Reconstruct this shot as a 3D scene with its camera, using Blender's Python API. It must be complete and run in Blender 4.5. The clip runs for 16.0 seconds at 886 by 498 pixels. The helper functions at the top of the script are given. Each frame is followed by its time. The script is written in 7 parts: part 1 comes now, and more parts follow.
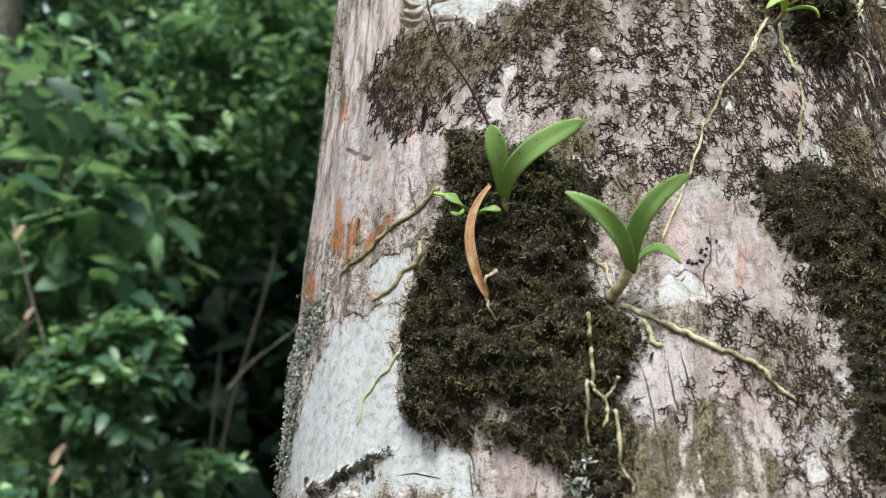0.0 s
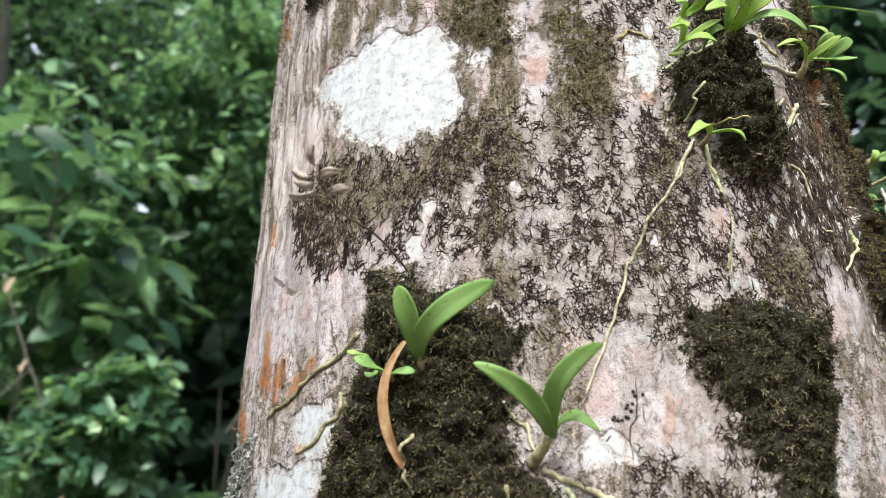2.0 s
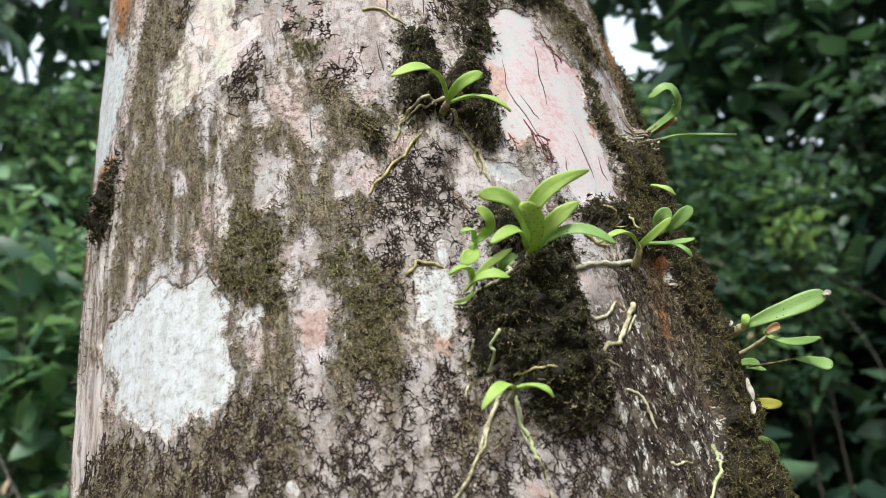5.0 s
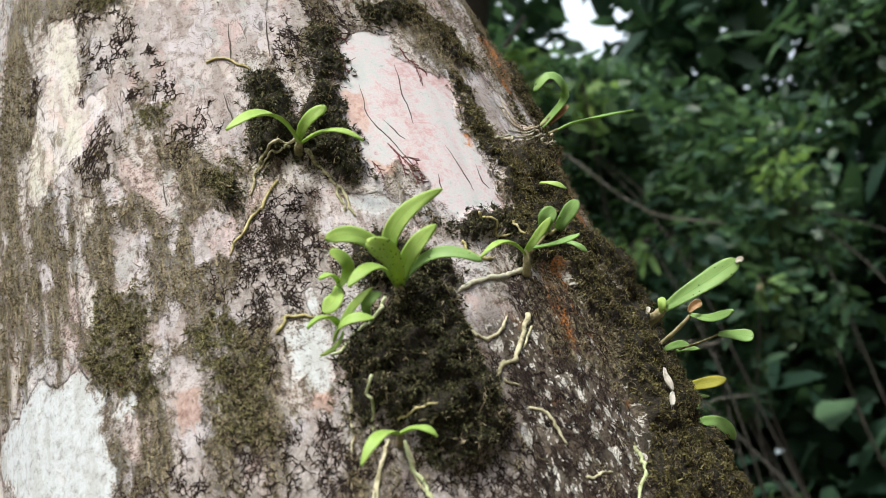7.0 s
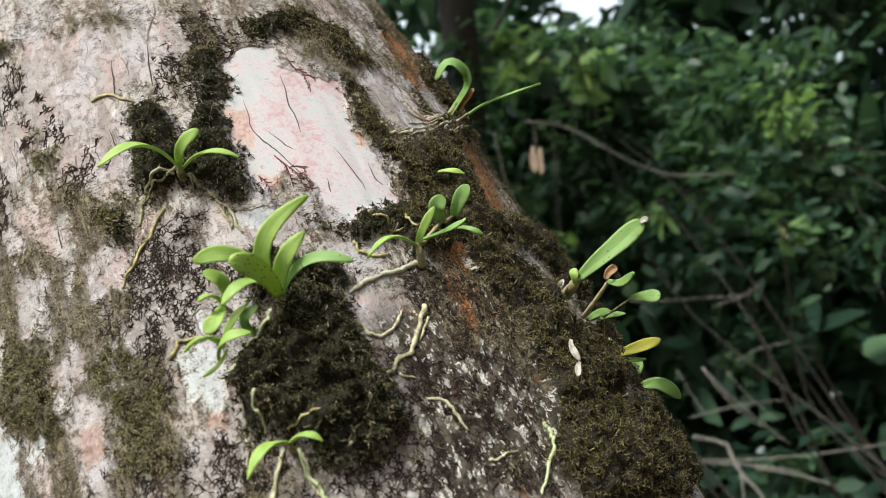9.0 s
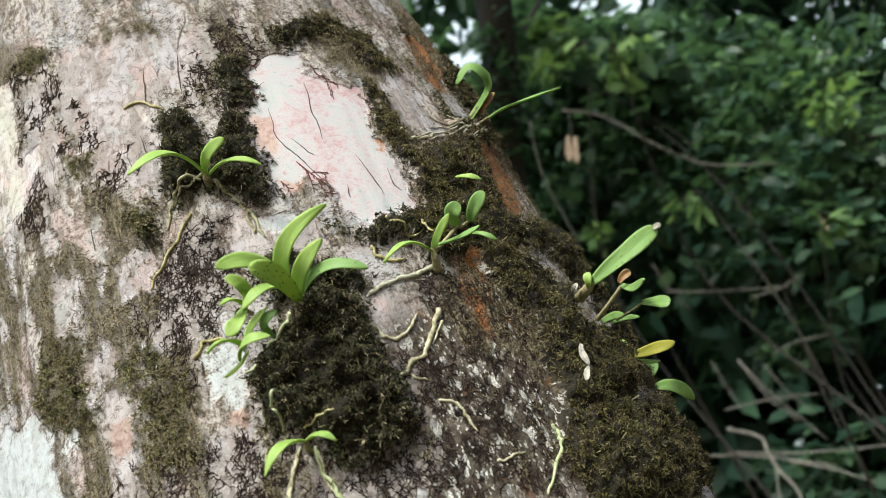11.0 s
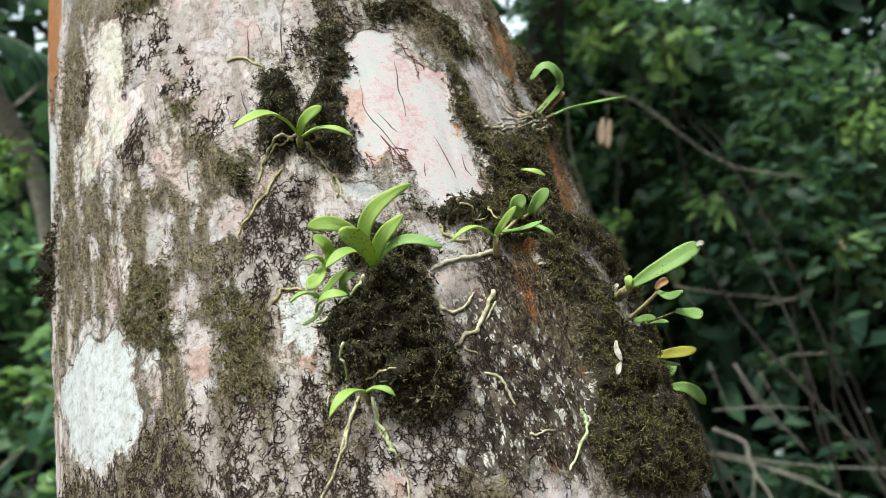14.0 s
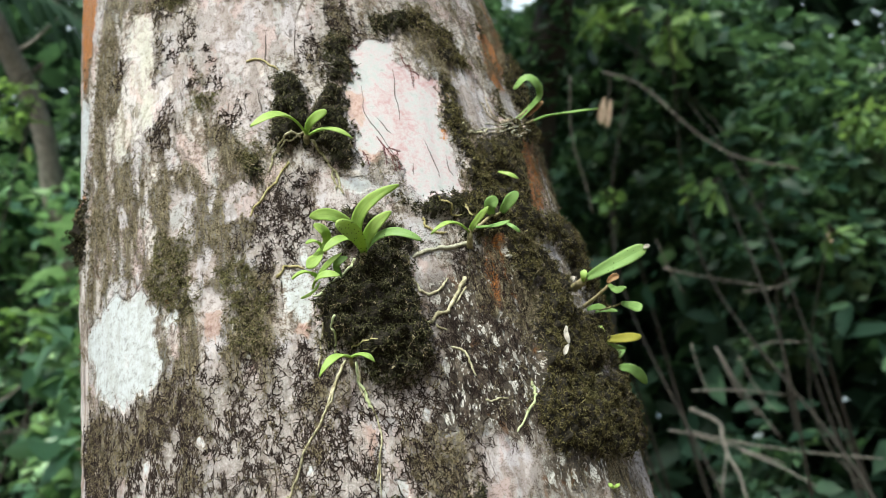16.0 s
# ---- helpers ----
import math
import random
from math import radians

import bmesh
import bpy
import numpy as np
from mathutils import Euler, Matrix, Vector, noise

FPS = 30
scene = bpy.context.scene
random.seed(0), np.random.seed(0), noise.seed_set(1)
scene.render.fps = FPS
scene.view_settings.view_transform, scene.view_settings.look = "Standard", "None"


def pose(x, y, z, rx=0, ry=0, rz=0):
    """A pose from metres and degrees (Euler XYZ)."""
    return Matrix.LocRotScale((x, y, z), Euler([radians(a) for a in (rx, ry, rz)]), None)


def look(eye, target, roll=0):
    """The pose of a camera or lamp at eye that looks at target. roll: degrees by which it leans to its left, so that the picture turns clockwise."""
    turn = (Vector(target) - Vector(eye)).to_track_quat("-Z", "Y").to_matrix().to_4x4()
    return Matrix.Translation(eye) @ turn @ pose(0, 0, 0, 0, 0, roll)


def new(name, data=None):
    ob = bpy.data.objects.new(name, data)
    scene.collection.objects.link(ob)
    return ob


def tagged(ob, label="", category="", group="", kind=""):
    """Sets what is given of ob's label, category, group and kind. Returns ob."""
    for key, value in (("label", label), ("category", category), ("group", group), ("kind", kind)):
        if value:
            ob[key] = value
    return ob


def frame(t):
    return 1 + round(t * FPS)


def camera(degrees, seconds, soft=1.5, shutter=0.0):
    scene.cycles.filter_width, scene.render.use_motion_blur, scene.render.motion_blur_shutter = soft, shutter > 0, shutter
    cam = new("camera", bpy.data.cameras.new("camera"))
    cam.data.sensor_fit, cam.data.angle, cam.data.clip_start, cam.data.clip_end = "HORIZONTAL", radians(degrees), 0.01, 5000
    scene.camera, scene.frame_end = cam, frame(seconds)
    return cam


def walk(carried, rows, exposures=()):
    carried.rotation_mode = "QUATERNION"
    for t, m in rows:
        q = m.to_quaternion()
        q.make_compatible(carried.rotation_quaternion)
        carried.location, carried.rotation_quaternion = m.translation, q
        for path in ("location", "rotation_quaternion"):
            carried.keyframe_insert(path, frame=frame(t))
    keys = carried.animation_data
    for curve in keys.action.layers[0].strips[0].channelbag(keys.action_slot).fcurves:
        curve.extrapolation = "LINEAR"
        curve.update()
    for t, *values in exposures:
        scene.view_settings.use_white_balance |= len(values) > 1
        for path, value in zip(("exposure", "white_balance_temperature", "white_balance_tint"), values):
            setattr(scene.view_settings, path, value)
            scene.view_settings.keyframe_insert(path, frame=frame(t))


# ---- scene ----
cam = camera(56.5, 16.0, soft=0.6)
METRES, EYE, TILT, LEAN, TURN = 0.55, 1.45, 21.79, -0.95, 0.0
ROWS = [
    (0.0, 0.0, 0.0, 0.0, 0.0, 0.0, -0.0),
    (0.5, 0.0148, 0.0066, 0.0211, 0.05, 0.33, 0.6),
    (1.0, 0.0283, 0.0115, 0.049, 0.08, 0.65, 1.21),
    (1.5, 0.049, 0.0207, 0.0801, 0.1, 1.0, 1.88),
    (2.0, 0.077, 0.0324, 0.116, 0.09, 1.31, 2.63),
    (2.5, 0.1079, 0.0525, 0.157, 0.03, 1.65, 3.5),
    (3.0, 0.1429, 0.0707, 0.2033, -0.0, 1.99, 4.44),
    (3.5, 0.1812, 0.0886, 0.2451, -0.07, 2.42, 5.49),
    (4.0, 0.2209, 0.1117, 0.274, -0.12, 2.78, 6.86),
    (6.5, 0.3695, 0.164, 0.3178, 0.56, 4.16, 18.68),
    (7.0, 0.4036, 0.1758, 0.3015, 1.09, 4.27, 21.64),
    (7.5, 0.4346, 0.1812, 0.2856, 1.72, 4.44, 24.43),
    (8.0, 0.4641, 0.1811, 0.2708, 2.47, 4.61, 26.84),
    (8.5, 0.4945, 0.1817, 0.2559, 3.37, 4.82, 28.79),
    (11.0, 0.5442, 0.1563, 0.2547, 6.92, 5.43, 28.84),
    (11.5, 0.531, 0.1495, 0.2612, 7.18, 5.21, 27.42),
    (12.0, 0.5214, 0.1409, 0.2708, 7.32, 4.88, 25.86),
    (12.5, 0.5131, 0.1283, 0.2841, 7.36, 4.44, 24.3),
    (13.0, 0.5083, 0.1132, 0.2921, 7.31, 3.9, 22.82),
    (13.5, 0.5096, 0.0947, 0.2939, 7.23, 3.3, 21.43),
    (14.0, 0.5145, 0.0767, 0.2918, 7.12, 2.67, 20.27),
    (14.5, 0.5221, 0.0523, 0.2926, 7.04, 2.0, 19.24),
    (15.0, 0.5336, 0.0213, 0.2929, 6.95, 1.36, 18.33),
    (15.5, 0.545, -0.0172, 0.2985, 6.87, 0.76, 17.54),
    (16.0, 0.5569, -0.0617, 0.3073, 6.79, 0.21, 16.85),
]
walk(cam, [(t, pose(0, 0, EYE, TILT, LEAN, TURN) @ pose(METRES * x, METRES * y, METRES * z, 90 + pitch, roll, yaw)) for t, x, y, z, yaw, pitch, roll in ROWS],
     [(0.0, 0.60, 6500, 11), (0.5, 0.69, 6500, 11), (1.5, 0.82, 6500, 11.5), (2.5, 0.83, 6500, 13), (4.0, 0.64, 6500, 11.5), (6.5, 0.56, 6650, 11), (8.5, 0.53, 6700, 10), (11.0, 0.59, 6640, 6.5), (12.5, 0.61, 6600, 5), (16.0, 0.64, 6580, 5)])
cam.data.dof.use_dof = True
cam.data.dof.focus_distance = 0.465
cam.data.dof.aperture_fstop = 10.0

# ---- light: bright hazy daylight from the clearing, the wood is dark behind the trunk ----
world = bpy.data.worlds.new("sky")
scene.world = world
world.use_nodes = True
wn, wl = world.node_tree.nodes, world.node_tree.links
sky = wn.new("ShaderNodeTexSky")
sky.sky_type, sky.sun_disc = "NISHITA", False
SUN_ELEV, SUN_AZ = radians(48), radians(182)   # azimuth from +y towards +x
sky.sun_elevation, sky.sun_rotation = SUN_ELEV, SUN_AZ
sky.dust_density, sky.air_density = 4.0, 1.0
wn["Background"].inputs["Strength"].default_value = 0.13
wl.new(sky.outputs[0], wn["Background"].inputs["Color"])
sun_data = bpy.data.lights.new("sun", "SUN")
sun_data.energy, sun_data.angle, sun_data.color = 3.0, radians(10), (0.97, 1.0, 0.92)
sun = new("sun", sun_data)
sun_dir = Vector((math.cos(SUN_ELEV) * math.sin(SUN_AZ), math.cos(SUN_ELEV) * math.cos(SUN_AZ), math.sin(SUN_ELEV)))
sun.matrix_world = look(sun_dir * 20, (0, 0, 0))


# ---- material helpers ----
class Nodes:
    """A short way to wire a node material."""

    def __init__(self, name):
        self.mat = bpy.data.materials.new(name)
        self.mat.use_nodes = True
        self.t = self.mat.node_tree
        self.t.nodes.clear()
        self.out = self.t.nodes.new("ShaderNodeOutputMaterial")

    def put(self, socket, value):
        if isinstance(value, bpy.types.NodeSocket):
            self.t.links.new(value, socket)
        elif isinstance(value, (tuple, list)) and len(value) == 3 and socket.type == "RGBA":
            socket.default_value = (*value, 1)
        else:
            socket.default_value = value

    def attr(self, name, out="Fac"):
        n = self.t.nodes.new("ShaderNodeAttribute")
        n.attribute_name = name
        return n.outputs[out]

    def math(self, op, a, b=0.0, c=0.0, clamp=False):
        n = self.t.nodes.new("ShaderNodeMath")
        n.operation, n.use_clamp = op, clamp
        for i, v in enumerate((a, b, c)):
            self.put(n.inputs[i], v)
        return n.outputs[0]

    def step(self, v, lo, hi, a=0.0, b=1.0):
        n = self.t.nodes.new("ShaderNodeMapRange")
        n.interpolation_type = "SMOOTHSTEP"
        for i, x in enumerate((v, lo, hi, a, b)):
            self.put(n.inputs[i], x)
        return n.outputs[0]

    def scale(self, vec, s):
        n = self.t.nodes.new("ShaderNodeVectorMath")
        n.operation = "MULTIPLY"
        self.put(n.inputs[0], vec)
        n.inputs[1].default_value = s
        return n.outputs[0]

    def add(self, a, b):
        n = self.t.nodes.new("ShaderNodeVectorMath")
        self.put(n.inputs[0], a)
        self.put(n.inputs[1], b)
        return n.outputs[0]

    def noise(self, vec, scale, detail=4.0, rough=0.6, distort=0.0, color=False):
        n = self.t.nodes.new("ShaderNodeTexNoise")
        self.put(n.inputs["Vector"], vec)
        for k, v in (("Scale", scale), ("Detail", detail), ("Roughness", rough), ("Distortion", distort)):
            n.inputs[k].default_value = v
        return n.outputs["Color" if color else "Fac"]

    def cells(self, vec, scale, feature="DISTANCE_TO_EDGE", rand=1.0):
        n = self.t.nodes.new("ShaderNodeTexVoronoi")
        n.feature, n.voronoi_dimensions = feature, "2D"
        self.put(n.inputs["Vector"], vec)
        n.inputs["Scale"].default_value = scale
        n.inputs["Randomness"].default_value = rand
        return n.outputs["Distance"]

    def mix(self, f, a, b):
        n = self.t.nodes.new("ShaderNodeMix")
        n.data_type = "RGBA"
        self.put(n.inputs[0], f)
        self.put(n.inputs[6], a)
        self.put(n.inputs[7], b)
        return n.outputs[2]

    def coord(self, kind="Object"):
        return self.t.nodes.new("ShaderNodeTexCoord").outputs[kind]

    def island(self):
        return self.t.nodes.new("ShaderNodeNewGeometry").outputs["Random Per Island"]

    def chance(self):
        return self.t.nodes.new("ShaderNodeObjectInfo").outputs["Random"]

    def ramp(self, f, *stops):
        n = self.t.nodes.new("ShaderNodeValToRGB")
        while len(n.color_ramp.elements) < len(stops):
            n.color_ramp.elements.new(0.5)
        for e, (p, c) in zip(n.color_ramp.elements, stops):
            e.position, e.color = p, (*c, 1)
        self.put(n.inputs[0], f)
        return n.outputs[0]

    def bump(self, h, strength, dist):
        n = self.t.nodes.new("ShaderNodeBump")
        n.inputs["Strength"].default_value, n.inputs["Distance"].default_value = strength, dist
        self.put(n.inputs["Height"], h)
        return n.outputs[0]

    def done(self, color, rough=0.8, normal=None, spec=0.4, thin=0.0, thin_color=None):
        b = self.t.nodes.new("ShaderNodeBsdfPrincipled")
        self.put(b.inputs["Base Color"], color)
        self.put(b.inputs["Roughness"], rough)
        b.inputs["Specular IOR Level"].default_value = spec
        if normal is not None:
            self.put(b.inputs["Normal"], normal)
        shader = b.outputs[0]
        if thin:
            tr = self.t.nodes.new("ShaderNodeBsdfTranslucent")
            self.put(tr.inputs[0], thin_color if thin_color is not None else color)
            mx = self.t.nodes.new("ShaderNodeMixShader")
            mx.inputs[0].default_value = thin
            self.t.links.new(shader, mx.inputs[1])
            self.t.links.new(tr.outputs[0], mx.inputs[2])
            shader = mx.outputs[0]
        self.t.links.new(shader, self.out.inputs[0])
        return self.mat


def bark_material():
    """Pale smooth bark under crusts of lichen and thin moss; the crusts' places come from the mesh's attributes."""
    k = Nodes("lichened_bark")
    uv = k.attr("unroll", "Vector")
    warp = k.add(uv, k.scale(k.noise(uv, 60, 3, 0.6, color=True), (0.010, 0.010, 0.0)))
    long = k.scale(warp, (1.0, 0.16, 1.0))
    fine, mid, broad = k.noise(warp, 1100, 3, 0.75), k.noise(warp, 190, 6, 0.72), k.noise(uv, 22, 4, 0.6)
    streak, fibre = k.noise(long, 190, 6, 0.7), k.noise(k.scale(uv, (1, 0.09, 1)), 620, 4, 0.65)

    def ragged(name, amp, lo, hi, grain):
        v = k.math("ADD", k.attr(name), k.math("MULTIPLY", k.math("SUBTRACT", grain, 0.5), amp))
        return k.step(v, lo, hi)

    edge = k.math("ADD", k.math("MULTIPLY", mid, 0.55), k.math("MULTIPLY", streak, 0.45))
    drift = k.noise(k.scale(warp, (1, 0.28, 1)), 75, 5, 0.66)
    torn = k.math("ADD", k.math("MULTIPLY", edge, 0.65), k.math("MULTIPLY", fine, 0.35))
    # thin crusts of lavender, pink and grey lichen that meet in ragged outlines
    shred = k.add(k.scale(warp, (1.0, 0.55, 1.0)), k.scale(k.noise(uv, 300, 3, 0.6, color=True), (0.003, 0.003, 0.0)))
    tints = [(k.noise(k.add(shred, (dx, dz, 0.0)), f, 3, 0.55), lo, amount, tint) for dx, dz, f, lo, amount, tint in (
        (0.0, 0.0, 34, 0.530, 0.62, (0.60, 0.585, 0.635)), (3.7, 1.1, 44, 0.570, 0.55, (0.56, 0.425, 0.415)),
        (7.3, 4.9, 40, 0.555, 0.55, (0.33, 0.30, 0.29)), (1.9, 8.3, 62, 0.600, 0.42, (0.50, 0.54, 0.55)))]

    def crusted(base):
        for n, lo, amount, tint in tints:
            base = k.mix(k.step(n, lo, lo + 0.022, 0, amount), base, tint)
        return base

    # bare bark: grey-beige with pale, pinkish and brown streaks
    speck = k.math("ADD", k.math("MULTIPLY", fine, 0.5), k.math("MULTIPLY", mid, 0.5))
    col = k.ramp(streak, (0.36, (0.060, 0.048, 0.034)), (0.44, (0.18, 0.152, 0.122)), (0.51, (0.39, 0.345, 0.31)), (0.58, (0.57, 0.54, 0.515)))
    col = k.mix(k.step(broad, 0.46, 0.62, 0, 0.5), col, (0.31, 0.235, 0.195))
    col = k.mix(k.step(mid, 0.51, 0.58, 0, 0.75), col, (0.59, 0.56, 0.55))
    col = k.mix(k.step(drift, 0.52, 0.57, 0, 0.8), col, k.ramp(mid, (0.40, (0.36, 0.325, 0.31)), (0.56, (0.64, 0.61, 0.60))))
    col = k.mix(k.step(drift, 0.47, 0.42, 0, 0.75), col, k.ramp(fine, (0.40, (0.07, 0.055, 0.038)), (0.58, (0.24, 0.195, 0.15))))
    col = crusted(col)
    col = k.mix(k.step(speck, 0.492, 0.445, 0, 0.88), col, (0.080, 0.060, 0.044))
    col = k.mix(k.step(speck, 0.53, 0.565, 0, 0.6), col, (0.60, 0.57, 0.55))
    # smooth pale crust
    pale = k.ramp(mid, (0.38, (0.31, 0.27, 0.265)), (0.48, (0.455, 0.41, 0.415)), (0.60, (0.58, 0.555, 0.575)))
    pale = k.mix(k.step(streak, 0.47, 0.40, 0, 0.75), pale, (0.24, 0.19, 0.17))
    pale = k.mix(k.step(broad, 0.5, 0.65, 0, 0.5), pale, (0.47, 0.395, 0.38))
    pale = k.mix(k.step(fine, 0.44, 0.34, 0, 0.6), pale, (0.26, 0.215, 0.20))
    pale = k.mix(k.step(drift, 0.49, 0.43, 0, 0.6), pale, (0.33, 0.28, 0.255))
    pale = k.mix(k.step(drift, 0.53, 0.58, 0, 0.5), pale, (0.65, 0.61, 0.62))
    pale = crusted(pale)
    pale = k.mix(k.step(speck, 0.475, 0.435, 0, 0.7), pale, (0.16, 0.125, 0.105))
    col = k.mix(ragged("pale", 2.0, -0.10, 0.12, edge), col, pale)
    cream = k.ramp(mid, (0.38, (0.35, 0.36, 0.30)), (0.56, (0.48, 0.495, 0.425)))
    cream = k.mix(k.step(fine, 0.47, 0.36, 0, 0.6), cream, (0.32, 0.30, 0.23))
    col = k.mix(k.math("MULTIPLY", ragged("cream", 5.4, -0.05, 0.45, edge), k.step(drift, 0.45, 0.53, 0.2, 0.66)), col, cream)
    tone = k.math("ADD", k.math("MULTIPLY", broad, 0.45), k.math("MULTIPLY", mid, 0.55))
    pink = k.ramp(tone, (0.40, (0.43, 0.275, 0.285)), (0.46, (0.475, 0.385, 0.405)), (0.51, (0.49, 0.465, 0.49)), (0.58, (0.43, 0.475, 0.485)))
    pink = k.mix(k.step(k.math("ADD", k.attr("pink"), k.math("MULTIPLY", mid, 0.6)), 0.46, 0.24, 0, 0.28), pink, (0.48, 0.32, 0.315))
    pink = k.mix(k.step(fine, 0.53, 0.61, 0, 0.4), pink, (0.46, 0.33, 0.33))
    pink = k.mix(k.step(fine, 0.45, 0.36, 0, 0.5), pink, (0.60, 0.57, 0.57))
    col = k.mix(ragged("pink", 2.6, -0.03, 0.09, torn), col, pink)
    white = k.ramp(mid, (0.37, (0.35, 0.365, 0.38)), (0.46, (0.43, 0.465, 0.49)), (0.55, (0.50, 0.55, 0.585)))
    white = k.mix(k.step(drift, 0.50, 0.43, 0, 0.55), white, (0.36, 0.375, 0.37))
    white = k.mix(k.step(k.attr("white"), 0.22, 0.0, 0, 0.5), white, (0.44, 0.43, 0.42))
    white = k.mix(k.step(fine, 0.51, 0.61, 0, 0.5), white, (0.40, 0.415, 0.41))
    white = k.mix(k.step(fine, 0.45, 0.36, 0, 0.5), white, (0.66, 0.71, 0.735))
    white = k.mix(k.step(speck, 0.465, 0.42, 0, 0.6), white, (0.17, 0.165, 0.155))
    col = k.mix(ragged("white", 4.2, -0.06, 0.30, torn), col, white)
    salmon = k.ramp(mid, (0.4, (0.32, 0.19, 0.155)), (0.56, (0.52, 0.37, 0.32)))
    col = k.mix(k.math("MULTIPLY", ragged("salmon", 1.4, -0.02, 0.10, edge), 0.8), col, salmon)
    # deep furrows with pale ridges along the trunk's edge
    rib = k.noise(k.scale(warp, (1, 0.10, 1)), 210, 4, 0.6)
    ridges = k.ramp(rib, (0.40, (0.085, 0.055, 0.036)), (0.46, (0.24, 0.185, 0.145)), (0.51, (0.47, 0.43, 0.40)), (0.58, (0.62, 0.595, 0.58)))
    col = k.mix(k.math("MULTIPLY", ragged("furrow", 2.5, -0.1, 0.25, edge), 0.62), col, ridges)
    # hair cracks that run up the bark
    crack = k.cells(k.add(k.scale(uv, (1, 0.10, 1)), k.scale(k.noise(uv, 45, 3, 0.6, color=True), (0.012, 0.0, 0.0))), 55)
    crackf = k.math("MULTIPLY", k.math("MULTIPLY", k.step(crack, 0.014, 0.004), k.step(k.noise(uv, 35, 2), 0.50, 0.58)), k.step(k.math("MAXIMUM", k.attr("white"), k.attr("pink")), 0.0, 0.1, 1.0, 0.0))
    col = k.mix(k.math("MULTIPLY", crackf, 0.7), col, (0.06, 0.046, 0.036))
    col = k.mix(k.step(k.math("ADD", k.attr("dark"), k.math("MULTIPLY", k.math("SUBTRACT", drift, 0.5), 3.0)), 0.35, 0.8, 0, 0.75), col, k.ramp(mid, (0.40, (0.36, 0.32, 0.30)), (0.55, (0.63, 0.59, 0.585))))
    # scurf that darkens the bark among the liverwort threads
    scurf = k.math("MULTIPLY", k.step(k.math("ADD", k.attr("dark"), k.math("MULTIPLY", k.math("SUBTRACT", mid, 0.5), 3.6)), 0.25, 0.75), k.step(fine, 0.38, 0.52))
    col = k.mix(k.math("MULTIPLY", scurf, 0.38), col, (0.070, 0.058, 0.042))
    # brown scaly bark flecked with white
    fleckf = k.attr("fleck")
    col = k.mix(k.math("MULTIPLY", fleckf, 0.92), col, k.ramp(tone, (0.40, (0.022, 0.018, 0.013)), (0.47, (0.048, 0.037, 0.024)), (0.53, (0.095, 0.073, 0.050)), (0.59, (0.21, 0.18, 0.15))))
    col = k.mix(k.math("MULTIPLY", k.math("MULTIPLY", fleckf, k.step(k.noise(uv, 60, 3), 0.60, 0.70)), 0.7), col, (0.20, 0.082, 0.022))
    flake = k.noise(k.scale(warp, (1, 0.36, 1)), 240, 3, 0.55)
    grit = k.noise(k.scale(warp, (1, 0.5, 1)), 520, 2, 0.5)
    band = k.step(k.noise(uv, 48, 3), 0.40, 0.50)
    chips = k.math("MAXIMUM", k.step(flake, 0.565, 0.585), k.step(grit, 0.60, 0.62))
    col = k.mix(k.math("MULTIPLY", k.math("MULTIPLY", fleckf, chips), band), col, k.ramp(fine, (0.38, (0.42, 0.41, 0.38)), (0.55, (0.62, 0.62, 0.59))))
    col = k.mix(k.math("MULTIPLY", fleckf, k.step(fine, 0.49, 0.41, 0, 0.75)), col, (0.030, 0.024, 0.017))
    orange = k.ramp(fine, (0.38, (0.075, 0.032, 0.013)), (0.49, (0.34, 0.120, 0.026)), (0.62, (0.56, 0.23, 0.050)))
    rust = k.math("MULTIPLY", ragged("orange", 2.9, -0.06, 0.26, edge), k.step(speck, 0.44, 0.51, 0.45, 1.0))
    col = k.mix(k.math("MULTIPLY", rust, 0.95), col, orange)
    # thin moss film, and soil under the cushions blackened for shade between tufts
    weave = k.math("ADD", k.math("MULTIPLY", fine, 0.5), k.math("MULTIPLY", fibre, 0.5))
    film = k.ramp(weave, (0.43, (0.038, 0.030, 0.015)), (0.49, (0.165, 0.138, 0.078)), (0.55, (0.39, 0.34, 0.23)))
    filmf = k.math("ADD", k.attr("thin"), k.math("MULTIPLY", k.math("SUBTRACT", edge, 0.5), 4.5))
    filmf = k.math("MULTIPLY", k.step(filmf, 0.50, 0.95), k.step(weave, 0.42, 0.54, 0.25, 1.0))
    col = k.mix(filmf, col, film)
    olivef = ragged("olive", 1.6, -0.04, 0.2, edge)
    col = k.mix(olivef, col, k.ramp(fine, (0.4, (0.020, 0.018, 0.008)), (0.62, (0.085, 0.075, 0.036))))
    mossf = ragged("moss", 2.2, -0.04, 0.1, edge)
    col = k.mix(mossf, col, k.ramp(fine, (0.4, (0.008, 0.007, 0.005)), (0.62, (0.040, 0.034, 0.022))))
    relief = k.math("ADD", k.math("MULTIPLY", streak, 0.6), k.math("MULTIPLY", fine, 0.45))
    relief = k.math("ADD", relief, k.math("MULTIPLY", filmf, weave))
    relief = k.math("SUBTRACT", relief, k.math("MULTIPLY", crackf, 0.3))
    crusty = k.step(k.math("MAXIMUM", k.math("MAXIMUM", k.attr("white"), k.attr("pink")), k.attr("cream")), 0.0, 0.1, 1.0, 0.12)
    relief = k.math("ADD", k.math("MULTIPLY", relief, crusty), k.math("MULTIPLY", k.math("MULTIPLY", fibre, crusty), 0.35))
    relief = k.math("ADD", relief, k.math("MULTIPLY", fine, 0.07))
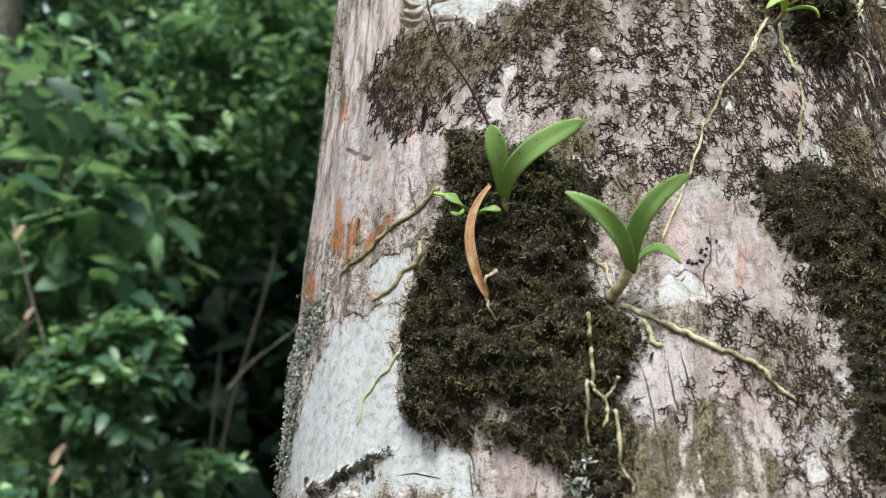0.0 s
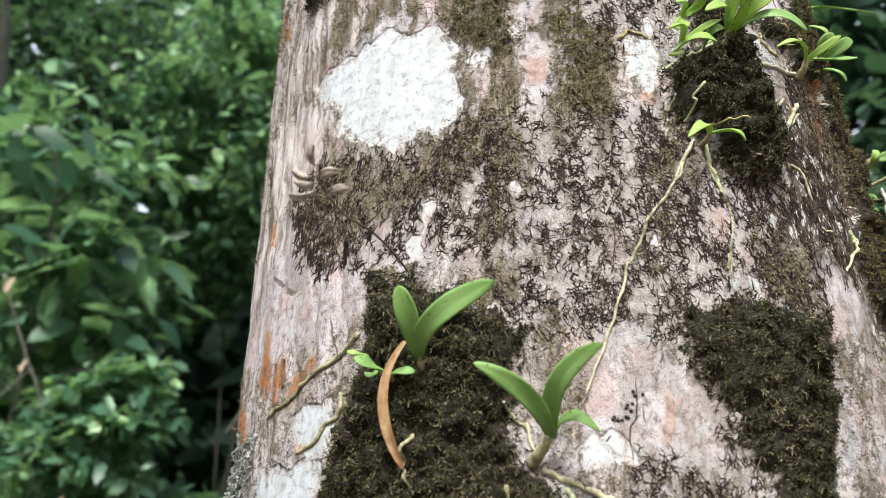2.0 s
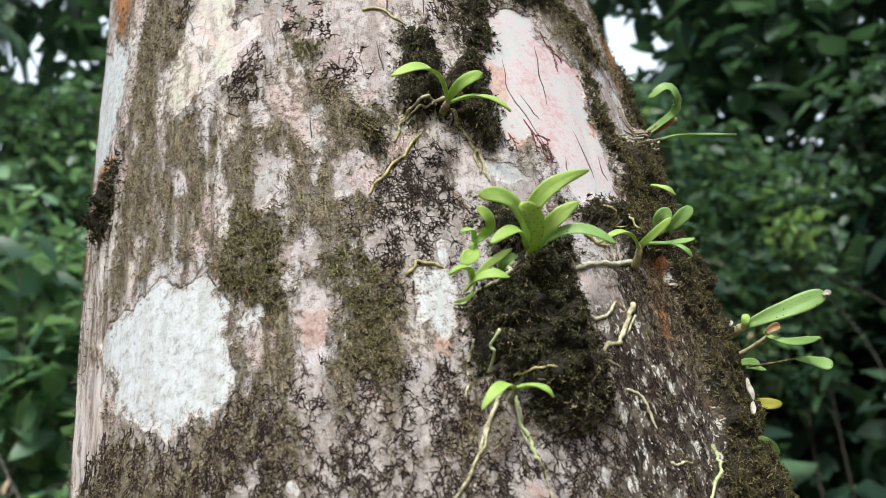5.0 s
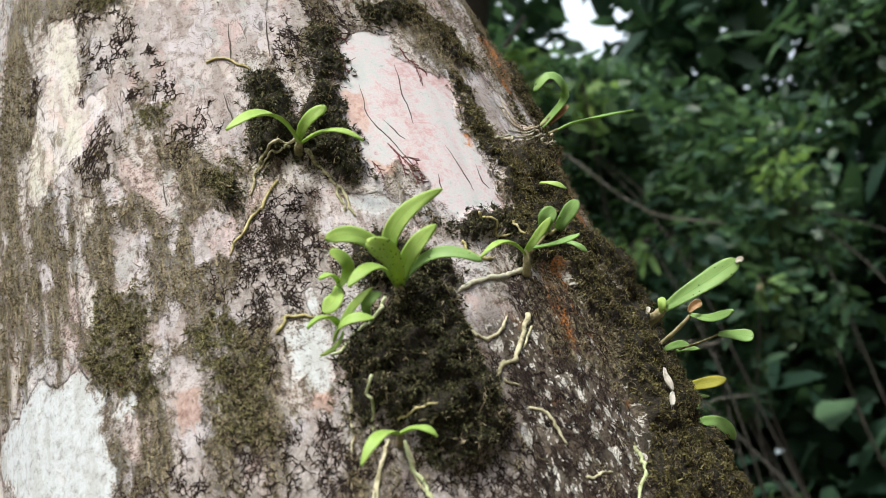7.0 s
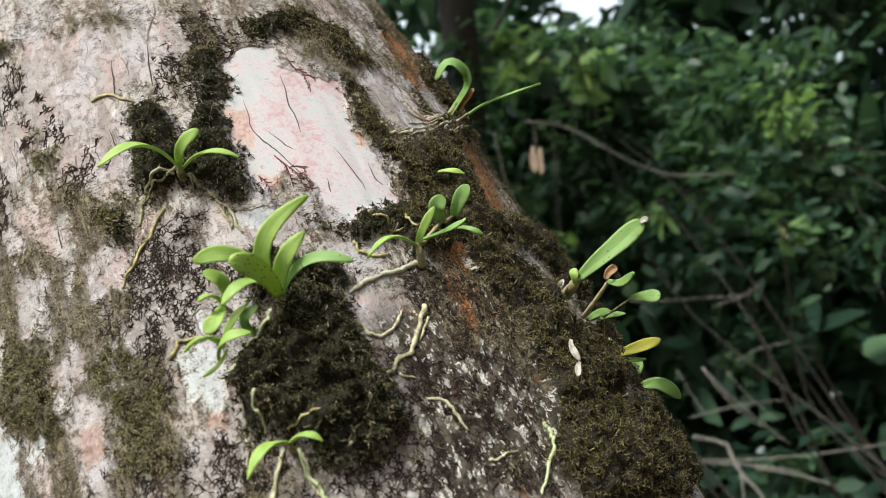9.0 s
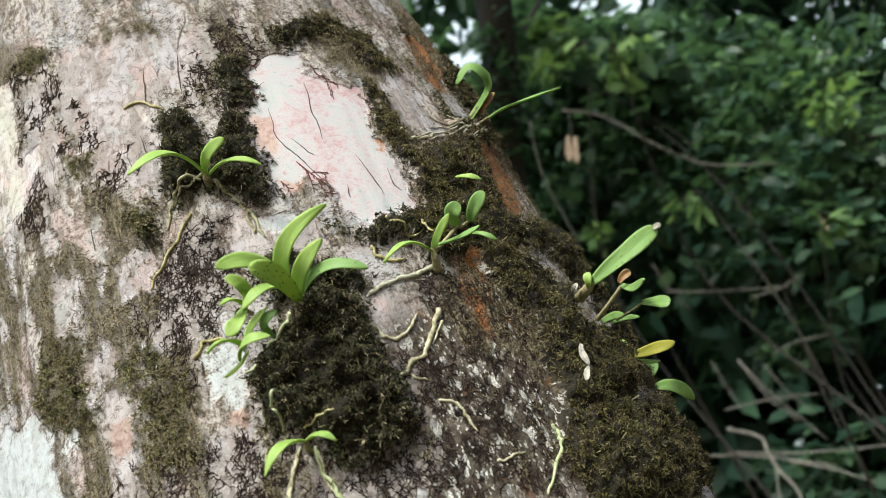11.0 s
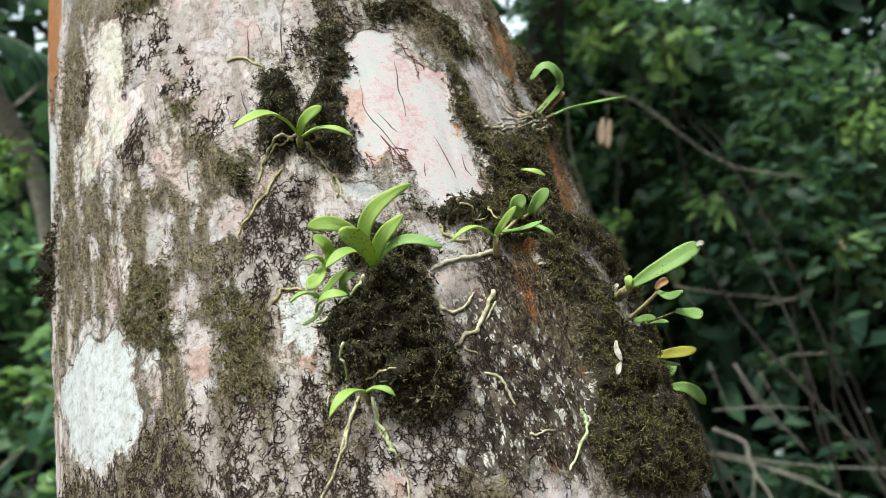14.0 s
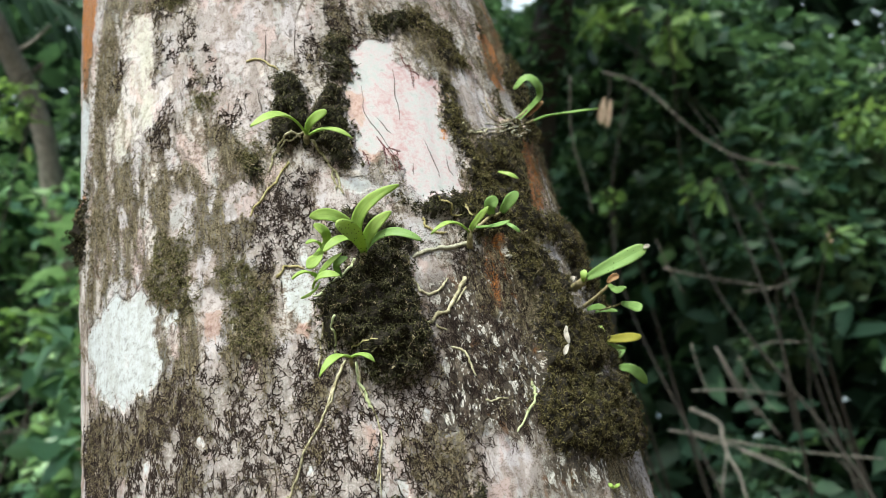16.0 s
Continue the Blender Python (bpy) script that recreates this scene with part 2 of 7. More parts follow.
    return k.done(col, k.ramp(mid, (0.3, (0.75,) * 3), (0.7, (0.95,) * 3)), k.bump(relief, 1.0, 0.0024), 0.25)


def sprig_material(name, dark, light, tip, tufted=True):
    k = Nodes(name)
    r = k.island()
    co = k.coord()
    u = k.math("ADD", k.math("MULTIPLY", k.attr("tuft"), 0.55), k.math("MULTIPLY", r, 0.45)) if tufted else r
    if tufted:   # curled ends are pale by nature; shade between shoots is painted into the foot
        col = k.ramp(u, (0.0, dark), (0.22, light), (0.50, light), (0.78, tip), (1.0, tip))
        col = k.mix(k.step(k.noise(co, 60, 3), 0.44, 0.58, 0, 0.4), col, light)
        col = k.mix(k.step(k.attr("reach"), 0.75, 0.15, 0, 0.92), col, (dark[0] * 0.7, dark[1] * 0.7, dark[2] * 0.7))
    else:
        col = k.ramp(u, (0.0, dark), (0.32, dark), (0.62, light), (0.90, tip), (1.0, tip))
        col = k.mix(k.step(k.noise(co, 60, 3), 0.44, 0.58, 0, 0.5), col, dark)
    return k.done(col, 0.9, None, 0.15, 0.2)


def leaf_material(name, c0, c1, spots=0.0, rough=0.48):
    k = Nodes(name)
    co = k.coord()
    n = k.noise(co, 60, 4, 0.6)
    col = k.mix(k.step(n, 0.3, 0.7), c0, c1)
    col = k.mix(k.step(k.chance(), 0.0, 1.0, 0, 0.35), col, c1)
    vein = k.noise(k.scale(k.attr("along", "Vector"), (1, 0.05, 1)), 1400, 2, 0.5)
    col = k.mix(k.step(vein, 0.45, 0.7, 0, 0.09), col, (c0[0] * 0.6, c0[1] * 0.7, c0[2] * 0.6))
    rib = k.math("ABSOLUTE", k.attr("rib"))
    col = k.mix(k.step(rib, 0.09, 0.02, 0, 0.45), col, (c0[0] * 0.62, c0[1] * 0.66, c0[2] * 0.6))
    col = k.mix(k.step(rib, 0.05, 0.22, 0.12, 0.0), col, (c1[0] * 1.25, c1[1] * 1.15, c1[2] * 1.3))
    col = k.mix(k.step(k.noise(co, 350, 3, 0.6), 0.56, 0.70, 0, 0.35), col, (c1[0] * 1.3, c1[1] * 1.1, c1[2] * 0.9))
    if spots:
        d = k.cells(k.scale(k.attr("along", "Vector"), (1, 0.8, 1)), 330, "F1", 0.9)
        live = k.step(k.noise(k.attr("along", "Vector"), 160, 1), 0.60 - spots, 0.64 - spots)
        col = k.mix(k.math("MULTIPLY", k.step(d, 0.145, 0.09), live), col, (0.02, 0.025, 0.012))
    bump = k.bump(k.math("ADD", vein, k.math("MULTIPLY", n, 0.5)), 0.14, 0.0006)
    return k.done(col, rough, bump, 0.32, 0.30, k.mix(0.6, col, (c1[0] * 1.3, c1[1] * 1.25, c1[2] * 0.6)))


def plain_material(name, *stops, scale=300, rough=0.7, bump=0.4, dist=0.0005, thin=0.0, spec=0.3, stretch=(1, 1, 1)):
    k = Nodes(name)
    co = k.scale(k.coord(), stretch)
    n = k.math("ADD", k.math("MULTIPLY", k.noise(co, scale, 4, 0.65), 0.6), k.math("MULTIPLY", k.noise(co, scale * 0.12, 3, 0.6), 0.4))
    return k.done(k.ramp(n, *stops), rough, k.bump(n, bump, dist), spec, thin)


def foliage_material(name, dark, light, rough=0.5):
    k = Nodes(name)
    r = k.island()
    co = k.coord()
    # the few brightest leaves imitate sun dapples, the noise darkens clumps like shaded hollows
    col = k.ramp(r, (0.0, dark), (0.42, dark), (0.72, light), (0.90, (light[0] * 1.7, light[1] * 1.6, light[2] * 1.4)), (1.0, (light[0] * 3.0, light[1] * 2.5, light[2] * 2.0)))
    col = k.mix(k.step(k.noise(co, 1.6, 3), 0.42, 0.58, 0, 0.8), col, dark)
    return k.done(col, rough, None, 0.35, 0.36, k.mix(0.5, col, (light[0] * 2, light[1] * 2, light[2])))


BARK = bark_material()
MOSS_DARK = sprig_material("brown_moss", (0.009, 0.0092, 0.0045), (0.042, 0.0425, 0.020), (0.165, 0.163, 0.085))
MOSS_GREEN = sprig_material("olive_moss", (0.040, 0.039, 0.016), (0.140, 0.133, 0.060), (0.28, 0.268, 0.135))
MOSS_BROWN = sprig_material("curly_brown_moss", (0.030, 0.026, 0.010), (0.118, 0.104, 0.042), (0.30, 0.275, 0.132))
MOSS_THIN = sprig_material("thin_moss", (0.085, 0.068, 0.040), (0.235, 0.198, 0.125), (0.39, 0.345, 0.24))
LIVERWORT = sprig_material("dark_liverwort", (0.020, 0.014, 0.013), (0.055, 0.040, 0.034), (0.12, 0.095, 0.080), False)
FLAKE = sprig_material("grey_lichen", (0.20, 0.22, 0.20), (0.38, 0.41, 0.38), (0.55, 0.58, 0.55))
LEAF = {
    "green": leaf_material("orchid_leaf_green", (0.18, 0.345, 0.095), (0.28, 0.47, 0.16), 0.02),
    "lime": leaf_material("orchid_leaf_lime", (0.29, 0.47, 0.11), (0.41, 0.59, 0.17), 0.0),
    "spot": leaf_material("orchid_leaf_spotted", (0.31, 0.48, 0.11), (0.43, 0.60, 0.17), 0.3),
    "amber": leaf_material("orchid_leaf_yellowing", (0.33, 0.34, 0.05), (0.46, 0.45, 0.09), 0.0),
    "dry": plain_material("dried_leaf", (0.36, (0.14, 0.068, 0.034)), (0.48, (0.29, 0.155, 0.072)), (0.64, (0.43, 0.31, 0.17)), scale=160, rough=0.55, thin=0.15),
}
ROOT = {
    "root": plain_material("root_olive", (0.38, (0.11, 0.10, 0.06)), (0.46, (0.31, 0.295, 0.185)), (0.56, (0.52, 0.50, 0.35)), scale=260, bump=0.9),
    "olive": plain_material("root_weathered", (0.38, (0.12, 0.115, 0.06)), (0.48, (0.29, 0.275, 0.16)), (0.62, (0.46, 0.44, 0.31)), scale=420),
    "fibre": plain_material("root_dead_fibre", (0.38, (0.14, 0.115, 0.08)), (0.48, (0.33, 0.28, 0.21)), (0.62, (0.55, 0.50, 0.41)), scale=420),
    "rootg": plain_material("root_green", (0.3, (0.26, 0.33, 0.14)), (0.5, (0.42, 0.48, 0.28)), (0.75, (0.60, 0.62, 0.46)), scale=380),
    "yellow": plain_material("root_yellow", (0.38, (0.18, 0.16, 0.07)), (0.48, (0.38, 0.34, 0.15)), (0.62, (0.52, 0.48, 0.28)), scale=380),
    "pale": plain_material("root_pale", (0.41, (0.10, 0.10, 0.07)), (0.46, (0.36, 0.36, 0.275)), (0.60, (0.52, 0.53, 0.43)), scale=210),
}
STEM = plain_material("stem_sheath", (0.38, (0.08, 0.08, 0.035)), (0.48, (0.20, 0.19, 0.09)), (0.62, (0.35, 0.31, 0.19)), scale=260)
STALK = plain_material("dead_stalk", (0.3, (0.07, 0.055, 0.04)), (0.7, (0.20, 0.16, 0.12)), scale=500)
POD = plain_material("dry_pod", (0.36, (0.12, 0.095, 0.075)), (0.48, (0.32, 0.275, 0.23)), (0.64, (0.52, 0.47, 0.41)), scale=420, rough=0.8)
RED_LIVERWORT = plain_material("red_liverwort", (0.3, (0.05, 0.012, 0.014)), (0.7, (0.16, 0.045, 0.045)), scale=400)
CRACK = plain_material("bark_crack", (0.3, (0.03, 0.022, 0.018)), (0.7, (0.10, 0.075, 0.06)), scale=300)
BEAD = plain_material("black_bead", (0.3, (0.008, 0.008, 0.008)), (0.7, (0.03, 0.03, 0.03)), scale=900, rough=0.5)
# copies of one leaf, lighter or darker: the wood's light and shade as colour
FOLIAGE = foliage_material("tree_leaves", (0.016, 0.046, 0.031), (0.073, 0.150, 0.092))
FOLIAGE_PALE = foliage_material("lit_leaves", (0.038, 0.096, 0.063), (0.19, 0.345, 0.215), 0.36)
FOLIAGE_CLEAR = foliage_material("lit_bush_leaves", (0.055, 0.135, 0.085), (0.25, 0.42, 0.25), 0.36)
FOLIAGE_MID = foliage_material("half_lit_leaves", (0.021, 0.058, 0.038), (0.088, 0.170, 0.103), 0.42)
FOLIAGE_LIGHT = foliage_material("sunlit_leaves", (0.09, 0.18, 0.065), (0.20, 0.34, 0.135))
# far leaves are toned down, the shade of the deep wood put into their colour
FAR = foliage_material("shaded_far_leaves", (0.016, 0.046, 0.031), (0.052, 0.112, 0.074), 0.6)
DARKWOOD = plain_material("dark_bark", (0.3, (0.012, 0.011, 0.009)), (0.5, (0.028, 0.026, 0.021)), (0.75, (0.055, 0.050, 0.042)), scale=40, bump=0.6, dist=0.004, stretch=(1, 1, 0.3))
WOOD = plain_material("grey_branch", (0.3, (0.075, 0.073, 0.064)), (0.5, (0.19, 0.185, 0.165)), (0.75, (0.34, 0.33, 0.30)), scale=40, bump=0.6, dist=0.004, stretch=(1, 1, 0.3))
SOIL = plain_material("forest_floor", (0.3, (0.025, 0.018, 0.011)), (0.5, (0.075, 0.055, 0.03)), (0.75, (0.12, 0.12, 0.05)), scale=9, rough=0.95, bump=0.8, dist=0.03)
LEAF["husk"] = plain_material("pale_husk", (0.36, (0.20, 0.18, 0.15)), (0.48, (0.44, 0.42, 0.37)), (0.62, (0.60, 0.58, 0.53)), scale=260, thin=0.15)
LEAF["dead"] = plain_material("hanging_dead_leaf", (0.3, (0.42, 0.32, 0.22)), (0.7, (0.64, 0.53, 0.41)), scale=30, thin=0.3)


HAZE = Nodes("bright_hazy_sky")
glow = HAZE.t.nodes.new("ShaderNodeEmission")
glow.inputs[0].default_value, glow.inputs[1].default_value = (0.74, 0.87, 1.0, 1), 1.05
HAZE.t.links.new(glow.outputs[0], HAZE.out.inputs[0])
HAZE = HAZE.mat


# ---- mesh helpers ----
def link_mesh(name, verts, faces, mat, parent=None, label="", smooth=True):
    me = bpy.data.meshes.new(name)
    me.from_pydata([tuple(v) for v in verts], [], faces)
    me.update()
    if smooth:
        me.polygons.foreach_set("use_smooth", [True] * len(me.polygons))
    me.materials.append(mat)
    ob = new(name, me)
    if parent is not None:
        ob.parent = parent
    if label:
        ob["label"] = label
    return ob


def raw_mesh(name, co, quads, mat, parent=None):
    """A mesh from numpy arrays of points and of four-cornered faces."""
    me = bpy.data.meshes.new(name)
    me.vertices.add(len(co))
    me.vertices.foreach_set("co", np.asarray(co, np.float32).ravel())
    q = np.asarray(quads, np.int32)
    me.loops.add(q.size)
    me.loops.foreach_set("vertex_index", q.ravel())
    me.polygons.add(len(q))
    me.polygons.foreach_set("loop_start", np.arange(0, q.size, q.shape[1], dtype=np.int32))
    me.polygons.foreach_set("loop_total", np.full(len(q), q.shape[1], np.int32))
    me.polygons.foreach_set("use_smooth", np.ones(len(q), bool))
    me.update(calc_edges=True)
    me.materials.append(mat)
    ob = new(name, me)
    if parent is not None:
        ob.parent = parent
    return ob


def smooth_line(pts, per=6):
    """Points along a Catmull-Rom curve."""
    p = [np.asarray(q, float) for q in pts]
    p = [2 * p[0] - p[1]] + p + [2 * p[-1] - p[-2]]
    out = []
    for i in range(1, len(p) - 2):
        for s in np.arange(per) / per:
            out.append(0.5 * (2 * p[i] + (p[i + 1] - p[i - 1]) * s + (2 * p[i - 1] - 5 * p[i] + 4 * p[i + 1] - p[i + 2]) * s * s + (3 * p[i] - p[i - 1] - 3 * p[i + 1] + p[i + 2]) * s ** 3))
    out.append(p[-2])
    return np.array(out)


def tube(pts, radii, sides=8):
    """Points and faces of a closed tube along a line."""
    pts = np.asarray(pts, float)
    n = len(pts)
    tan = np.gradient(pts, axis=0)
    tan /= np.linalg.norm(tan, axis=1)[:, None] + 1e-12
    side = np.cross(tan[0], (0.31, 0.52, 0.8))
    verts, faces = [], []
    for i in range(n):
        side = side - tan[i] * (side @ tan[i])
        side /= np.linalg.norm(side) + 1e-12
        up = np.cross(tan[i], side)
        for j in range(sides):
            a = 2 * math.pi * j / sides
            verts.append(pts[i] + radii[i] * (math.cos(a) * side + math.sin(a) * up))
    for i in range(n - 1):
        for j in range(sides):
            k = (j + 1) % sides
            faces.append((i * sides + j, i * sides + k, (i + 1) * sides + k, (i + 1) * sides + j))
    faces.append(tuple(range(sides))[::-1])
    faces.append(tuple((n - 1) * sides + j for j in range(sides)))
    return verts, faces


# ---- the trunk's form ----
CX, CY, MIDZ, GIRTH = 0.1131, 0.5711, 1.7987, 0.212


def radius(z):
    h = np.clip((z - MIDZ) / 0.55, -0.7, 0.75)
    flare = 0.10 * np.exp(-np.maximum(z, 0) / 0.22)
    return 0.55 * (0.3791 - 0.0381 * h - 0.0214 * h * h) + flare - 0.012 * np.clip(z - 2.2, 0, 6)


def lattice(ix, iy, seed):
    v = np.sin(ix * 127.1 + iy * 311.7 + seed * 74.7) * 43758.5453
    return v - np.floor(v)


def grain(x, y, seed=0, octaves=4):
    """Value noise about 0, within about -1 to 1."""
    total, amp = 0.0, 0.5
    for o in range(octaves):
        ix, iy = np.floor(x), np.floor(y)
        fx, fy = x - ix, y - iy
        fx, fy = fx * fx * (3 - 2 * fx), fy * fy * (3 - 2 * fy)
        a, b = lattice(ix, iy, seed + o), lattice(ix + 1, iy, seed + o)
        c, d = lattice(ix, iy + 1, seed + o), lattice(ix + 1, iy + 1, seed + o)
        total = total + amp * (2 * (a + (b - a) * fx + (c - a) * fy + (a - b - c + d) * fx * fy) - 1)
        x, y, amp = x * 2.03 + 5.1, y * 2.03 + 3.7, amp * 0.5
    return total


PATCHES = []


def patch(layer, *outline, lift=0.0, amount=1.0):
    """A patch of growth on the bark: corners as degrees round the trunk and height."""
    poly = np.array([(math.radians(a) * GIRTH, z) for a, z in outline])
    if layer in ("white", "cream", "salmon", "orange", "pale"):
        step = np.roll(poly, -1, axis=0) - poly
        area = abs(np.sum(poly[:, 0] * step[:, 1] - poly[:, 1] * step[:, 0])) / 2
        amount = max(1.0, 0.007 / (2 * area / np.linalg.norm(step, axis=1).sum() + 1e-6))   # small chips stay solid
    PATCHES.append((layer, poly, lift, amount))


patch("white", (-33.5, 1.826), (-29.4, 1.829), (-26.0, 1.819), (-21.0, 1.822), (-17.8, 1.806), (-17.0, 1.783), (-16.2, 1.761), (-17.5, 1.752), (-20.9, 1.747), (-24.5, 1.750), (-28.2, 1.743), (-32.1, 1.753), (-37.3, 1.766), (-41.8, 1.772), (-40.8, 1.786), (-46.0, 1.806), (-46.7, 1.820), (-39.7, 1.822))
patch("white", (7.0, 1.796), (8.8, 1.799), (11.5, 1.797), (12.2, 1.784), (12.3, 1.772), (11.5, 1.760), (9.8, 1.754), (8.4, 1.766), (6.3, 1.769))
patch("white", (-54.1, 1.586), (-46.5, 1.583), (-43.0, 1.586), (-39.1, 1.583), (-40.3, 1.563), (-38.8, 1.533), (-33.9, 1.511), (-30.6, 1.512), (-28.2, 1.503), (-26.0, 1.483), (-79.2, 1.495), (-71.9, 1.519), (-65.1, 1.548), (-59.0, 1.570))
patch("white", (-46.7, 1.609), (-42.4, 1.613), (-38.6, 1.618), (-37.3, 1.601), (-38.6, 1.586), (-41.8, 1.582), (-45.5, 1.588))
patch("white", (-5.4, 1.579), (-3.9, 1.583), (-0.8, 1.586), (0.8, 1.581), (2.3, 1.571), (1.4, 1.566), (-1.5, 1.570), (-4.0, 1.565))
patch("white", (-65.7, 2.070), (-42.9, 2.009), (-43.9, 1.982), (-48.0, 1.949), (-49.3, 1.930), (-55.8, 1.933), (-66.5, 1.978), (-66.1, 2.017))
patch("white", (-11.5, 1.713), (-10.1, 1.713), (-9.6, 1.707), (-10.2, 1.703), (-11.3, 1.707))
patch("white", (-26.3, 1.686), (-23.7, 1.689), (-23.3, 1.673), (-25.4, 1.671))
patch("white", (6.8, 1.796), (10.8, 1.792), (12.3, 1.776), (12.5, 1.763), (10.5, 1.759), (7.8, 1.769), (6.5, 1.783))
patch("white", (42.0, 1.745), (42.2, 1.737), (40.6, 1.737))
patch("white", (40.9, 1.736), (43.2, 1.736), (42.4, 1.730), (40.5, 1.731))
patch("white", (41.9, 1.727), (42.5, 1.724), (42.6, 1.713), (41.8, 1.715))
patch("white", (45.7, 1.726), (47.2, 1.719), (45.1, 1.716))
patch("white", (44.7, 1.750), (45.7, 1.746), (43.9, 1.739))
patch("white", (32.6, 1.698), (35.8, 1.703), (33.4, 1.695))
patch("white", (29.4, 1.698), (30.7, 1.690), (31.3, 1.684), (29.7, 1.684))
patch("white", (35.2, 1.681), (37.5, 1.682), (37.4, 1.673), (34.7, 1.672))
patch("white", (39.5, 1.743), (39.1, 1.731), (40.3, 1.730), (40.7, 1.742))
patch("white", (6.0, 1.677), (7.7, 1.680), (7.4, 1.672), (6.2, 1.670))
patch("white", (10.4, 1.503), (12.7, 1.505), (13.9, 1.494), (11.2, 1.489), (10.4, 1.493))
patch("white", (-52.4, 2.056), (-47.4, 2.033), (-45.1, 1.982), (-45.0, 1.954), (-53.0, 1.971), (-52.6, 2.015))
patch("white", (19.9, 1.857), (24.5, 1.860), (27.8, 1.854), (24.3, 1.844), (20.0, 1.846))
patch("white", (38.7, 1.751), (39.8, 1.748), (39.8, 1.739), (38.6, 1.742))
patch("white", (47.2, 1.752), (47.8, 1.748), (46.3, 1.741))
patch("white", (38.3, 1.726), (39.2, 1.721), (38.3, 1.717))
patch("white", (48.2, 1.738), (48.6, 1.733), (47.2, 1.729))
patch("white", (33.3, 1.721), (35.1, 1.717), (34.9, 1.711), (33.4, 1.714))
patch("white", (35.0, 1.695), (36.1, 1.693), (34.8, 1.684), (34.0, 1.687))
patch("white", (40.6, 1.700), (41.6, 1.696), (40.2, 1.691))
patch("white", (31.3, 1.727), (32.4, 1.720), (31.1, 1.714), (30.1, 1.719))
patch("white", (28.8, 1.683), (31.2, 1.678), (29.8, 1.676), (28.0, 1.678))
patch("white", (43.2, 1.709), (44.5, 1.707), (43.1, 1.702))
patch("white", (11.0, 1.814), (12.5, 1.814), (12.4, 1.802), (11.3, 1.794), (10.3, 1.798))
patch("white", (52.5, 1.673), (53.9, 1.669), (52.0, 1.659), (50.8, 1.663))
patch("white", (56.9, 1.658), (58.8, 1.652), (56.6, 1.643), (55.1, 1.649))
patch("fleck", (47.2, 1.674), (62.3, 1.668), (74.4, 1.637), (78.0, 1.625), (41.1, 1.635), amount=1)
patch("thin", (61.0, 1.661), (74.3, 1.649), (79.2, 1.625), (59.5, 1.627), amount=1)
patch("white", (48.6, 1.731), (49.3, 1.727), (47.7, 1.719), (46.8, 1.722))
patch("white", (48.9, 1.718), (49.2, 1.714), (47.7, 1.707), (47.2, 1.712))
patch("white", (44.4, 1.739), (44.9, 1.734), (43.7, 1.729), (43.1, 1.733))
patch("white", (43.1, 1.699), (43.9, 1.695), (42.6, 1.688), (41.8, 1.692))
patch("cream", (-21.6, 2.057), (-14.9, 2.045), (-14.7, 2.000), (-16.2, 1.975), (-9.8, 1.979), (-10.4, 1.962), (-14.7, 1.953), (-14.3, 1.944), (-19.7, 1.938), (-27.1, 1.928), (-29.8, 1.943), (-27.7, 1.978), (-22.7, 2.014))
patch("cream", (7.2, 1.962), (9.7, 1.961), (10.1, 1.949), (8.4, 1.945), (7.3, 1.953))
patch("pink", (29.9, 1.977), (37.8, 1.979), (37.0, 1.957), (41.5, 1.943), (46.1, 1.941), (44.2, 1.911), (44.0, 1.875), (44.3, 1.846), (41.6, 1.832), (36.3, 1.831), (33.5, 1.843), (31.4, 1.852), (32.8, 1.863), (29.5, 1.877), (26.2, 1.871), (24.4, 1.872), (24.6, 1.888), (23.5, 1.906), (26.4, 1.953))
patch("pale", (-52.8, 1.721), (-42.9, 1.690), (-32.8, 1.680), (-31.6, 1.655), (-37.5, 1.647), (-48.3, 1.642), (-57.0, 1.646), (-68.2, 1.650), (-78.9, 1.678), (-78.8, 1.722), (-61.3, 1.720))
patch("pale", (-1.6, 1.624), (2.3, 1.634), (8.4, 1.614), (13.1, 1.595), (12.0, 1.569), (10.2, 1.563), (4.4, 1.562), (0.4, 1.567), (-5.4, 1.578), (-3.5, 1.600))
patch("pale", (-7.4, 1.546), (-3.9, 1.556), (2.5, 1.546), (3.2, 1.526), (-3.4, 1.521), (-9.2, 1.516), (-9.6, 1.531))
patch("pale", (4.0, 1.528), (8.7, 1.527), (9.7, 1.517), (9.1, 1.502), (5.1, 1.504))
patch("pale", (14.6, 1.543), (19.1, 1.550), (17.8, 1.529), (13.9, 1.530))
patch("pale", (-25.3, 1.505), (-16.4, 1.502), (-17.2, 1.485), (-24.6, 1.483))
patch("pale", (-67.0, 1.813), (-52.7, 1.801), (-46.0, 1.806), (-43.4, 1.789), (-45.6, 1.759), (-48.8, 1.743), (-56.6, 1.738))
patch("pale", (-67.1, 1.741), (-49.1, 1.731), (-47.0, 1.712), (-47.6, 1.689), (-63.8, 1.699))
patch("pale", (-8.3, 1.827), (-4.6, 1.826), (-3.9, 1.814), (-4.9, 1.808), (-8.0, 1.814))
patch("pale", (-13.5, 1.875), (-4.7, 1.871), (-8.3, 1.863), (-11.9, 1.844), (-14.5, 1.847))
patch("pale", (-3.0, 1.870), (2.1, 1.871), (5.2, 1.863), (3.7, 1.838), (-1.9, 1.844))
patch("pale", (-8.2, 1.770), (-4.8, 1.771), (-6.0, 1.745), (-8.1, 1.749))
patch("pale", (6.4, 1.752), (10.9, 1.754), (10.6, 1.726), (6.8, 1.721))
patch("pale", (13.3, 1.706), (16.7, 1.714), (18.1, 1.698), (17.7, 1.678), (14.4, 1.683))
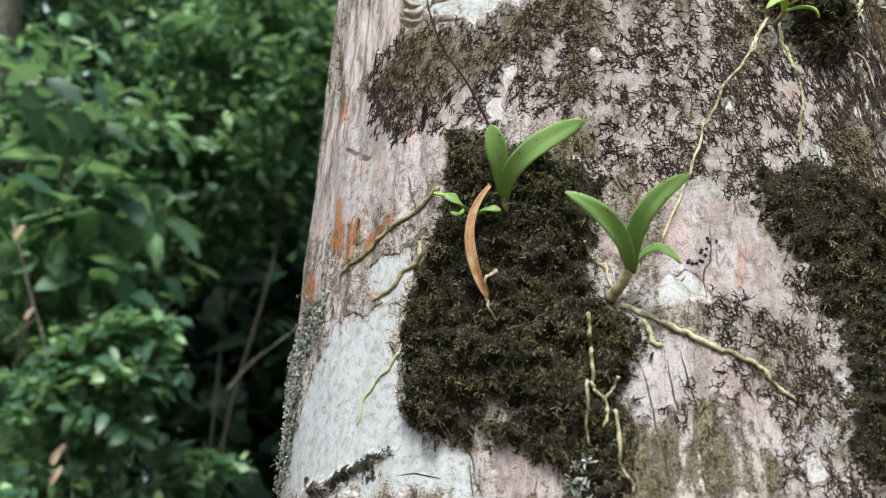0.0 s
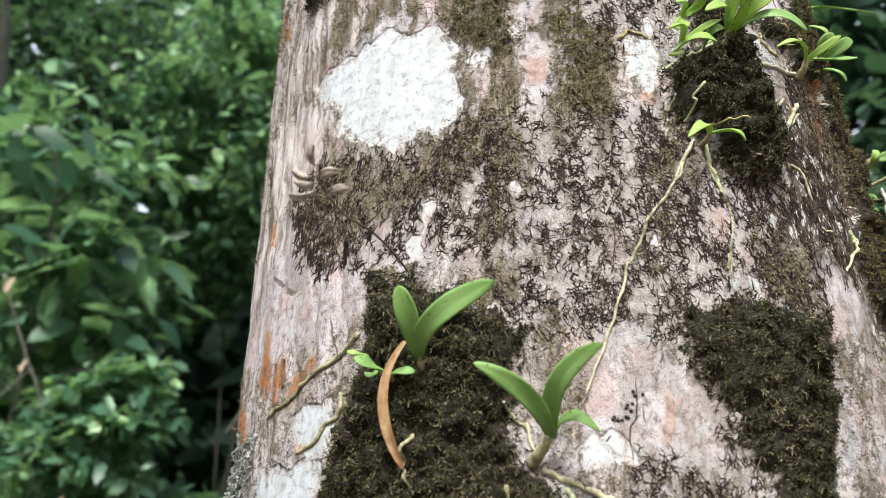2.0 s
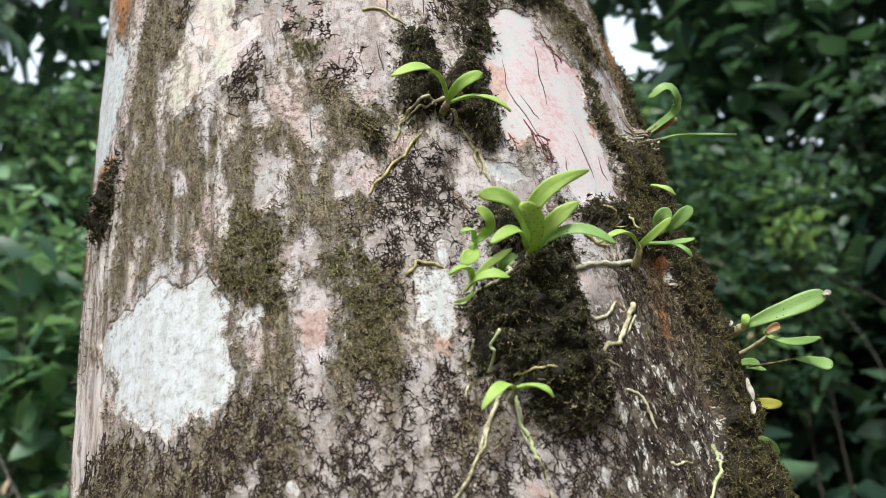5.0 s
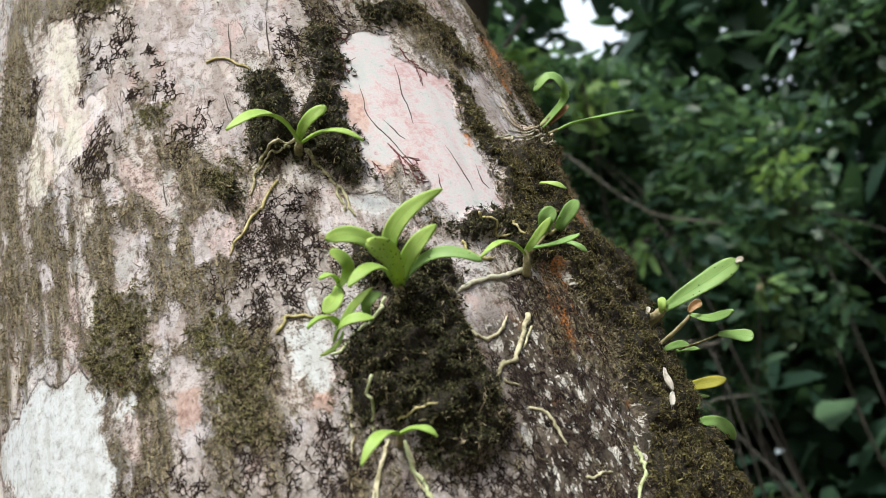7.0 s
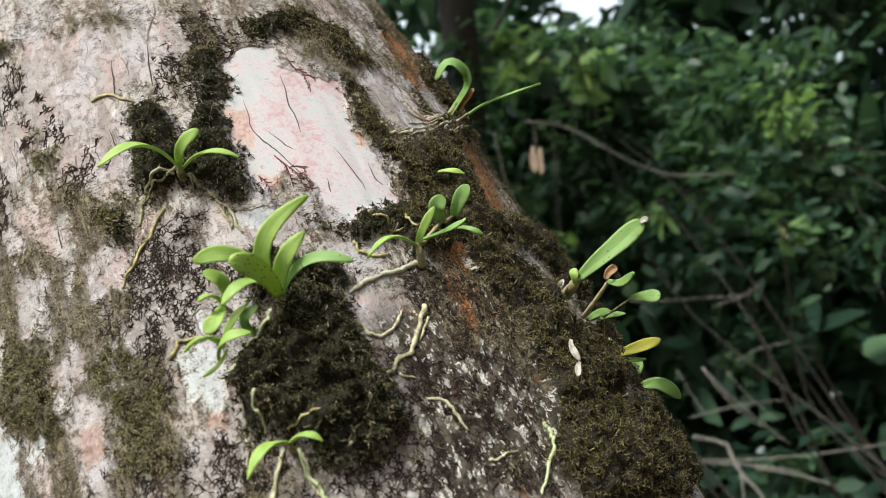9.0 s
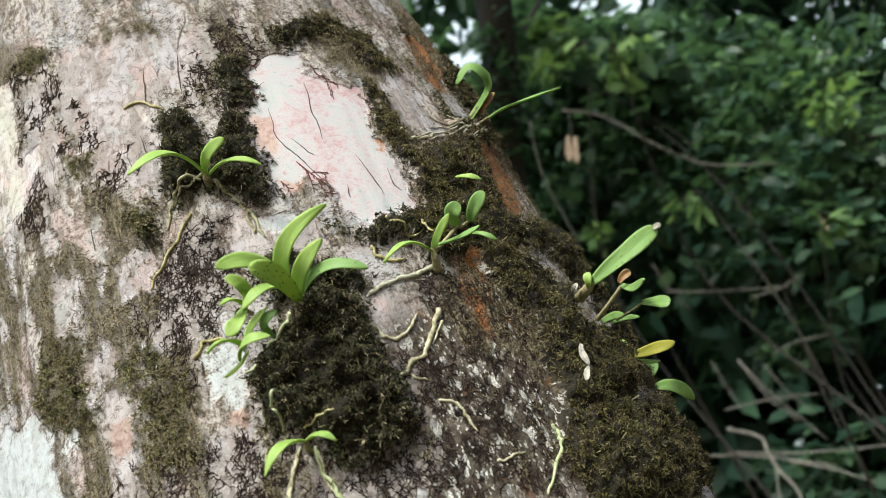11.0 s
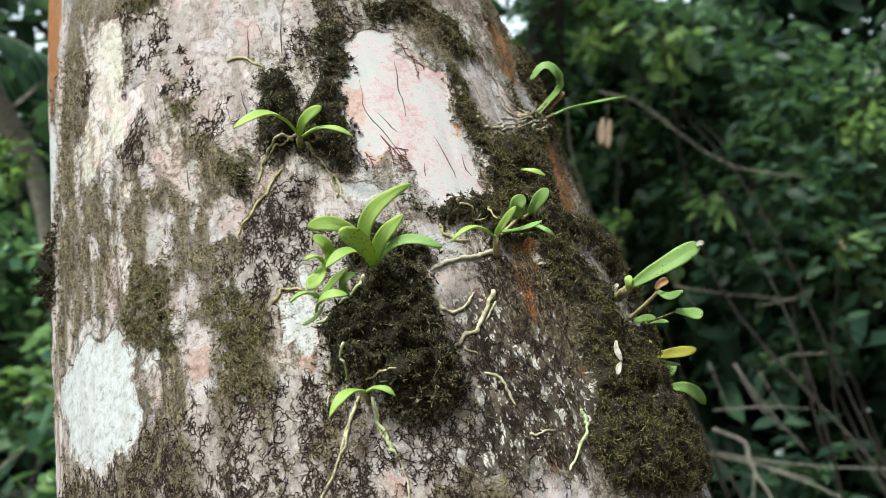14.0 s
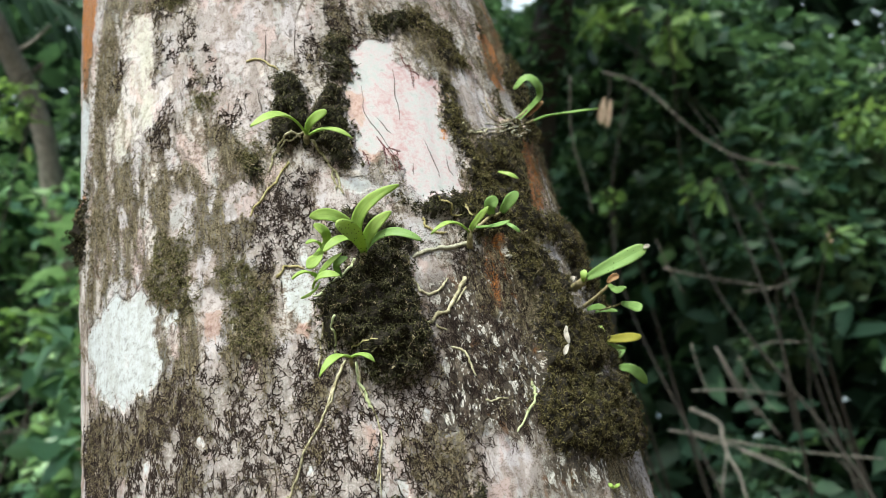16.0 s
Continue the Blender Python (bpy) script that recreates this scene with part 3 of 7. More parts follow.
patch("pale", (-3.0, 2.029), (9.4, 2.023), (23.0, 1.999), (20.7, 1.961), (10.9, 1.967), (7.9, 1.905), (-2.3, 1.925), (-1.9, 1.964), (-6.0, 1.981))
patch("pale", (-9.5, 1.826), (-6.4, 1.825), (-4.7, 1.818), (-6.2, 1.807), (-9.5, 1.812))
patch("pale", (30.2, 1.793), (35.1, 1.787), (33.6, 1.771), (30.2, 1.763), (31.3, 1.746), (32.1, 1.727), (30.0, 1.722), (30.8, 1.759), (29.4, 1.773))
patch("pale", (20.0, 1.859), (28.7, 1.853), (28.8, 1.838), (21.9, 1.835), (18.2, 1.831), (14.7, 1.845), (16.9, 1.866))
patch("pale", (52.5, 1.961), (58.2, 1.957), (62.0, 1.936), (77.3, 1.939), (60.4, 1.904), (51.3, 1.906))
patch("pale", (38.2, 1.684), (44.7, 1.689), (41.8, 1.667), (35.1, 1.672))
patch("pale", (30.2, 1.826), (34.1, 1.828), (33.7, 1.813), (29.9, 1.811))
patch("salmon", (0.9, 1.679), (2.6, 1.682), (4.1, 1.680), (4.3, 1.669), (2.8, 1.664), (1.5, 1.656), (0.4, 1.664))
patch("salmon", (14.6, 1.691), (17.7, 1.697), (17.2, 1.679), (14.7, 1.674))
patch("salmon", (5.9, 1.596), (7.0, 1.599), (5.9, 1.576), (4.9, 1.573))
patch("salmon", (9.1, 1.762), (11.2, 1.758), (10.3, 1.750), (8.1, 1.753))
patch("salmon", (-6.1, 1.784), (-4.7, 1.780), (-4.4, 1.771), (-5.7, 1.765), (-6.4, 1.775))
patch("salmon", (15.1, 1.698), (17.5, 1.701), (17.4, 1.685), (15.1, 1.683))
patch("salmon", (24.9, 1.926), (28.5, 1.929), (26.4, 1.899), (24.2, 1.903))
patch("salmon", (25.3, 1.883), (29.4, 1.875), (28.0, 1.869), (25.3, 1.870))
patch("orange", (-58.5, 1.667), (-56.5, 1.668), (-54.9, 1.643), (-55.2, 1.625), (-57.2, 1.621), (-58.8, 1.641))
patch("orange", (-53.9, 1.642), (-49.9, 1.644), (-49.3, 1.626), (-52.5, 1.608), (-54.1, 1.617))
patch("orange", (-48.6, 1.628), (-41.8, 1.640), (-41.6, 1.631), (-46.3, 1.619), (-48.8, 1.611))
patch("orange", (-72.8, 1.628), (-62.5, 1.623), (-63.2, 1.595), (-70.3, 1.595))
patch("orange", (-59.3, 1.736), (-57.1, 1.738), (-57.1, 1.721), (-59.2, 1.718))
patch("orange", (-45.5, 1.592), (-43.1, 1.591), (-44.1, 1.584), (-46.0, 1.584))
patch("orange", (68.9, 2.034), (84.3, 2.051), (81.1, 2.016), (70.9, 1.966), (67.1, 1.965), (66.8, 1.986), (65.6, 2.001))
patch("orange", (73.1, 1.919), (84.5, 1.933), (78.8, 1.900), (76.4, 1.876), (70.3, 1.847), (64.2, 1.839), (66.2, 1.863), (68.1, 1.884))
patch("orange", (46.9, 1.936), (48.0, 1.932), (47.1, 1.920), (46.2, 1.923))
patch("orange", (47.5, 1.799), (49.4, 1.796), (49.9, 1.781), (49.1, 1.766), (47.6, 1.773), (46.7, 1.784))
patch("orange", (44.8, 1.811), (47.3, 1.807), (47.0, 1.795), (45.2, 1.799))
patch("orange", (-55.7, 2.197), (-37.3, 2.137), (-43.1, 2.075), (-52.5, 2.062), (-52.1, 2.124))
patch("orange", (45.6, 1.784), (48.6, 1.780), (47.3, 1.766), (44.6, 1.763), (44.9, 1.774))
patch("orange", (47.9, 1.766), (49.5, 1.764), (47.9, 1.757), (46.7, 1.759))
patch("orange", (43.0, 1.900), (44.4, 1.895), (43.2, 1.884), (42.5, 1.888))
patch("moss", (66.7, 1.962), (65.7, 1.934), (70.0, 1.928), (82.8, 1.932), (66.6, 1.886), (62.5, 1.841), (65.3, 1.826), (66.7, 1.818), (59.1, 1.812), (55.2, 1.836), (47.5, 1.837), (44.4, 1.861), (50.1, 1.890), (61.7, 1.907), lift=0.004)
patch("moss", (53.0, 1.715), (72.2, 1.709), (84.2, 1.683), (76.1, 1.657), (72.6, 1.653), (48.0, 1.661), (45.3, 1.687), lift=0.005)
patch("moss", (18.4, 1.642), (31.5, 1.634), (25.1, 1.558), (21.6, 1.545), (18.5, 1.565), (17.8, 1.599), lift=0.004)
patch("fleck", (31.0, 1.772), (41.0, 1.796), (52.9, 1.816), (55.9, 1.789), (55.5, 1.752), (52.5, 1.717), (51.1, 1.686), (49.6, 1.662), (25.5, 1.680), (30.0, 1.713), (31.3, 1.746), amount=1)
patch("orange", (-15.1, 1.803), (-13.2, 1.801), (-14.1, 1.794), (-15.7, 1.797))
patch("orange", (-53.6, 1.948), (-44.9, 1.934), (-47.1, 1.912), (-52.5, 1.915))
patch("moss", (-30.6, 1.661), (-26.3, 1.665), (-22.3, 1.653), (-17.7, 1.657), (-14.2, 1.636), (-11.5, 1.625), (-11.1, 1.605), (-12.7, 1.591), (-11.6, 1.571), (-7.3, 1.560), (-7.3, 1.544), (-9.1, 1.529), (-10.6, 1.510), (-12.5, 1.501), (-14.9, 1.510), (-18.6, 1.508), (-23.9, 1.527), (-27.4, 1.523), (-28.1, 1.503), (-30.4, 1.513), (-32.7, 1.511), (-37.2, 1.529), (-37.5, 1.560), (-36.2, 1.589), (-32.9, 1.617), (-31.3, 1.638), lift=0.011)
patch("moss", (9.9, 1.641), (16.9, 1.648), (24.3, 1.644), (31.3, 1.644), (30.2, 1.589), (24.3, 1.546), (20.5, 1.555), (15.5, 1.570), (14.7, 1.603), (9.7, 1.616), lift=0.004)
patch("moss", (-59.9, 1.498), (-55.2, 1.500), (-49.9, 1.501), (-45.1, 1.507), (-39.8, 1.506), (-44.8, 1.495), (-55.6, 1.491), lift=0.003)
patch("moss", (12.5, 1.773), (15.3, 1.782), (21.3, 1.802), (25.0, 1.810), (29.0, 1.796), (29.0, 1.776), (28.3, 1.757), (29.6, 1.744), (28.9, 1.726), (25.8, 1.717), (21.1, 1.713), (18.3, 1.725), (17.0, 1.738), (13.1, 1.745), (13.2, 1.760), lift=0.014)
patch("moss", (18.3, 1.832), (22.6, 1.833), (26.1, 1.822), (30.5, 1.812), (31.9, 1.797), (24.8, 1.805), (18.4, 1.807), (16.7, 1.819), lift=0.008)
patch("moss", (10.5, 1.942), (14.2, 1.948), (16.3, 1.935), (16.9, 1.912), (21.1, 1.935), (24.7, 1.932), (23.8, 1.911), (24.5, 1.873), (20.3, 1.864), (17.7, 1.879), (14.8, 1.890), (10.8, 1.882), (9.0, 1.901), lift=0.006)
patch("moss", (42.3, 1.844), (54.7, 1.835), (58.4, 1.820), (60.8, 1.797), (52.1, 1.771), (46.8, 1.805), (41.8, 1.809), (39.3, 1.824), (35.4, 1.825), (29.2, 1.839), (32.4, 1.834), lift=0.006)
patch("moss", (61.2, 1.804), (66.2, 1.783), (63.6, 1.754), (73.5, 1.755), (69.5, 1.719), (72.4, 1.687), (63.4, 1.654), (46.8, 1.662), (49.9, 1.696), (50.5, 1.732), (54.1, 1.763), lift=0.007)
patch("moss", (58.8, 1.747), (71.3, 1.748), (70.5, 1.721), (71.6, 1.689), (63.7, 1.699), (61.3, 1.720), (56.4, 1.726), lift=0.006)
patch("moss", (4.2, 1.895), (6.6, 1.886), (6.1, 1.865), (3.5, 1.867), lift=0.002)
patch("moss", (23.2, 1.978), (27.5, 1.976), (26.1, 1.938), (24.0, 1.935), (21.6, 1.941), lift=0.002)
patch("moss", (-52.8, 1.910), (-49.3, 1.929), (-43.8, 1.930), (-41.8, 1.905), (-45.0, 1.878), (-50.3, 1.884), lift=0.006)
patch("thin", (34.7, 1.997), (47.3, 2.015), (52.8, 1.988), (56.2, 1.955), (62.0, 1.936), (70.0, 1.912), (68.0, 1.852), (62.0, 1.833), (56.5, 1.860), (50.5, 1.878), (44.5, 1.859), (45.5, 1.889), (45.3, 1.921), (43.8, 1.954), (38.7, 1.977), amount=1.3)
patch("thin", (53.6, 1.820), (63.0, 1.800), (60.9, 1.768), (52.7, 1.731), (48.2, 1.738), (46.2, 1.766), (44.4, 1.788), amount=1.15)
patch("thin", (56.0, 2.026), (80.2, 2.070), (73.3, 1.970), (61.5, 1.967), (56.5, 1.992), amount=1.2)
patch("thin", (43.0, 1.814), (52.3, 1.812), (52.2, 1.766), (51.3, 1.734), (47.3, 1.732), (46.2, 1.766), (41.5, 1.781), amount=0.8)
patch("flake", (-65.8, 1.608), (-57.7, 1.602), (-59.7, 1.581), (-65.1, 1.565), (-67.3, 1.536), (-69.2, 1.502), (-79.2, 1.495), (-79.0, 1.522), (-79.1, 1.577), (-70.3, 1.595))
patch("flake", (-16.2, 1.492), (-14.6, 1.495), (-14.7, 1.485), (-16.0, 1.485))
patch("flake", (-38.4, 1.544), (-35.6, 1.546), (-35.5, 1.537), (-37.8, 1.536))
patch("moss", (46.9, 1.950), (50.0, 1.942), (48.9, 1.899), (49.8, 1.875), (45.2, 1.866), (45.2, 1.888), (44.5, 1.915), lift=0.002)
patch("moss", (33.4, 1.996), (44.1, 2.011), (53.9, 1.999), (57.4, 1.966), (49.6, 1.962), (44.6, 1.990), (34.4, 1.980), lift=0.002)
patch("moss", (66.0, 2.030), (74.0, 2.020), (92.0, 2.020), (99.0, 1.990), (99.0, 1.945), (82.0, 1.940), (76.0, 1.950), (72.0, 1.985), lift=0.003)
patch("moss", (60.0, 1.830), (78.0, 1.850), (97.0, 1.850), (100.0, 1.740), (92.0, 1.660), (86.0, 1.660), (84.0, 1.740), (74.0, 1.800), lift=0.006)
patch("orange", (74.0, 2.075), (94.0, 2.075), (96.0, 2.035), (84.0, 2.022), (78.0, 2.045), amount=1.6)
patch("orange", (80.0, 1.935), (97.0, 1.940), (99.0, 1.860), (84.0, 1.852), (79.0, 1.890), amount=1.6)
patch("thin", (64.0, 2.100), (100.0, 2.100), (100.0, 1.820), (72.0, 1.820), (74.0, 1.950), amount=1.2)
patch("white", (-15.0, 1.789), (-13.3, 1.794), (-12.0, 1.794), (-11.8, 1.785), (-13.4, 1.779), (-14.9, 1.783))
patch("thin", (-43.8, 1.978), (-34.1, 1.962), (-30.9, 1.935), (-23.5, 1.926), (-19.1, 1.922), (-17.1, 1.906), (-13.2, 1.898), (-9.4, 1.903), (-5.4, 1.896), (-3.5, 1.875), (-4.8, 1.852), (-1.6, 1.843), (-2.8, 1.825), (-6.9, 1.824), (-10.0, 1.844), (-13.5, 1.855), (-15.4, 1.838), (-15.5, 1.817), (-19.2, 1.831), (-25.1, 1.834), (-29.4, 1.832), (-35.6, 1.830), (-43.9, 1.835), (-43.9, 1.855), (-39.2, 1.863), (-38.7, 1.903), (-45.5, 1.944), amount=1.0)
patch("pale", (-29.8, 1.902), (-24.3, 1.889), (-23.0, 1.870), (-27.6, 1.877))
patch("pale", (-14.0, 1.883), (-9.0, 1.879), (-8.8, 1.862), (-12.1, 1.862))
patch("pale", (-7.7, 1.825), (-4.0, 1.825), (-3.2, 1.814), (-6.0, 1.806), (-8.1, 1.813))
patch("cream", (-17.6, 1.914), (-14.6, 1.910), (-15.5, 1.895), (-17.5, 1.899))
patch("thin", (-16.0, 1.817), (-8.4, 1.808), (-7.5, 1.797), (-7.4, 1.761), (-8.1, 1.744), (-15.1, 1.743), (-19.3, 1.739), (-22.8, 1.750), (-18.4, 1.744), (-15.9, 1.755), (-15.7, 1.780), amount=1.0)
patch("thin", (-2.9, 1.817), (2.0, 1.817), (4.8, 1.802), (5.1, 1.776), (4.0, 1.751), (0.7, 1.740), (-3.5, 1.748), (-3.8, 1.772), (-2.6, 1.795), amount=1.05)
patch("thin", (-6.3, 1.761), (3.9, 1.748), (10.4, 1.721), (9.6, 1.699), (2.8, 1.711), (-4.2, 1.716), (-7.9, 1.732), amount=0.75)
patch("dark", (-6.3, 1.761), (3.9, 1.748), (9.7, 1.721), (9.6, 1.699), (2.8, 1.711), (-4.2, 1.716), (-7.9, 1.732), amount=0.75)
patch("thin", (-40.5, 1.758), (-28.5, 1.741), (-26.5, 1.750), (-20.0, 1.746), (-15.1, 1.748), (-7.7, 1.744), (-8.4, 1.727), (-11.5, 1.717), (-19.4, 1.710), (-22.6, 1.710), (-29.9, 1.704), (-34.2, 1.704), (-39.9, 1.691), (-45.1, 1.695), (-47.8, 1.715), (-49.7, 1.733), (-46.5, 1.746), amount=0.95)
patch("dark", (-40.5, 1.758), (-28.5, 1.741), (-22.7, 1.736), (-19.3, 1.721), (-22.6, 1.710), (-29.9, 1.704), (-34.2, 1.704), (-47.0, 1.718), (-49.7, 1.733), (-46.5, 1.746), amount=0.81)
patch("dark", (-19.2, 1.743), (-14.2, 1.750), (-8.1, 1.744), (-8.2, 1.715), (-10.4, 1.689), (-12.8, 1.664), (-16.4, 1.666), (-20.2, 1.678), (-22.6, 1.699), (-21.8, 1.712), (-19.3, 1.721), amount=1.38)
patch("thin", (-17.6, 1.738), (-8.6, 1.738), (-8.9, 1.715), (-11.8, 1.690), (-16.2, 1.692), (-19.4, 1.710), amount=0.7)
patch("dark", (-8.2, 1.738), (0.4, 1.728), (10.2, 1.715), (11.8, 1.699), (9.7, 1.667), (4.8, 1.644), (1.3, 1.660), (-0.5, 1.643), (-9.6, 1.646), (-12.1, 1.664), (-9.6, 1.689), amount=1.19)
patch("pale", (-7.9, 1.717), (-4.3, 1.712), (-4.8, 1.687), (-5.9, 1.671), (-7.6, 1.688), (-8.4, 1.701))
patch("pale", (-2.4, 1.724), (0.4, 1.720), (-0.1, 1.706), (-2.4, 1.702), (-3.8, 1.708))
patch("pale", (-0.3, 1.699), (1.8, 1.695), (0.9, 1.679), (-0.7, 1.684))
patch("pale", (4.6, 1.700), (6.8, 1.697), (5.5, 1.686), (3.9, 1.689))
patch("pale", (-3.4, 1.670), (-0.8, 1.667), (-1.4, 1.657), (-3.4, 1.660))
patch("white", (-24.0, 1.709), (-20.9, 1.710), (-21.4, 1.703), (-22.6, 1.699), (-23.7, 1.687), (-23.1, 1.675), (-24.2, 1.670), (-25.4, 1.676), (-24.4, 1.686), (-23.9, 1.697))
patch("pale", (-34.4, 1.709), (-28.0, 1.702), (-24.4, 1.714), (-21.4, 1.712), (-21.7, 1.695), (-22.9, 1.669), (-26.0, 1.671), (-29.7, 1.676), (-32.7, 1.678), (-35.1, 1.693))
patch("dark", (0.8, 1.837), (4.3, 1.842), (9.2, 1.864), (12.8, 1.864), (14.5, 1.838), (14.6, 1.820), (12.9, 1.802), (7.2, 1.802), (4.1, 1.806), (1.3, 1.824), amount=1.3)
patch("pale", (4.3, 1.842), (9.4, 1.868), (13.4, 1.866), (14.5, 1.838), (13.9, 1.803), (7.2, 1.802), (4.3, 1.813))
patch("dark", (-33.2, 1.716), (-22.7, 1.701), (-23.9, 1.686), (-29.7, 1.677), (-32.9, 1.690), (-28.0, 1.694), (-31.0, 1.704), amount=1.12)
patch("dark", (-48.5, 1.729), (-39.2, 1.711), (-33.1, 1.703), (-30.8, 1.690), (-36.0, 1.683), (-44.2, 1.690), amount=1.19)
patch("thin", (-48.6, 1.732), (-39.2, 1.714), (-35.2, 1.705), (-37.4, 1.692), (-44.1, 1.691), amount=0.85)
patch("thin", (-32.0, 1.673), (-26.1, 1.674), (-22.6, 1.662), (-17.9, 1.664), (-10.7, 1.664), (-6.2, 1.650), (-6.3, 1.642), (-32.3, 1.653), amount=1.0)
patch("dark", (13.0, 1.710), (16.3, 1.698), (16.0, 1.677), (17.7, 1.667), (15.9, 1.647), (11.5, 1.643), (10.7, 1.657), (10.4, 1.683), amount=1.25)
patch("pale", (12.3, 1.693), (15.6, 1.685), (16.2, 1.667), (15.0, 1.645), (10.8, 1.645), (10.8, 1.660))
patch("dark", (1.4, 1.711), (12.0, 1.704), (10.4, 1.667), (5.4, 1.661), (1.7, 1.674), (0.8, 1.687), amount=1.12)
patch("salmon", (15.5, 1.698), (17.9, 1.698), (18.0, 1.682), (17.2, 1.672), (15.4, 1.680))
patch("thin", (20.1, 1.710), (27.2, 1.723), (31.4, 1.701), (33.6, 1.679), (29.7, 1.636), (22.8, 1.636), (23.3, 1.667), (19.8, 1.677), amount=0.95)
patch("dark", (20.1, 1.710), (27.2, 1.723), (31.4, 1.701), (33.2, 1.684), (23.3, 1.667), (19.8, 1.677), amount=1.0)
patch("pale", (18.6, 1.669), (21.6, 1.666), (22.7, 1.656), (21.8, 1.644), (17.9, 1.644))
patch("white", (20.3, 1.659), (22.4, 1.656), (21.6, 1.647), (20.2, 1.649))
patch("pale", (33.9, 1.675), (41.2, 1.678), (44.4, 1.659), (41.0, 1.636), (33.9, 1.636), (32.6, 1.657))
patch("pale", (31.6, 1.788), (35.3, 1.789), (34.9, 1.775), (31.3, 1.756), (30.6, 1.730), (31.7, 1.722), (28.7, 1.724), (29.6, 1.749), (30.1, 1.768))
patch("salmon", (0.6, 1.681), (4.0, 1.681), (3.9, 1.661), (1.3, 1.660), (0.5, 1.667))
patch("dark", (-51.0, 1.743), (-45.9, 1.751), (-38.1, 1.751), (-32.2, 1.721), (-29.1, 1.702), (-36.3, 1.711), (-40.6, 1.709), (-39.2, 1.685), (-44.3, 1.689), (-47.8, 1.709), amount=1.38)
patch("thin", (-45.9, 1.751), (-38.1, 1.751), (-32.2, 1.721), (-29.1, 1.702), (-36.3, 1.711), (-43.8, 1.726), amount=0.8)
patch("thin", (-35.9, 1.758), (-27.5, 1.750), (-21.0, 1.746), (-14.2, 1.737), (-7.9, 1.719), (-9.9, 1.691), (-11.0, 1.671), (-15.5, 1.683), (-20.3, 1.690), (-24.6, 1.704), (-25.5, 1.716), (-32.2, 1.721), (-35.6, 1.741), amount=0.95)
patch("dark", (-35.9, 1.758), (-27.5, 1.750), (-21.0, 1.746), (-14.2, 1.737), (-7.9, 1.719), (-9.9, 1.691), (-11.0, 1.671), (-15.5, 1.683), (-20.4, 1.676), (-27.2, 1.692), (-25.5, 1.716), (-32.2, 1.721), (-35.6, 1.741), amount=1.06)
patch("pale", (-23.9, 1.714), (-20.3, 1.708), (-21.9, 1.680), (-24.5, 1.670), (-26.1, 1.688))
patch("pale", (-21.2, 1.689), (-14.7, 1.682), (-14.8, 1.672), (-20.4, 1.670))
patch("dark", (-33.1, 1.703), (-27.2, 1.696), (-28.1, 1.679), (-31.8, 1.674), (-34.0, 1.693), amount=1.0)
patch("dark", (-8.2, 1.704), (1.6, 1.718), (12.2, 1.707), (15.7, 1.648), (6.7, 1.628), (2.5, 1.637), (-2.2, 1.627), (-6.3, 1.637), (-10.8, 1.629), (-14.3, 1.649), (-11.0, 1.671), amount=1.25)
patch("pale", (-8.7, 1.719), (-6.5, 1.711), (-5.4, 1.686), (-6.4, 1.668), (-8.7, 1.675), (-7.5, 1.697))
patch("pale", (10.1, 1.675), (13.4, 1.673), (15.7, 1.655), (12.9, 1.643), (10.4, 1.652))
patch("pale", (-9.7, 1.657), (-5.5, 1.659), (-6.3, 1.640), (-9.6, 1.641))
patch("thin", (-6.0, 1.741), (15.4, 1.739), (13.0, 1.704), (3.2, 1.690), (-5.1, 1.704), amount=0.65)
patch("dark", (-6.0, 1.741), (15.4, 1.739), (13.0, 1.704), (3.2, 1.690), (-5.1, 1.704), amount=1.06)
patch("pale", (0.5, 1.633), (6.3, 1.638), (6.3, 1.616), (9.6, 1.611), (13.3, 1.598), (15.2, 1.587), (15.2, 1.570), (10.1, 1.561), (4.5, 1.562), (1.8, 1.567), (-3.6, 1.567), (-5.2, 1.589), (-2.8, 1.601))
patch("dark", (1.7, 1.567), (5.2, 1.566), (7.7, 1.552), (6.4, 1.538), (3.1, 1.541), (1.9, 1.551), amount=1.44)
patch("dark", (6.2, 1.562), (13.7, 1.566), (15.5, 1.554), (14.1, 1.538), (16.6, 1.521), (9.9, 1.521), (9.6, 1.542), amount=1.31)
patch("dark", (4.2, 1.539), (7.1, 1.536), (5.9, 1.527), (3.9, 1.531), amount=1.25)
patch("dark", (7.8, 1.526), (10.1, 1.519), (11.0, 1.505), (7.3, 1.511), amount=1.31)
patch("dark", (11.8, 1.603), (16.7, 1.599), (15.9, 1.565), (13.9, 1.559), (13.2, 1.581), amount=0.94)
patch("dark", (9.1, 1.505), (16.4, 1.504), (21.3, 1.495), (20.6, 1.485), (10.4, 1.484), (8.7, 1.495), amount=1.31)
patch("pale", (9.0, 1.502), (16.2, 1.501), (20.5, 1.490), (18.5, 1.485), (10.4, 1.484))
patch("thin", (-4.7, 1.517), (-1.5, 1.520), (3.1, 1.523), (5.4, 1.512), (8.8, 1.495), (7.6, 1.484), (-9.2, 1.483), (-10.1, 1.501), (-9.3, 1.511), amount=1.5)
patch("dark", (-2.7, 1.527), (-0.9, 1.526), (-1.0, 1.515), (-2.8, 1.515), amount=1.12)
patch("pale", (-8.0, 1.546), (-3.9, 1.554), (-0.3, 1.541), (2.9, 1.536), (2.6, 1.526), (-1.4, 1.523), (-6.0, 1.516), (-9.1, 1.521), (-9.6, 1.531))
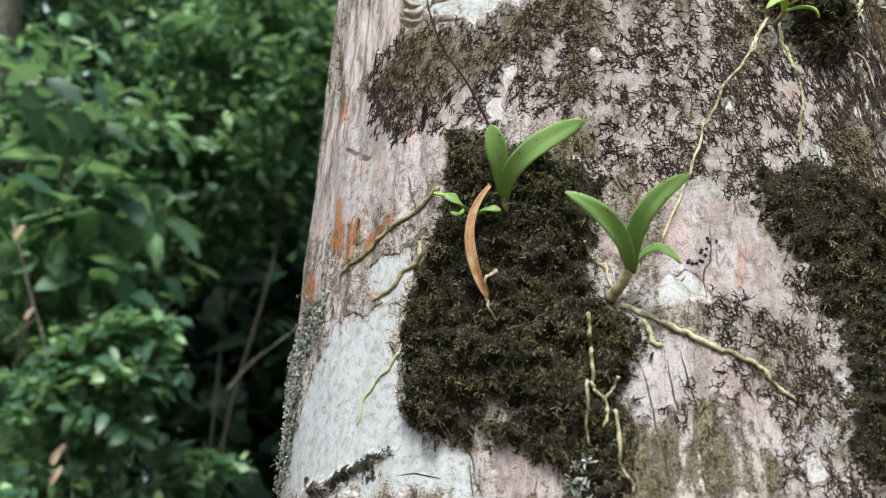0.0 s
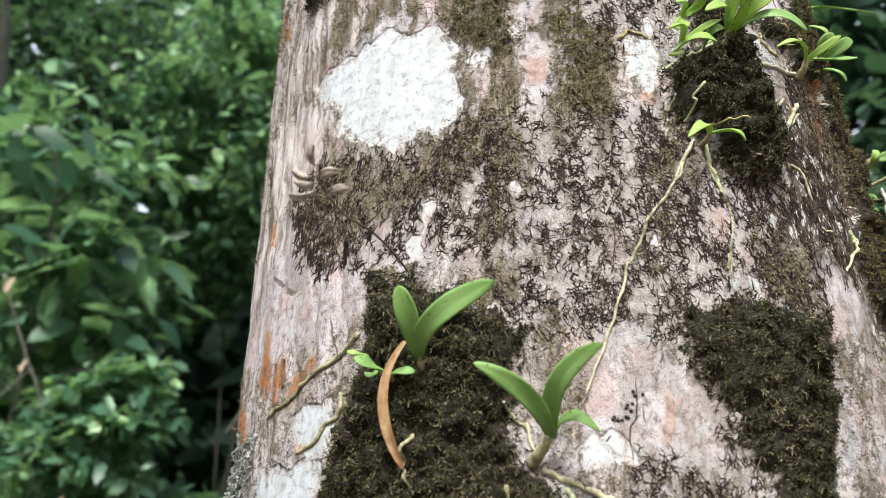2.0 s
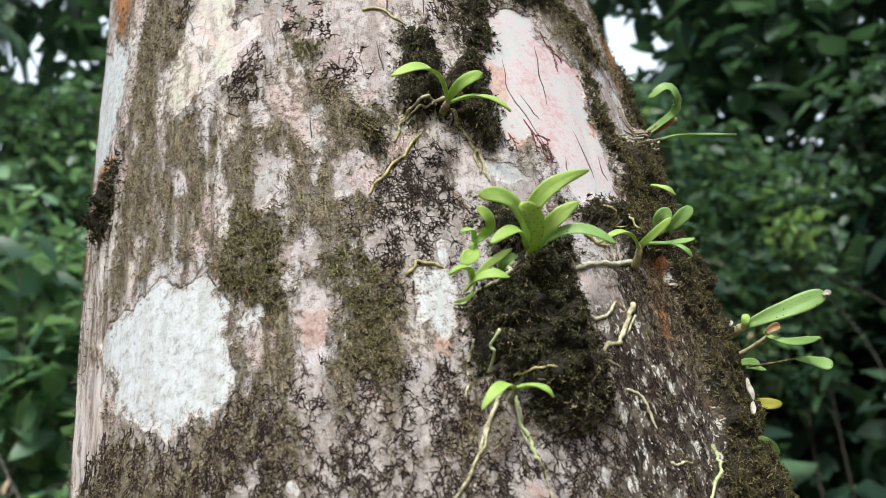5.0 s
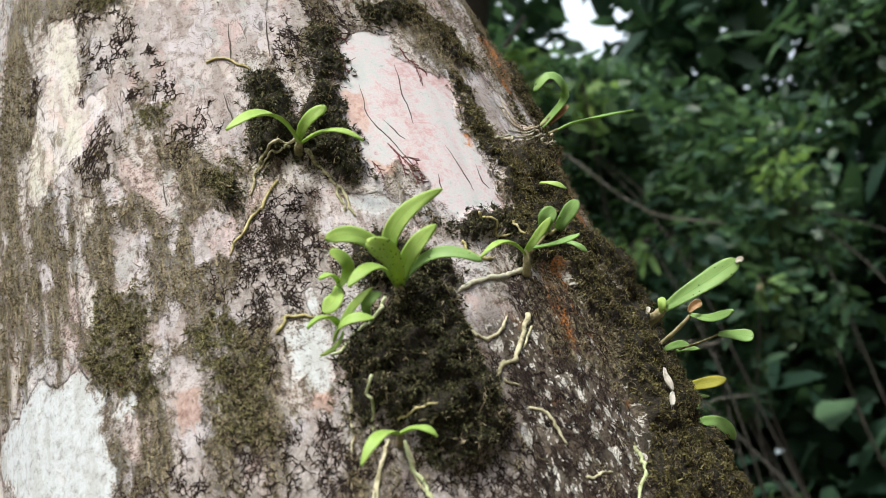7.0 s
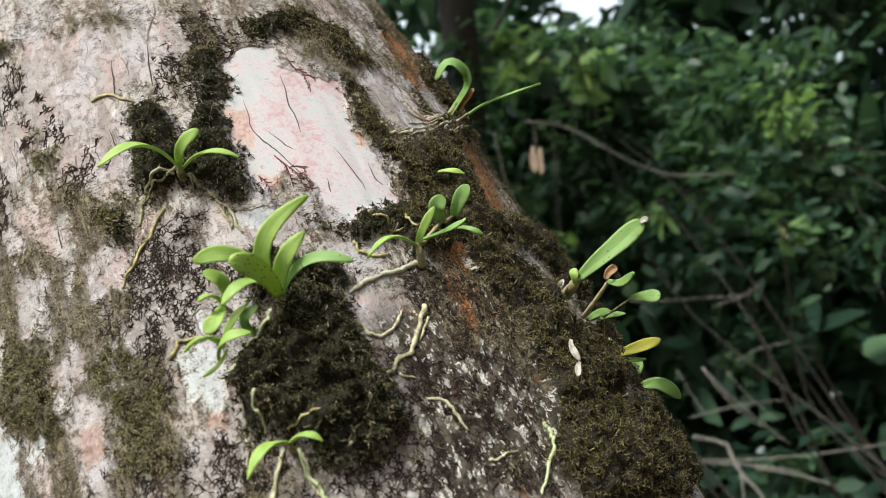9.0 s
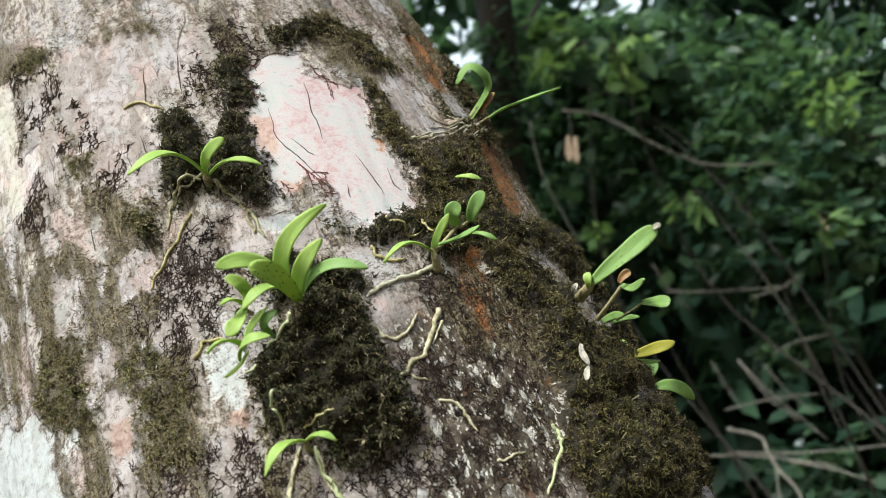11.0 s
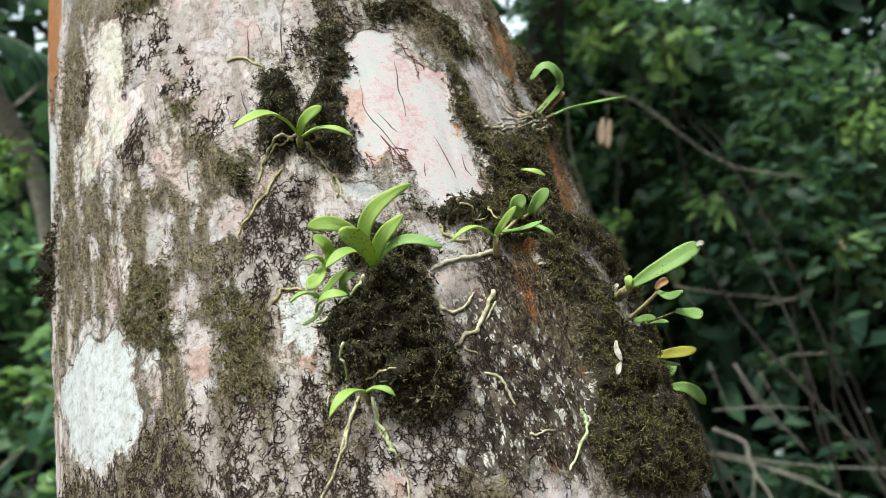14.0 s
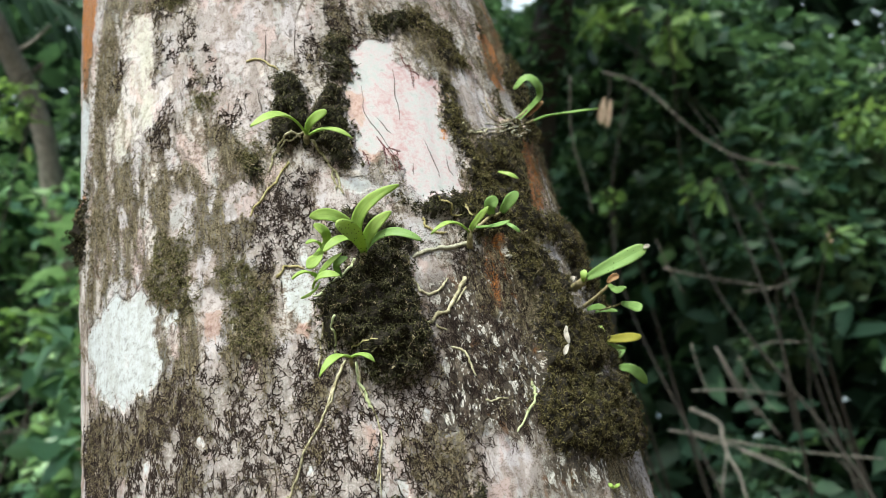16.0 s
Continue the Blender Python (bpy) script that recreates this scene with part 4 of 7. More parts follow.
patch("pale", (3.3, 1.526), (6.7, 1.529), (9.5, 1.512), (8.2, 1.495), (5.2, 1.507), (2.9, 1.516))
patch("moss", (10.3, 1.639), (18.1, 1.643), (23.0, 1.643), (33.6, 1.647), (20.9, 1.488), (16.6, 1.506), (17.8, 1.555), (17.8, 1.583), (13.3, 1.598), (9.9, 1.611), lift=0.005)
patch("moss", (-31.8, 1.674), (-24.6, 1.666), (-22.9, 1.657), (-15.1, 1.643), (-10.8, 1.632), (-11.0, 1.613), (-23.0, 1.612), (-32.4, 1.639), lift=0.006)
patch("white", (-15.2, 1.796), (-13.0, 1.792), (-13.1, 1.784), (-14.6, 1.779), (-16.3, 1.787), (-15.7, 1.790), amount=8.0)
patch("orange", (-14.8, 1.800), (-13.8, 1.803), (-12.8, 1.798), (-12.5, 1.794), (-13.7, 1.794), (-15.0, 1.796), amount=8.0)
patch("white", (-1.6, 1.503), (-1.0, 1.502), (-1.4, 1.483), (-2.0, 1.483))
patch("salmon", (5.8, 1.593), (7.4, 1.593), (6.2, 1.573), (4.8, 1.573))
patch("pale", (-26.0, 1.503), (-19.0, 1.504), (-16.6, 1.488), (-17.2, 1.483), (-26.7, 1.483))
patch("dark", (19.9, 1.728), (32.0, 1.732), (39.3, 1.708), (32.9, 1.650), (21.1, 1.645), (20.6, 1.685), amount=1.0)
patch("thin", (19.9, 1.728), (32.0, 1.732), (39.3, 1.708), (32.9, 1.650), (21.1, 1.645), (20.6, 1.685), amount=0.85)
patch("pale", (19.4, 1.667), (23.3, 1.664), (27.1, 1.640), (24.6, 1.635), (19.4, 1.647))
patch("thin", (-32.9, 2.113), (-13.2, 2.076), (-6.6, 2.058), (-6.1, 2.036), (-14.5, 2.042), (-21.3, 2.045), (-24.5, 2.014), (-23.6, 1.988), (-31.0, 1.970), (-28.5, 1.921), (-13.6, 1.892), (-8.5, 1.875), (-1.9, 1.862), (-1.2, 1.840), (-0.2, 1.824), (-9.5, 1.834), (-15.9, 1.846), (-14.9, 1.865), (-22.3, 1.858), (-18.3, 1.823), (-21.2, 1.821), (-27.1, 1.832), (-36.1, 1.833), (-41.2, 1.864), (-40.9, 1.895), (-39.7, 1.942), (-40.2, 2.008), (-35.8, 2.046), amount=1.0)
patch("olive", (-15.5, 1.852), (-10.0, 1.845), (-9.2, 1.833), (-11.3, 1.817), (-8.2, 1.799), (-9.6, 1.792), (-12.8, 1.787), (-16.1, 1.802), (-18.9, 1.824), lift=0.002)
patch("olive", (-3.8, 1.809), (0.2, 1.814), (2.1, 1.801), (4.5, 1.784), (2.8, 1.772), (-0.7, 1.768), (-1.8, 1.779), (-2.7, 1.793), lift=0.0015)
patch("thin", (-2.9, 1.784), (4.4, 1.769), (4.9, 1.754), (3.2, 1.739), (0.5, 1.746), (-3.5, 1.735), (-5.9, 1.739), (-5.0, 1.763), amount=1.1)
patch("olive", (-1.9, 1.776), (3.4, 1.768), (2.8, 1.751), (-0.9, 1.751), (-2.1, 1.759))
patch("thin", (-12.8, 1.787), (-7.9, 1.786), (-8.5, 1.757), (-11.5, 1.739), (-16.7, 1.746), (-16.6, 1.769), (-15.6, 1.777), amount=1.0)
patch("salmon", (-7.0, 1.787), (-4.3, 1.783), (-5.4, 1.767), (-7.2, 1.766))
patch("pale", (-6.9, 1.803), (-3.2, 1.793), (-4.0, 1.782), (-5.4, 1.764), (-6.0, 1.745), (-8.8, 1.749), (-7.5, 1.773))
patch("thin", (-6.4, 1.930), (1.3, 1.923), (7.1, 1.888), (5.3, 1.872), (1.1, 1.864), (-2.1, 1.897), (-6.9, 1.910), amount=0.85)
patch("olive", (4.1, 1.901), (7.2, 1.892), (5.9, 1.875), (3.4, 1.878))
patch("olive", (-5.8, 1.950), (-0.4, 1.947), (-1.5, 1.936), (-5.3, 1.942))
patch("olive", (-10.3, 2.062), (-4.3, 2.041), (-7.5, 2.036), (-12.1, 2.045))
patch("dark", (-13.9, 2.056), (-7.9, 2.025), (-4.4, 2.012), (-4.2, 1.987), (-7.3, 1.993), (-9.6, 2.017), (-14.5, 2.038), amount=1.38)
patch("dark", (-3.8, 2.002), (-0.6, 1.990), (-2.3, 1.969), (-1.0, 1.958), (-4.9, 1.965), (-4.6, 1.988), amount=1.19)
patch("dark", (-18.9, 2.023), (-11.2, 2.005), (-10.1, 1.996), (-15.2, 1.984), (-19.2, 2.005), amount=1.12)
patch("dark", (-26.6, 2.017), (-22.5, 2.004), (-23.2, 1.985), (-27.5, 1.996), amount=1.25)
patch("dark", (-0.2, 1.934), (4.0, 1.926), (-0.0, 1.912), (-1.8, 1.920), amount=1.0)
patch("dark", (-15.1, 1.949), (-10.8, 1.941), (-11.2, 1.919), (-15.2, 1.916), (-18.1, 1.931), amount=1.0)
patch("dark", (-1.2, 1.840), (4.0, 1.835), (7.4, 1.847), (10.2, 1.864), (14.9, 1.869), (12.1, 1.840), (12.4, 1.818), (10.8, 1.801), (7.4, 1.806), (6.6, 1.820), (3.3, 1.822), (2.6, 1.810), (-0.2, 1.824), amount=1.35)
patch("dark", (2.9, 1.809), (6.3, 1.801), (5.8, 1.778), (4.5, 1.784), (2.9, 1.799), amount=1.38)
patch("pale", (8.2, 1.860), (14.7, 1.866), (10.8, 1.801), (7.4, 1.806), (4.3, 1.810), (2.1, 1.801), (0.7, 1.816), (4.2, 1.838))
patch("dark", (24.3, 2.007), (29.3, 2.004), (32.0, 1.983), (28.2, 1.964), (23.8, 1.944), (17.5, 1.950), (19.0, 1.977), (22.6, 1.983), amount=1.25)
patch("thin", (24.3, 2.007), (29.3, 2.004), (32.0, 1.983), (28.2, 1.964), (23.8, 1.944), (17.5, 1.950), (19.0, 1.977), (22.6, 1.983), amount=0.7)
patch("thin", (5.1, 2.043), (17.8, 2.018), (17.8, 2.002), (13.7, 2.002), (7.7, 2.007), (5.4, 2.027), amount=0.75)
patch("dark", (1.2, 1.745), (8.1, 1.744), (11.1, 1.731), (9.3, 1.717), (4.7, 1.716), (0.7, 1.724), amount=1.25)
patch("thin", (1.2, 1.745), (8.1, 1.744), (11.1, 1.731), (9.3, 1.717), (4.7, 1.716), (0.7, 1.724), amount=0.7)
patch("pale", (-1.5, 1.746), (2.2, 1.741), (1.1, 1.730), (-1.5, 1.734))
patch("pale", (8.0, 1.741), (10.9, 1.734), (9.1, 1.715), (7.6, 1.720))
patch("thin", (38.0, 1.993), (46.6, 2.007), (54.6, 2.005), (65.4, 2.009), (63.5, 1.967), (53.7, 1.955), (47.7, 1.950), (43.3, 1.953), (40.8, 1.963), (37.2, 1.972), amount=1.1)
patch("pale", (49.4, 1.959), (58.9, 1.939), (60.5, 1.920), (53.0, 1.900), (49.4, 1.911), (49.9, 1.936))
patch("thin", (36.0, 1.806), (45.0, 1.799), (53.5, 1.776), (52.4, 1.741), (46.4, 1.704), (42.7, 1.707), (35.1, 1.718), (33.9, 1.738), (37.0, 1.774), amount=1.0)
patch("dark", (32.0, 1.751), (45.6, 1.756), (47.1, 1.723), (42.0, 1.701), (33.4, 1.703), (29.9, 1.723), amount=1.12)
patch("thin", (19.4, 1.726), (32.1, 1.721), (39.3, 1.709), (44.7, 1.694), (47.0, 1.669), (14.0, 1.703), amount=0.85)
patch("dark", (19.4, 1.726), (32.1, 1.721), (39.3, 1.709), (44.7, 1.694), (47.0, 1.669), (14.0, 1.703), amount=1.19)
patch("pale", (30.2, 1.797), (34.8, 1.796), (34.8, 1.782), (32.9, 1.777), (32.8, 1.751), (31.3, 1.722), (30.5, 1.725), (30.8, 1.740), (30.5, 1.753), (31.2, 1.768), (29.7, 1.774))
patch("pale", (15.5, 1.723), (18.2, 1.719), (17.4, 1.702), (14.8, 1.705))
patch("white", (45.2, 1.752), (46.0, 1.749), (44.8, 1.743), (44.0, 1.743))
patch("white", (41.3, 1.745), (42.2, 1.742), (41.1, 1.738), (40.6, 1.741))
patch("white", (41.5, 1.737), (42.6, 1.735), (41.4, 1.729), (40.5, 1.731))
patch("white", (41.9, 1.727), (42.7, 1.724), (42.4, 1.715), (41.6, 1.718))
patch("white", (46.7, 1.726), (46.9, 1.719), (45.3, 1.716), (44.7, 1.718))
patch("white", (34.8, 1.720), (35.8, 1.716), (35.0, 1.714), (34.4, 1.718))
patch("white", (38.3, 1.753), (39.3, 1.749), (38.1, 1.744), (37.5, 1.747))
patch("white", (35.7, 1.698), (36.5, 1.696), (35.5, 1.690), (34.9, 1.692))
patch("white", (33.4, 1.703), (34.7, 1.702), (32.4, 1.691), (31.9, 1.695))
patch("white", (30.2, 1.696), (31.1, 1.694), (29.7, 1.684), (29.0, 1.688))
patch("white", (26.1, 1.698), (27.4, 1.695), (26.3, 1.688), (25.6, 1.692))
patch("olive", (58.6, 1.709), (63.7, 1.705), (62.8, 1.686), (58.7, 1.690), (57.9, 1.700))
patch("white", (62.7, 1.689), (65.5, 1.685), (64.6, 1.669), (63.0, 1.673), (62.4, 1.681))
patch("pale", (-1.6, 2.036), (7.7, 2.007), (7.0, 1.974), (3.0, 1.937), (-4.8, 1.952), (-2.0, 1.964), (-1.5, 1.996), (-3.6, 2.005))
patch("pale", (5.5, 1.963), (10.7, 1.950), (8.6, 1.914), (4.2, 1.922), (-1.0, 1.919), (-0.8, 1.944))
patch("pale", (-21.3, 2.045), (-14.5, 2.042), (-15.5, 2.014), (-18.5, 2.003), (-16.8, 1.980), (-9.3, 1.989), (-5.5, 1.976), (-7.0, 1.944), (-12.7, 1.939), (-17.9, 1.956), (-23.8, 1.979))
patch("orange", (-50.8, 2.182), (-37.6, 2.134), (-37.1, 2.104), (-41.5, 2.062), (-46.5, 2.032), (-50.9, 2.045), (-50.9, 2.090), (-50.8, 2.148))
patch("white", (-51.0, 2.042), (-42.3, 2.013), (-42.6, 1.976), (-47.0, 1.959), (-51.5, 1.988), (-51.3, 2.017))
patch("orange", (69.2, 2.035), (73.4, 2.024), (72.3, 1.993), (71.7, 1.963), (66.2, 1.959), (63.9, 1.977), (65.3, 2.003))
patch("orange", (68.9, 1.914), (76.3, 1.913), (72.2, 1.881), (67.2, 1.842), (62.9, 1.837), (62.4, 1.857), (63.6, 1.881), (62.4, 1.897))
patch("orange", (45.8, 1.784), (47.9, 1.783), (46.0, 1.766), (44.3, 1.765))
patch("orange", (47.6, 1.766), (49.2, 1.765), (48.1, 1.759), (46.8, 1.760))
patch("orange", (-58.9, 1.928), (-50.4, 1.927), (-47.3, 1.939), (-44.4, 1.928), (-45.6, 1.899), (-50.5, 1.888), (-56.6, 1.911))
patch("orange", (-68.9, 1.931), (-63.0, 1.920), (-59.0, 1.878), (-69.3, 1.906))
patch("orange", (-59.6, 1.738), (-56.8, 1.731), (-56.2, 1.719), (-58.5, 1.721))
patch("moss", (58.5, 1.758), (71.4, 1.762), (81.0, 1.748), (79.7, 1.727), (64.7, 1.719), (58.6, 1.722), (56.4, 1.726), (53.7, 1.734), lift=0.005)
patch("moss", (63.7, 1.705), (77.4, 1.717), (84.9, 1.710), (78.0, 1.689), (64.6, 1.685), (63.6, 1.695), lift=0.006)
patch("moss", (52.1, 1.724), (56.5, 1.720), (59.4, 1.706), (61.8, 1.683), (64.3, 1.660), (47.0, 1.669), (46.5, 1.692), lift=0.005)
patch("hollow", (58.0, 1.721), (64.2, 1.718), (76.3, 1.722), (81.0, 1.718), (64.8, 1.706), (60.1, 1.708), (58.2, 1.715))
patch("pale", (32.0, 1.751), (39.6, 1.756), (47.8, 1.742), (47.1, 1.723), (42.3, 1.704), (33.4, 1.703), (29.9, 1.723))
patch("dark", (30.5, 1.753), (39.9, 1.759), (49.0, 1.741), (47.2, 1.716), (41.6, 1.699), (33.1, 1.700), (29.1, 1.724), amount=1.6)
patch("pale", (22.1, 1.714), (31.0, 1.711), (38.2, 1.701), (38.4, 1.676), (21.7, 1.693))
patch("dark", (19.4, 1.726), (32.1, 1.721), (39.3, 1.709), (44.7, 1.694), (45.0, 1.670), (14.0, 1.703), amount=1.5)
patch("dark", (39.5, 1.804), (50.8, 1.791), (50.0, 1.755), (39.9, 1.759), (37.0, 1.774), amount=1.25)
patch("thin", (-32.3, 1.919), (-8.7, 1.899), (4.6, 1.866), (6.1, 1.815), (1.9, 1.782), (-14.7, 1.805), (-40.6, 1.877), amount=0.72)
patch("thin", (-6.9, 1.726), (10.0, 1.710), (11.0, 1.683), (7.3, 1.641), (-0.5, 1.643), (-5.3, 1.662), amount=0.7)
patch("orange", (48.3, 1.818), (51.3, 1.810), (49.1, 1.783), (46.0, 1.759), (42.8, 1.757), (43.8, 1.777), (45.0, 1.799))
patch("furrow", (-63.1, 1.909), (-44.3, 1.870), (-43.9, 1.835), (-45.8, 1.815), (-40.2, 1.757), (-46.2, 1.746), (-47.1, 1.731), (-54.3, 1.725), (-62.1, 1.702), (-65.3, 1.672), (-69.4, 1.701), (-69.5, 1.736), (-66.3, 1.800), (-61.6, 1.841), (-64.2, 1.889))
patch("furrow", (-75.1, 1.861), (-46.7, 1.790), (-45.5, 1.737), (-51.8, 1.716), (-57.8, 1.702), (-66.4, 1.687), (-75.1, 1.680), (-78.8, 1.708), (-78.8, 1.769), (-74.2, 1.808))
patch("furrow", (-43.6, 1.900), (-30.7, 1.875), (-30.3, 1.844), (-34.8, 1.831), (-43.1, 1.823), (-51.9, 1.793), (-51.9, 1.822), (-51.9, 1.859))
patch("moss", (-26.8, 1.517), (-19.0, 1.511), (-16.4, 1.504), (-12.3, 1.526), (-9.0, 1.521), (-9.7, 1.483), (-14.1, 1.483), (-16.5, 1.493), (-20.4, 1.501), (-25.2, 1.505), lift=0.004)


def depth_in(x, y, poly):
    """Metres by which points lie inside a closed outline (outside: minus)."""
    best = np.full(x.shape, 1e9)
    inside = np.zeros(x.shape, bool)
    for (ax, ay), (bx, by) in zip(poly, np.roll(poly, -1, axis=0)):
        ex, ey = bx - ax, by - ay
        s = np.clip(((x - ax) * ex + (y - ay) * ey) / (ex * ex + ey * ey + 1e-12), 0, 1)
        best = np.minimum(best, (x - ax - s * ex) ** 2 + (y - ay - s * ey) ** 2)
        cross = ((ay > y) != (by > y)) & (x < ex * (y - ay) / (ey if abs(ey) > 1e-12 else 1e-12) + ax)
        inside ^= cross
    return np.where(inside, 1, -1) * np.sqrt(best)


LAYERS = ("pale", "cream", "pink", "white", "salmon", "orange", "dark", "thin", "moss", "olive", "flake", "fleck", "hollow", "furrow")
SPREAD = ("dark", "thin", "fleck")


def wander(x, z):
    """Frays straight outlines: broad bays, small teeth, and long drips down the bark."""
    wx = x + 0.003 * grain(x * 30, z * 30, 2, 2) + 0.004 * grain(x * 80, z * 80, 3) + 0.0015 * grain(x * 300, z * 300, 8, 2)
    wz = z + 0.003 * grain(x * 30, z * 30, 4, 2) + 0.004 * grain(x * 80, z * 80, 5) + 0.0045 * grain(x * 140, z * 14, 15, 3) + 0.0025 * grain(x * 300, z * 120, 9, 2)
    return wx, wz


def growth(angle, z):
    """The depth inside each kind of patch (1: 20 mm or more), and the height of bark and moss over the plain form."""
    x = angle * GIRTH
    wx, wz = wander(x, z)
    got = {n: np.full(x.shape, -1.0) for n in LAYERS}
    rise = np.zeros(x.shape)
    for n in SPREAD:
        got[n][:] = {"dark": 0.0, "thin": 0.36, "fleck": 0.0}[n]
    for layer, poly, lift, amount in PATCHES:
        lo, hi = poly.min(axis=0) - 0.022, poly.max(axis=0) + 0.022
        m = (wx > lo[0]) & (wx < hi[0]) & (wz > lo[1]) & (wz < hi[1])
        if not m.any():
            continue
        d = np.clip(depth_in(wx[m], wz[m], poly) / 0.02, -1, 1)
        if layer not in SPREAD and layer != "moss":
            d = np.clip(d * amount, -1, 1)
        if layer in SPREAD:
            d = amount * np.clip((d + 0.35) / 0.8, 0, 1)
        got[layer][m] = np.maximum(got[layer][m], d)
        if lift:
            s = np.clip((d + 0.05) / 0.75, 0, 1)
            rise[m] = np.maximum(rise[m], lift * s * (2 - s))
    for layer, f, c in (("moss", 9, 0.12), ("pale", 7, 0.1), ("white", 6, 0.22), ("dark", 11, 0.0), ("thin", 10, 0.05)):
        wild = np.clip(grain(x * f, z * f * 0.7, len(layer), 3) * 2 - c * 4, 0 if layer in SPREAD else -1, 1)
        back = np.clip((np.abs(angle) - 1.75) / 0.2, 0, 1)
        w = np.maximum(np.clip((np.abs(z - 1.75) - 0.42) / 0.08, 0, 1), back)
        got[layer] = got[layer] * (1 - w) + wild * w
    crust = np.maximum(np.maximum(got["white"], got["pink"]), got["cream"])
    got["dark"] = got["dark"] * (1 - 0.92 * np.clip(crust * 7 + 0.1, 0, 1))
    got["thin"] = got["thin"] * (1 - np.clip(crust * 6, 0, 1)) * (1 - 0.75 * np.clip(got["pale"] * 6, 0, 1))
    got["dark"] = got["dark"] * (1 - 0.25 * np.clip(got["thin"] * 1.5 - 0.5, 0, 1))
    got["thin"] = got["thin"] * np.clip(0.92 + 1.7 * grain(x * 80, z * 20, 61, 4) + 1.0 * grain(x * 260, z * 70, 63, 2), 0.05, 1.6)
    got["olive"] = np.minimum(got["olive"], 0.1 - 2 * np.maximum(crust, 0))
    got["moss"] = np.minimum(got["moss"], 0.5 - 3 * np.maximum(got["orange"], 0))
    got["thin"] = got["thin"] * (1 - 0.2 * np.clip(got["fleck"], 0, 1))
    lump = grain(x * 95, z * 95, 21, 4) + 1.0 * grain(x * 240, z * 240, 25, 2)
    flat = 1 - 0.8 * np.clip(np.maximum(np.maximum(got["white"], got["pink"]), got["cream"]) * 4 + 0.4, 0, 1)
    height = 0.0035 * grain(x * 9, z * 4, 11, 3) + flat * (0.0020 * (1 + 0.7 * np.clip(got["furrow"] * 5 + 0.3, 0, 1)) * grain(x * 120, z * 14, 12, 3) + 0.0006 * grain(x * 320, z * 45, 13, 3)) + (1 - flat) * 0.0004 * grain(x * 130, z * 90, 14, 4)
    pit = np.clip(got["hollow"] * 4 + 0.4, 0, 1)
    rise = rise * (1 - pit)
    mossy = (1 - pit) * np.clip(np.maximum(got["moss"], 0.6 * got["olive"]) * 4 + 0.3, 0, 1)
    height = height + rise * (1 + 0.35 * lump) + mossy * (0.0018 + 0.0042 * lump) + 0.0012 * np.clip(got["thin"], 0, 1) * (0.5 + grain(x * 330, z * 150, 33, 3))
    return got, height


def on_bark(angle, z, over=0.0):
    shape = np.shape(angle)
    angle, z = np.atleast_1d(np.asarray(angle, float)), np.atleast_1d(np.asarray(z, float))
    r = radius(z) + growth(angle, z)[1] + over
    return np.stack([CX + r * np.sin(angle), CY - r * np.cos(angle), z], -1).reshape(*shape, 3)


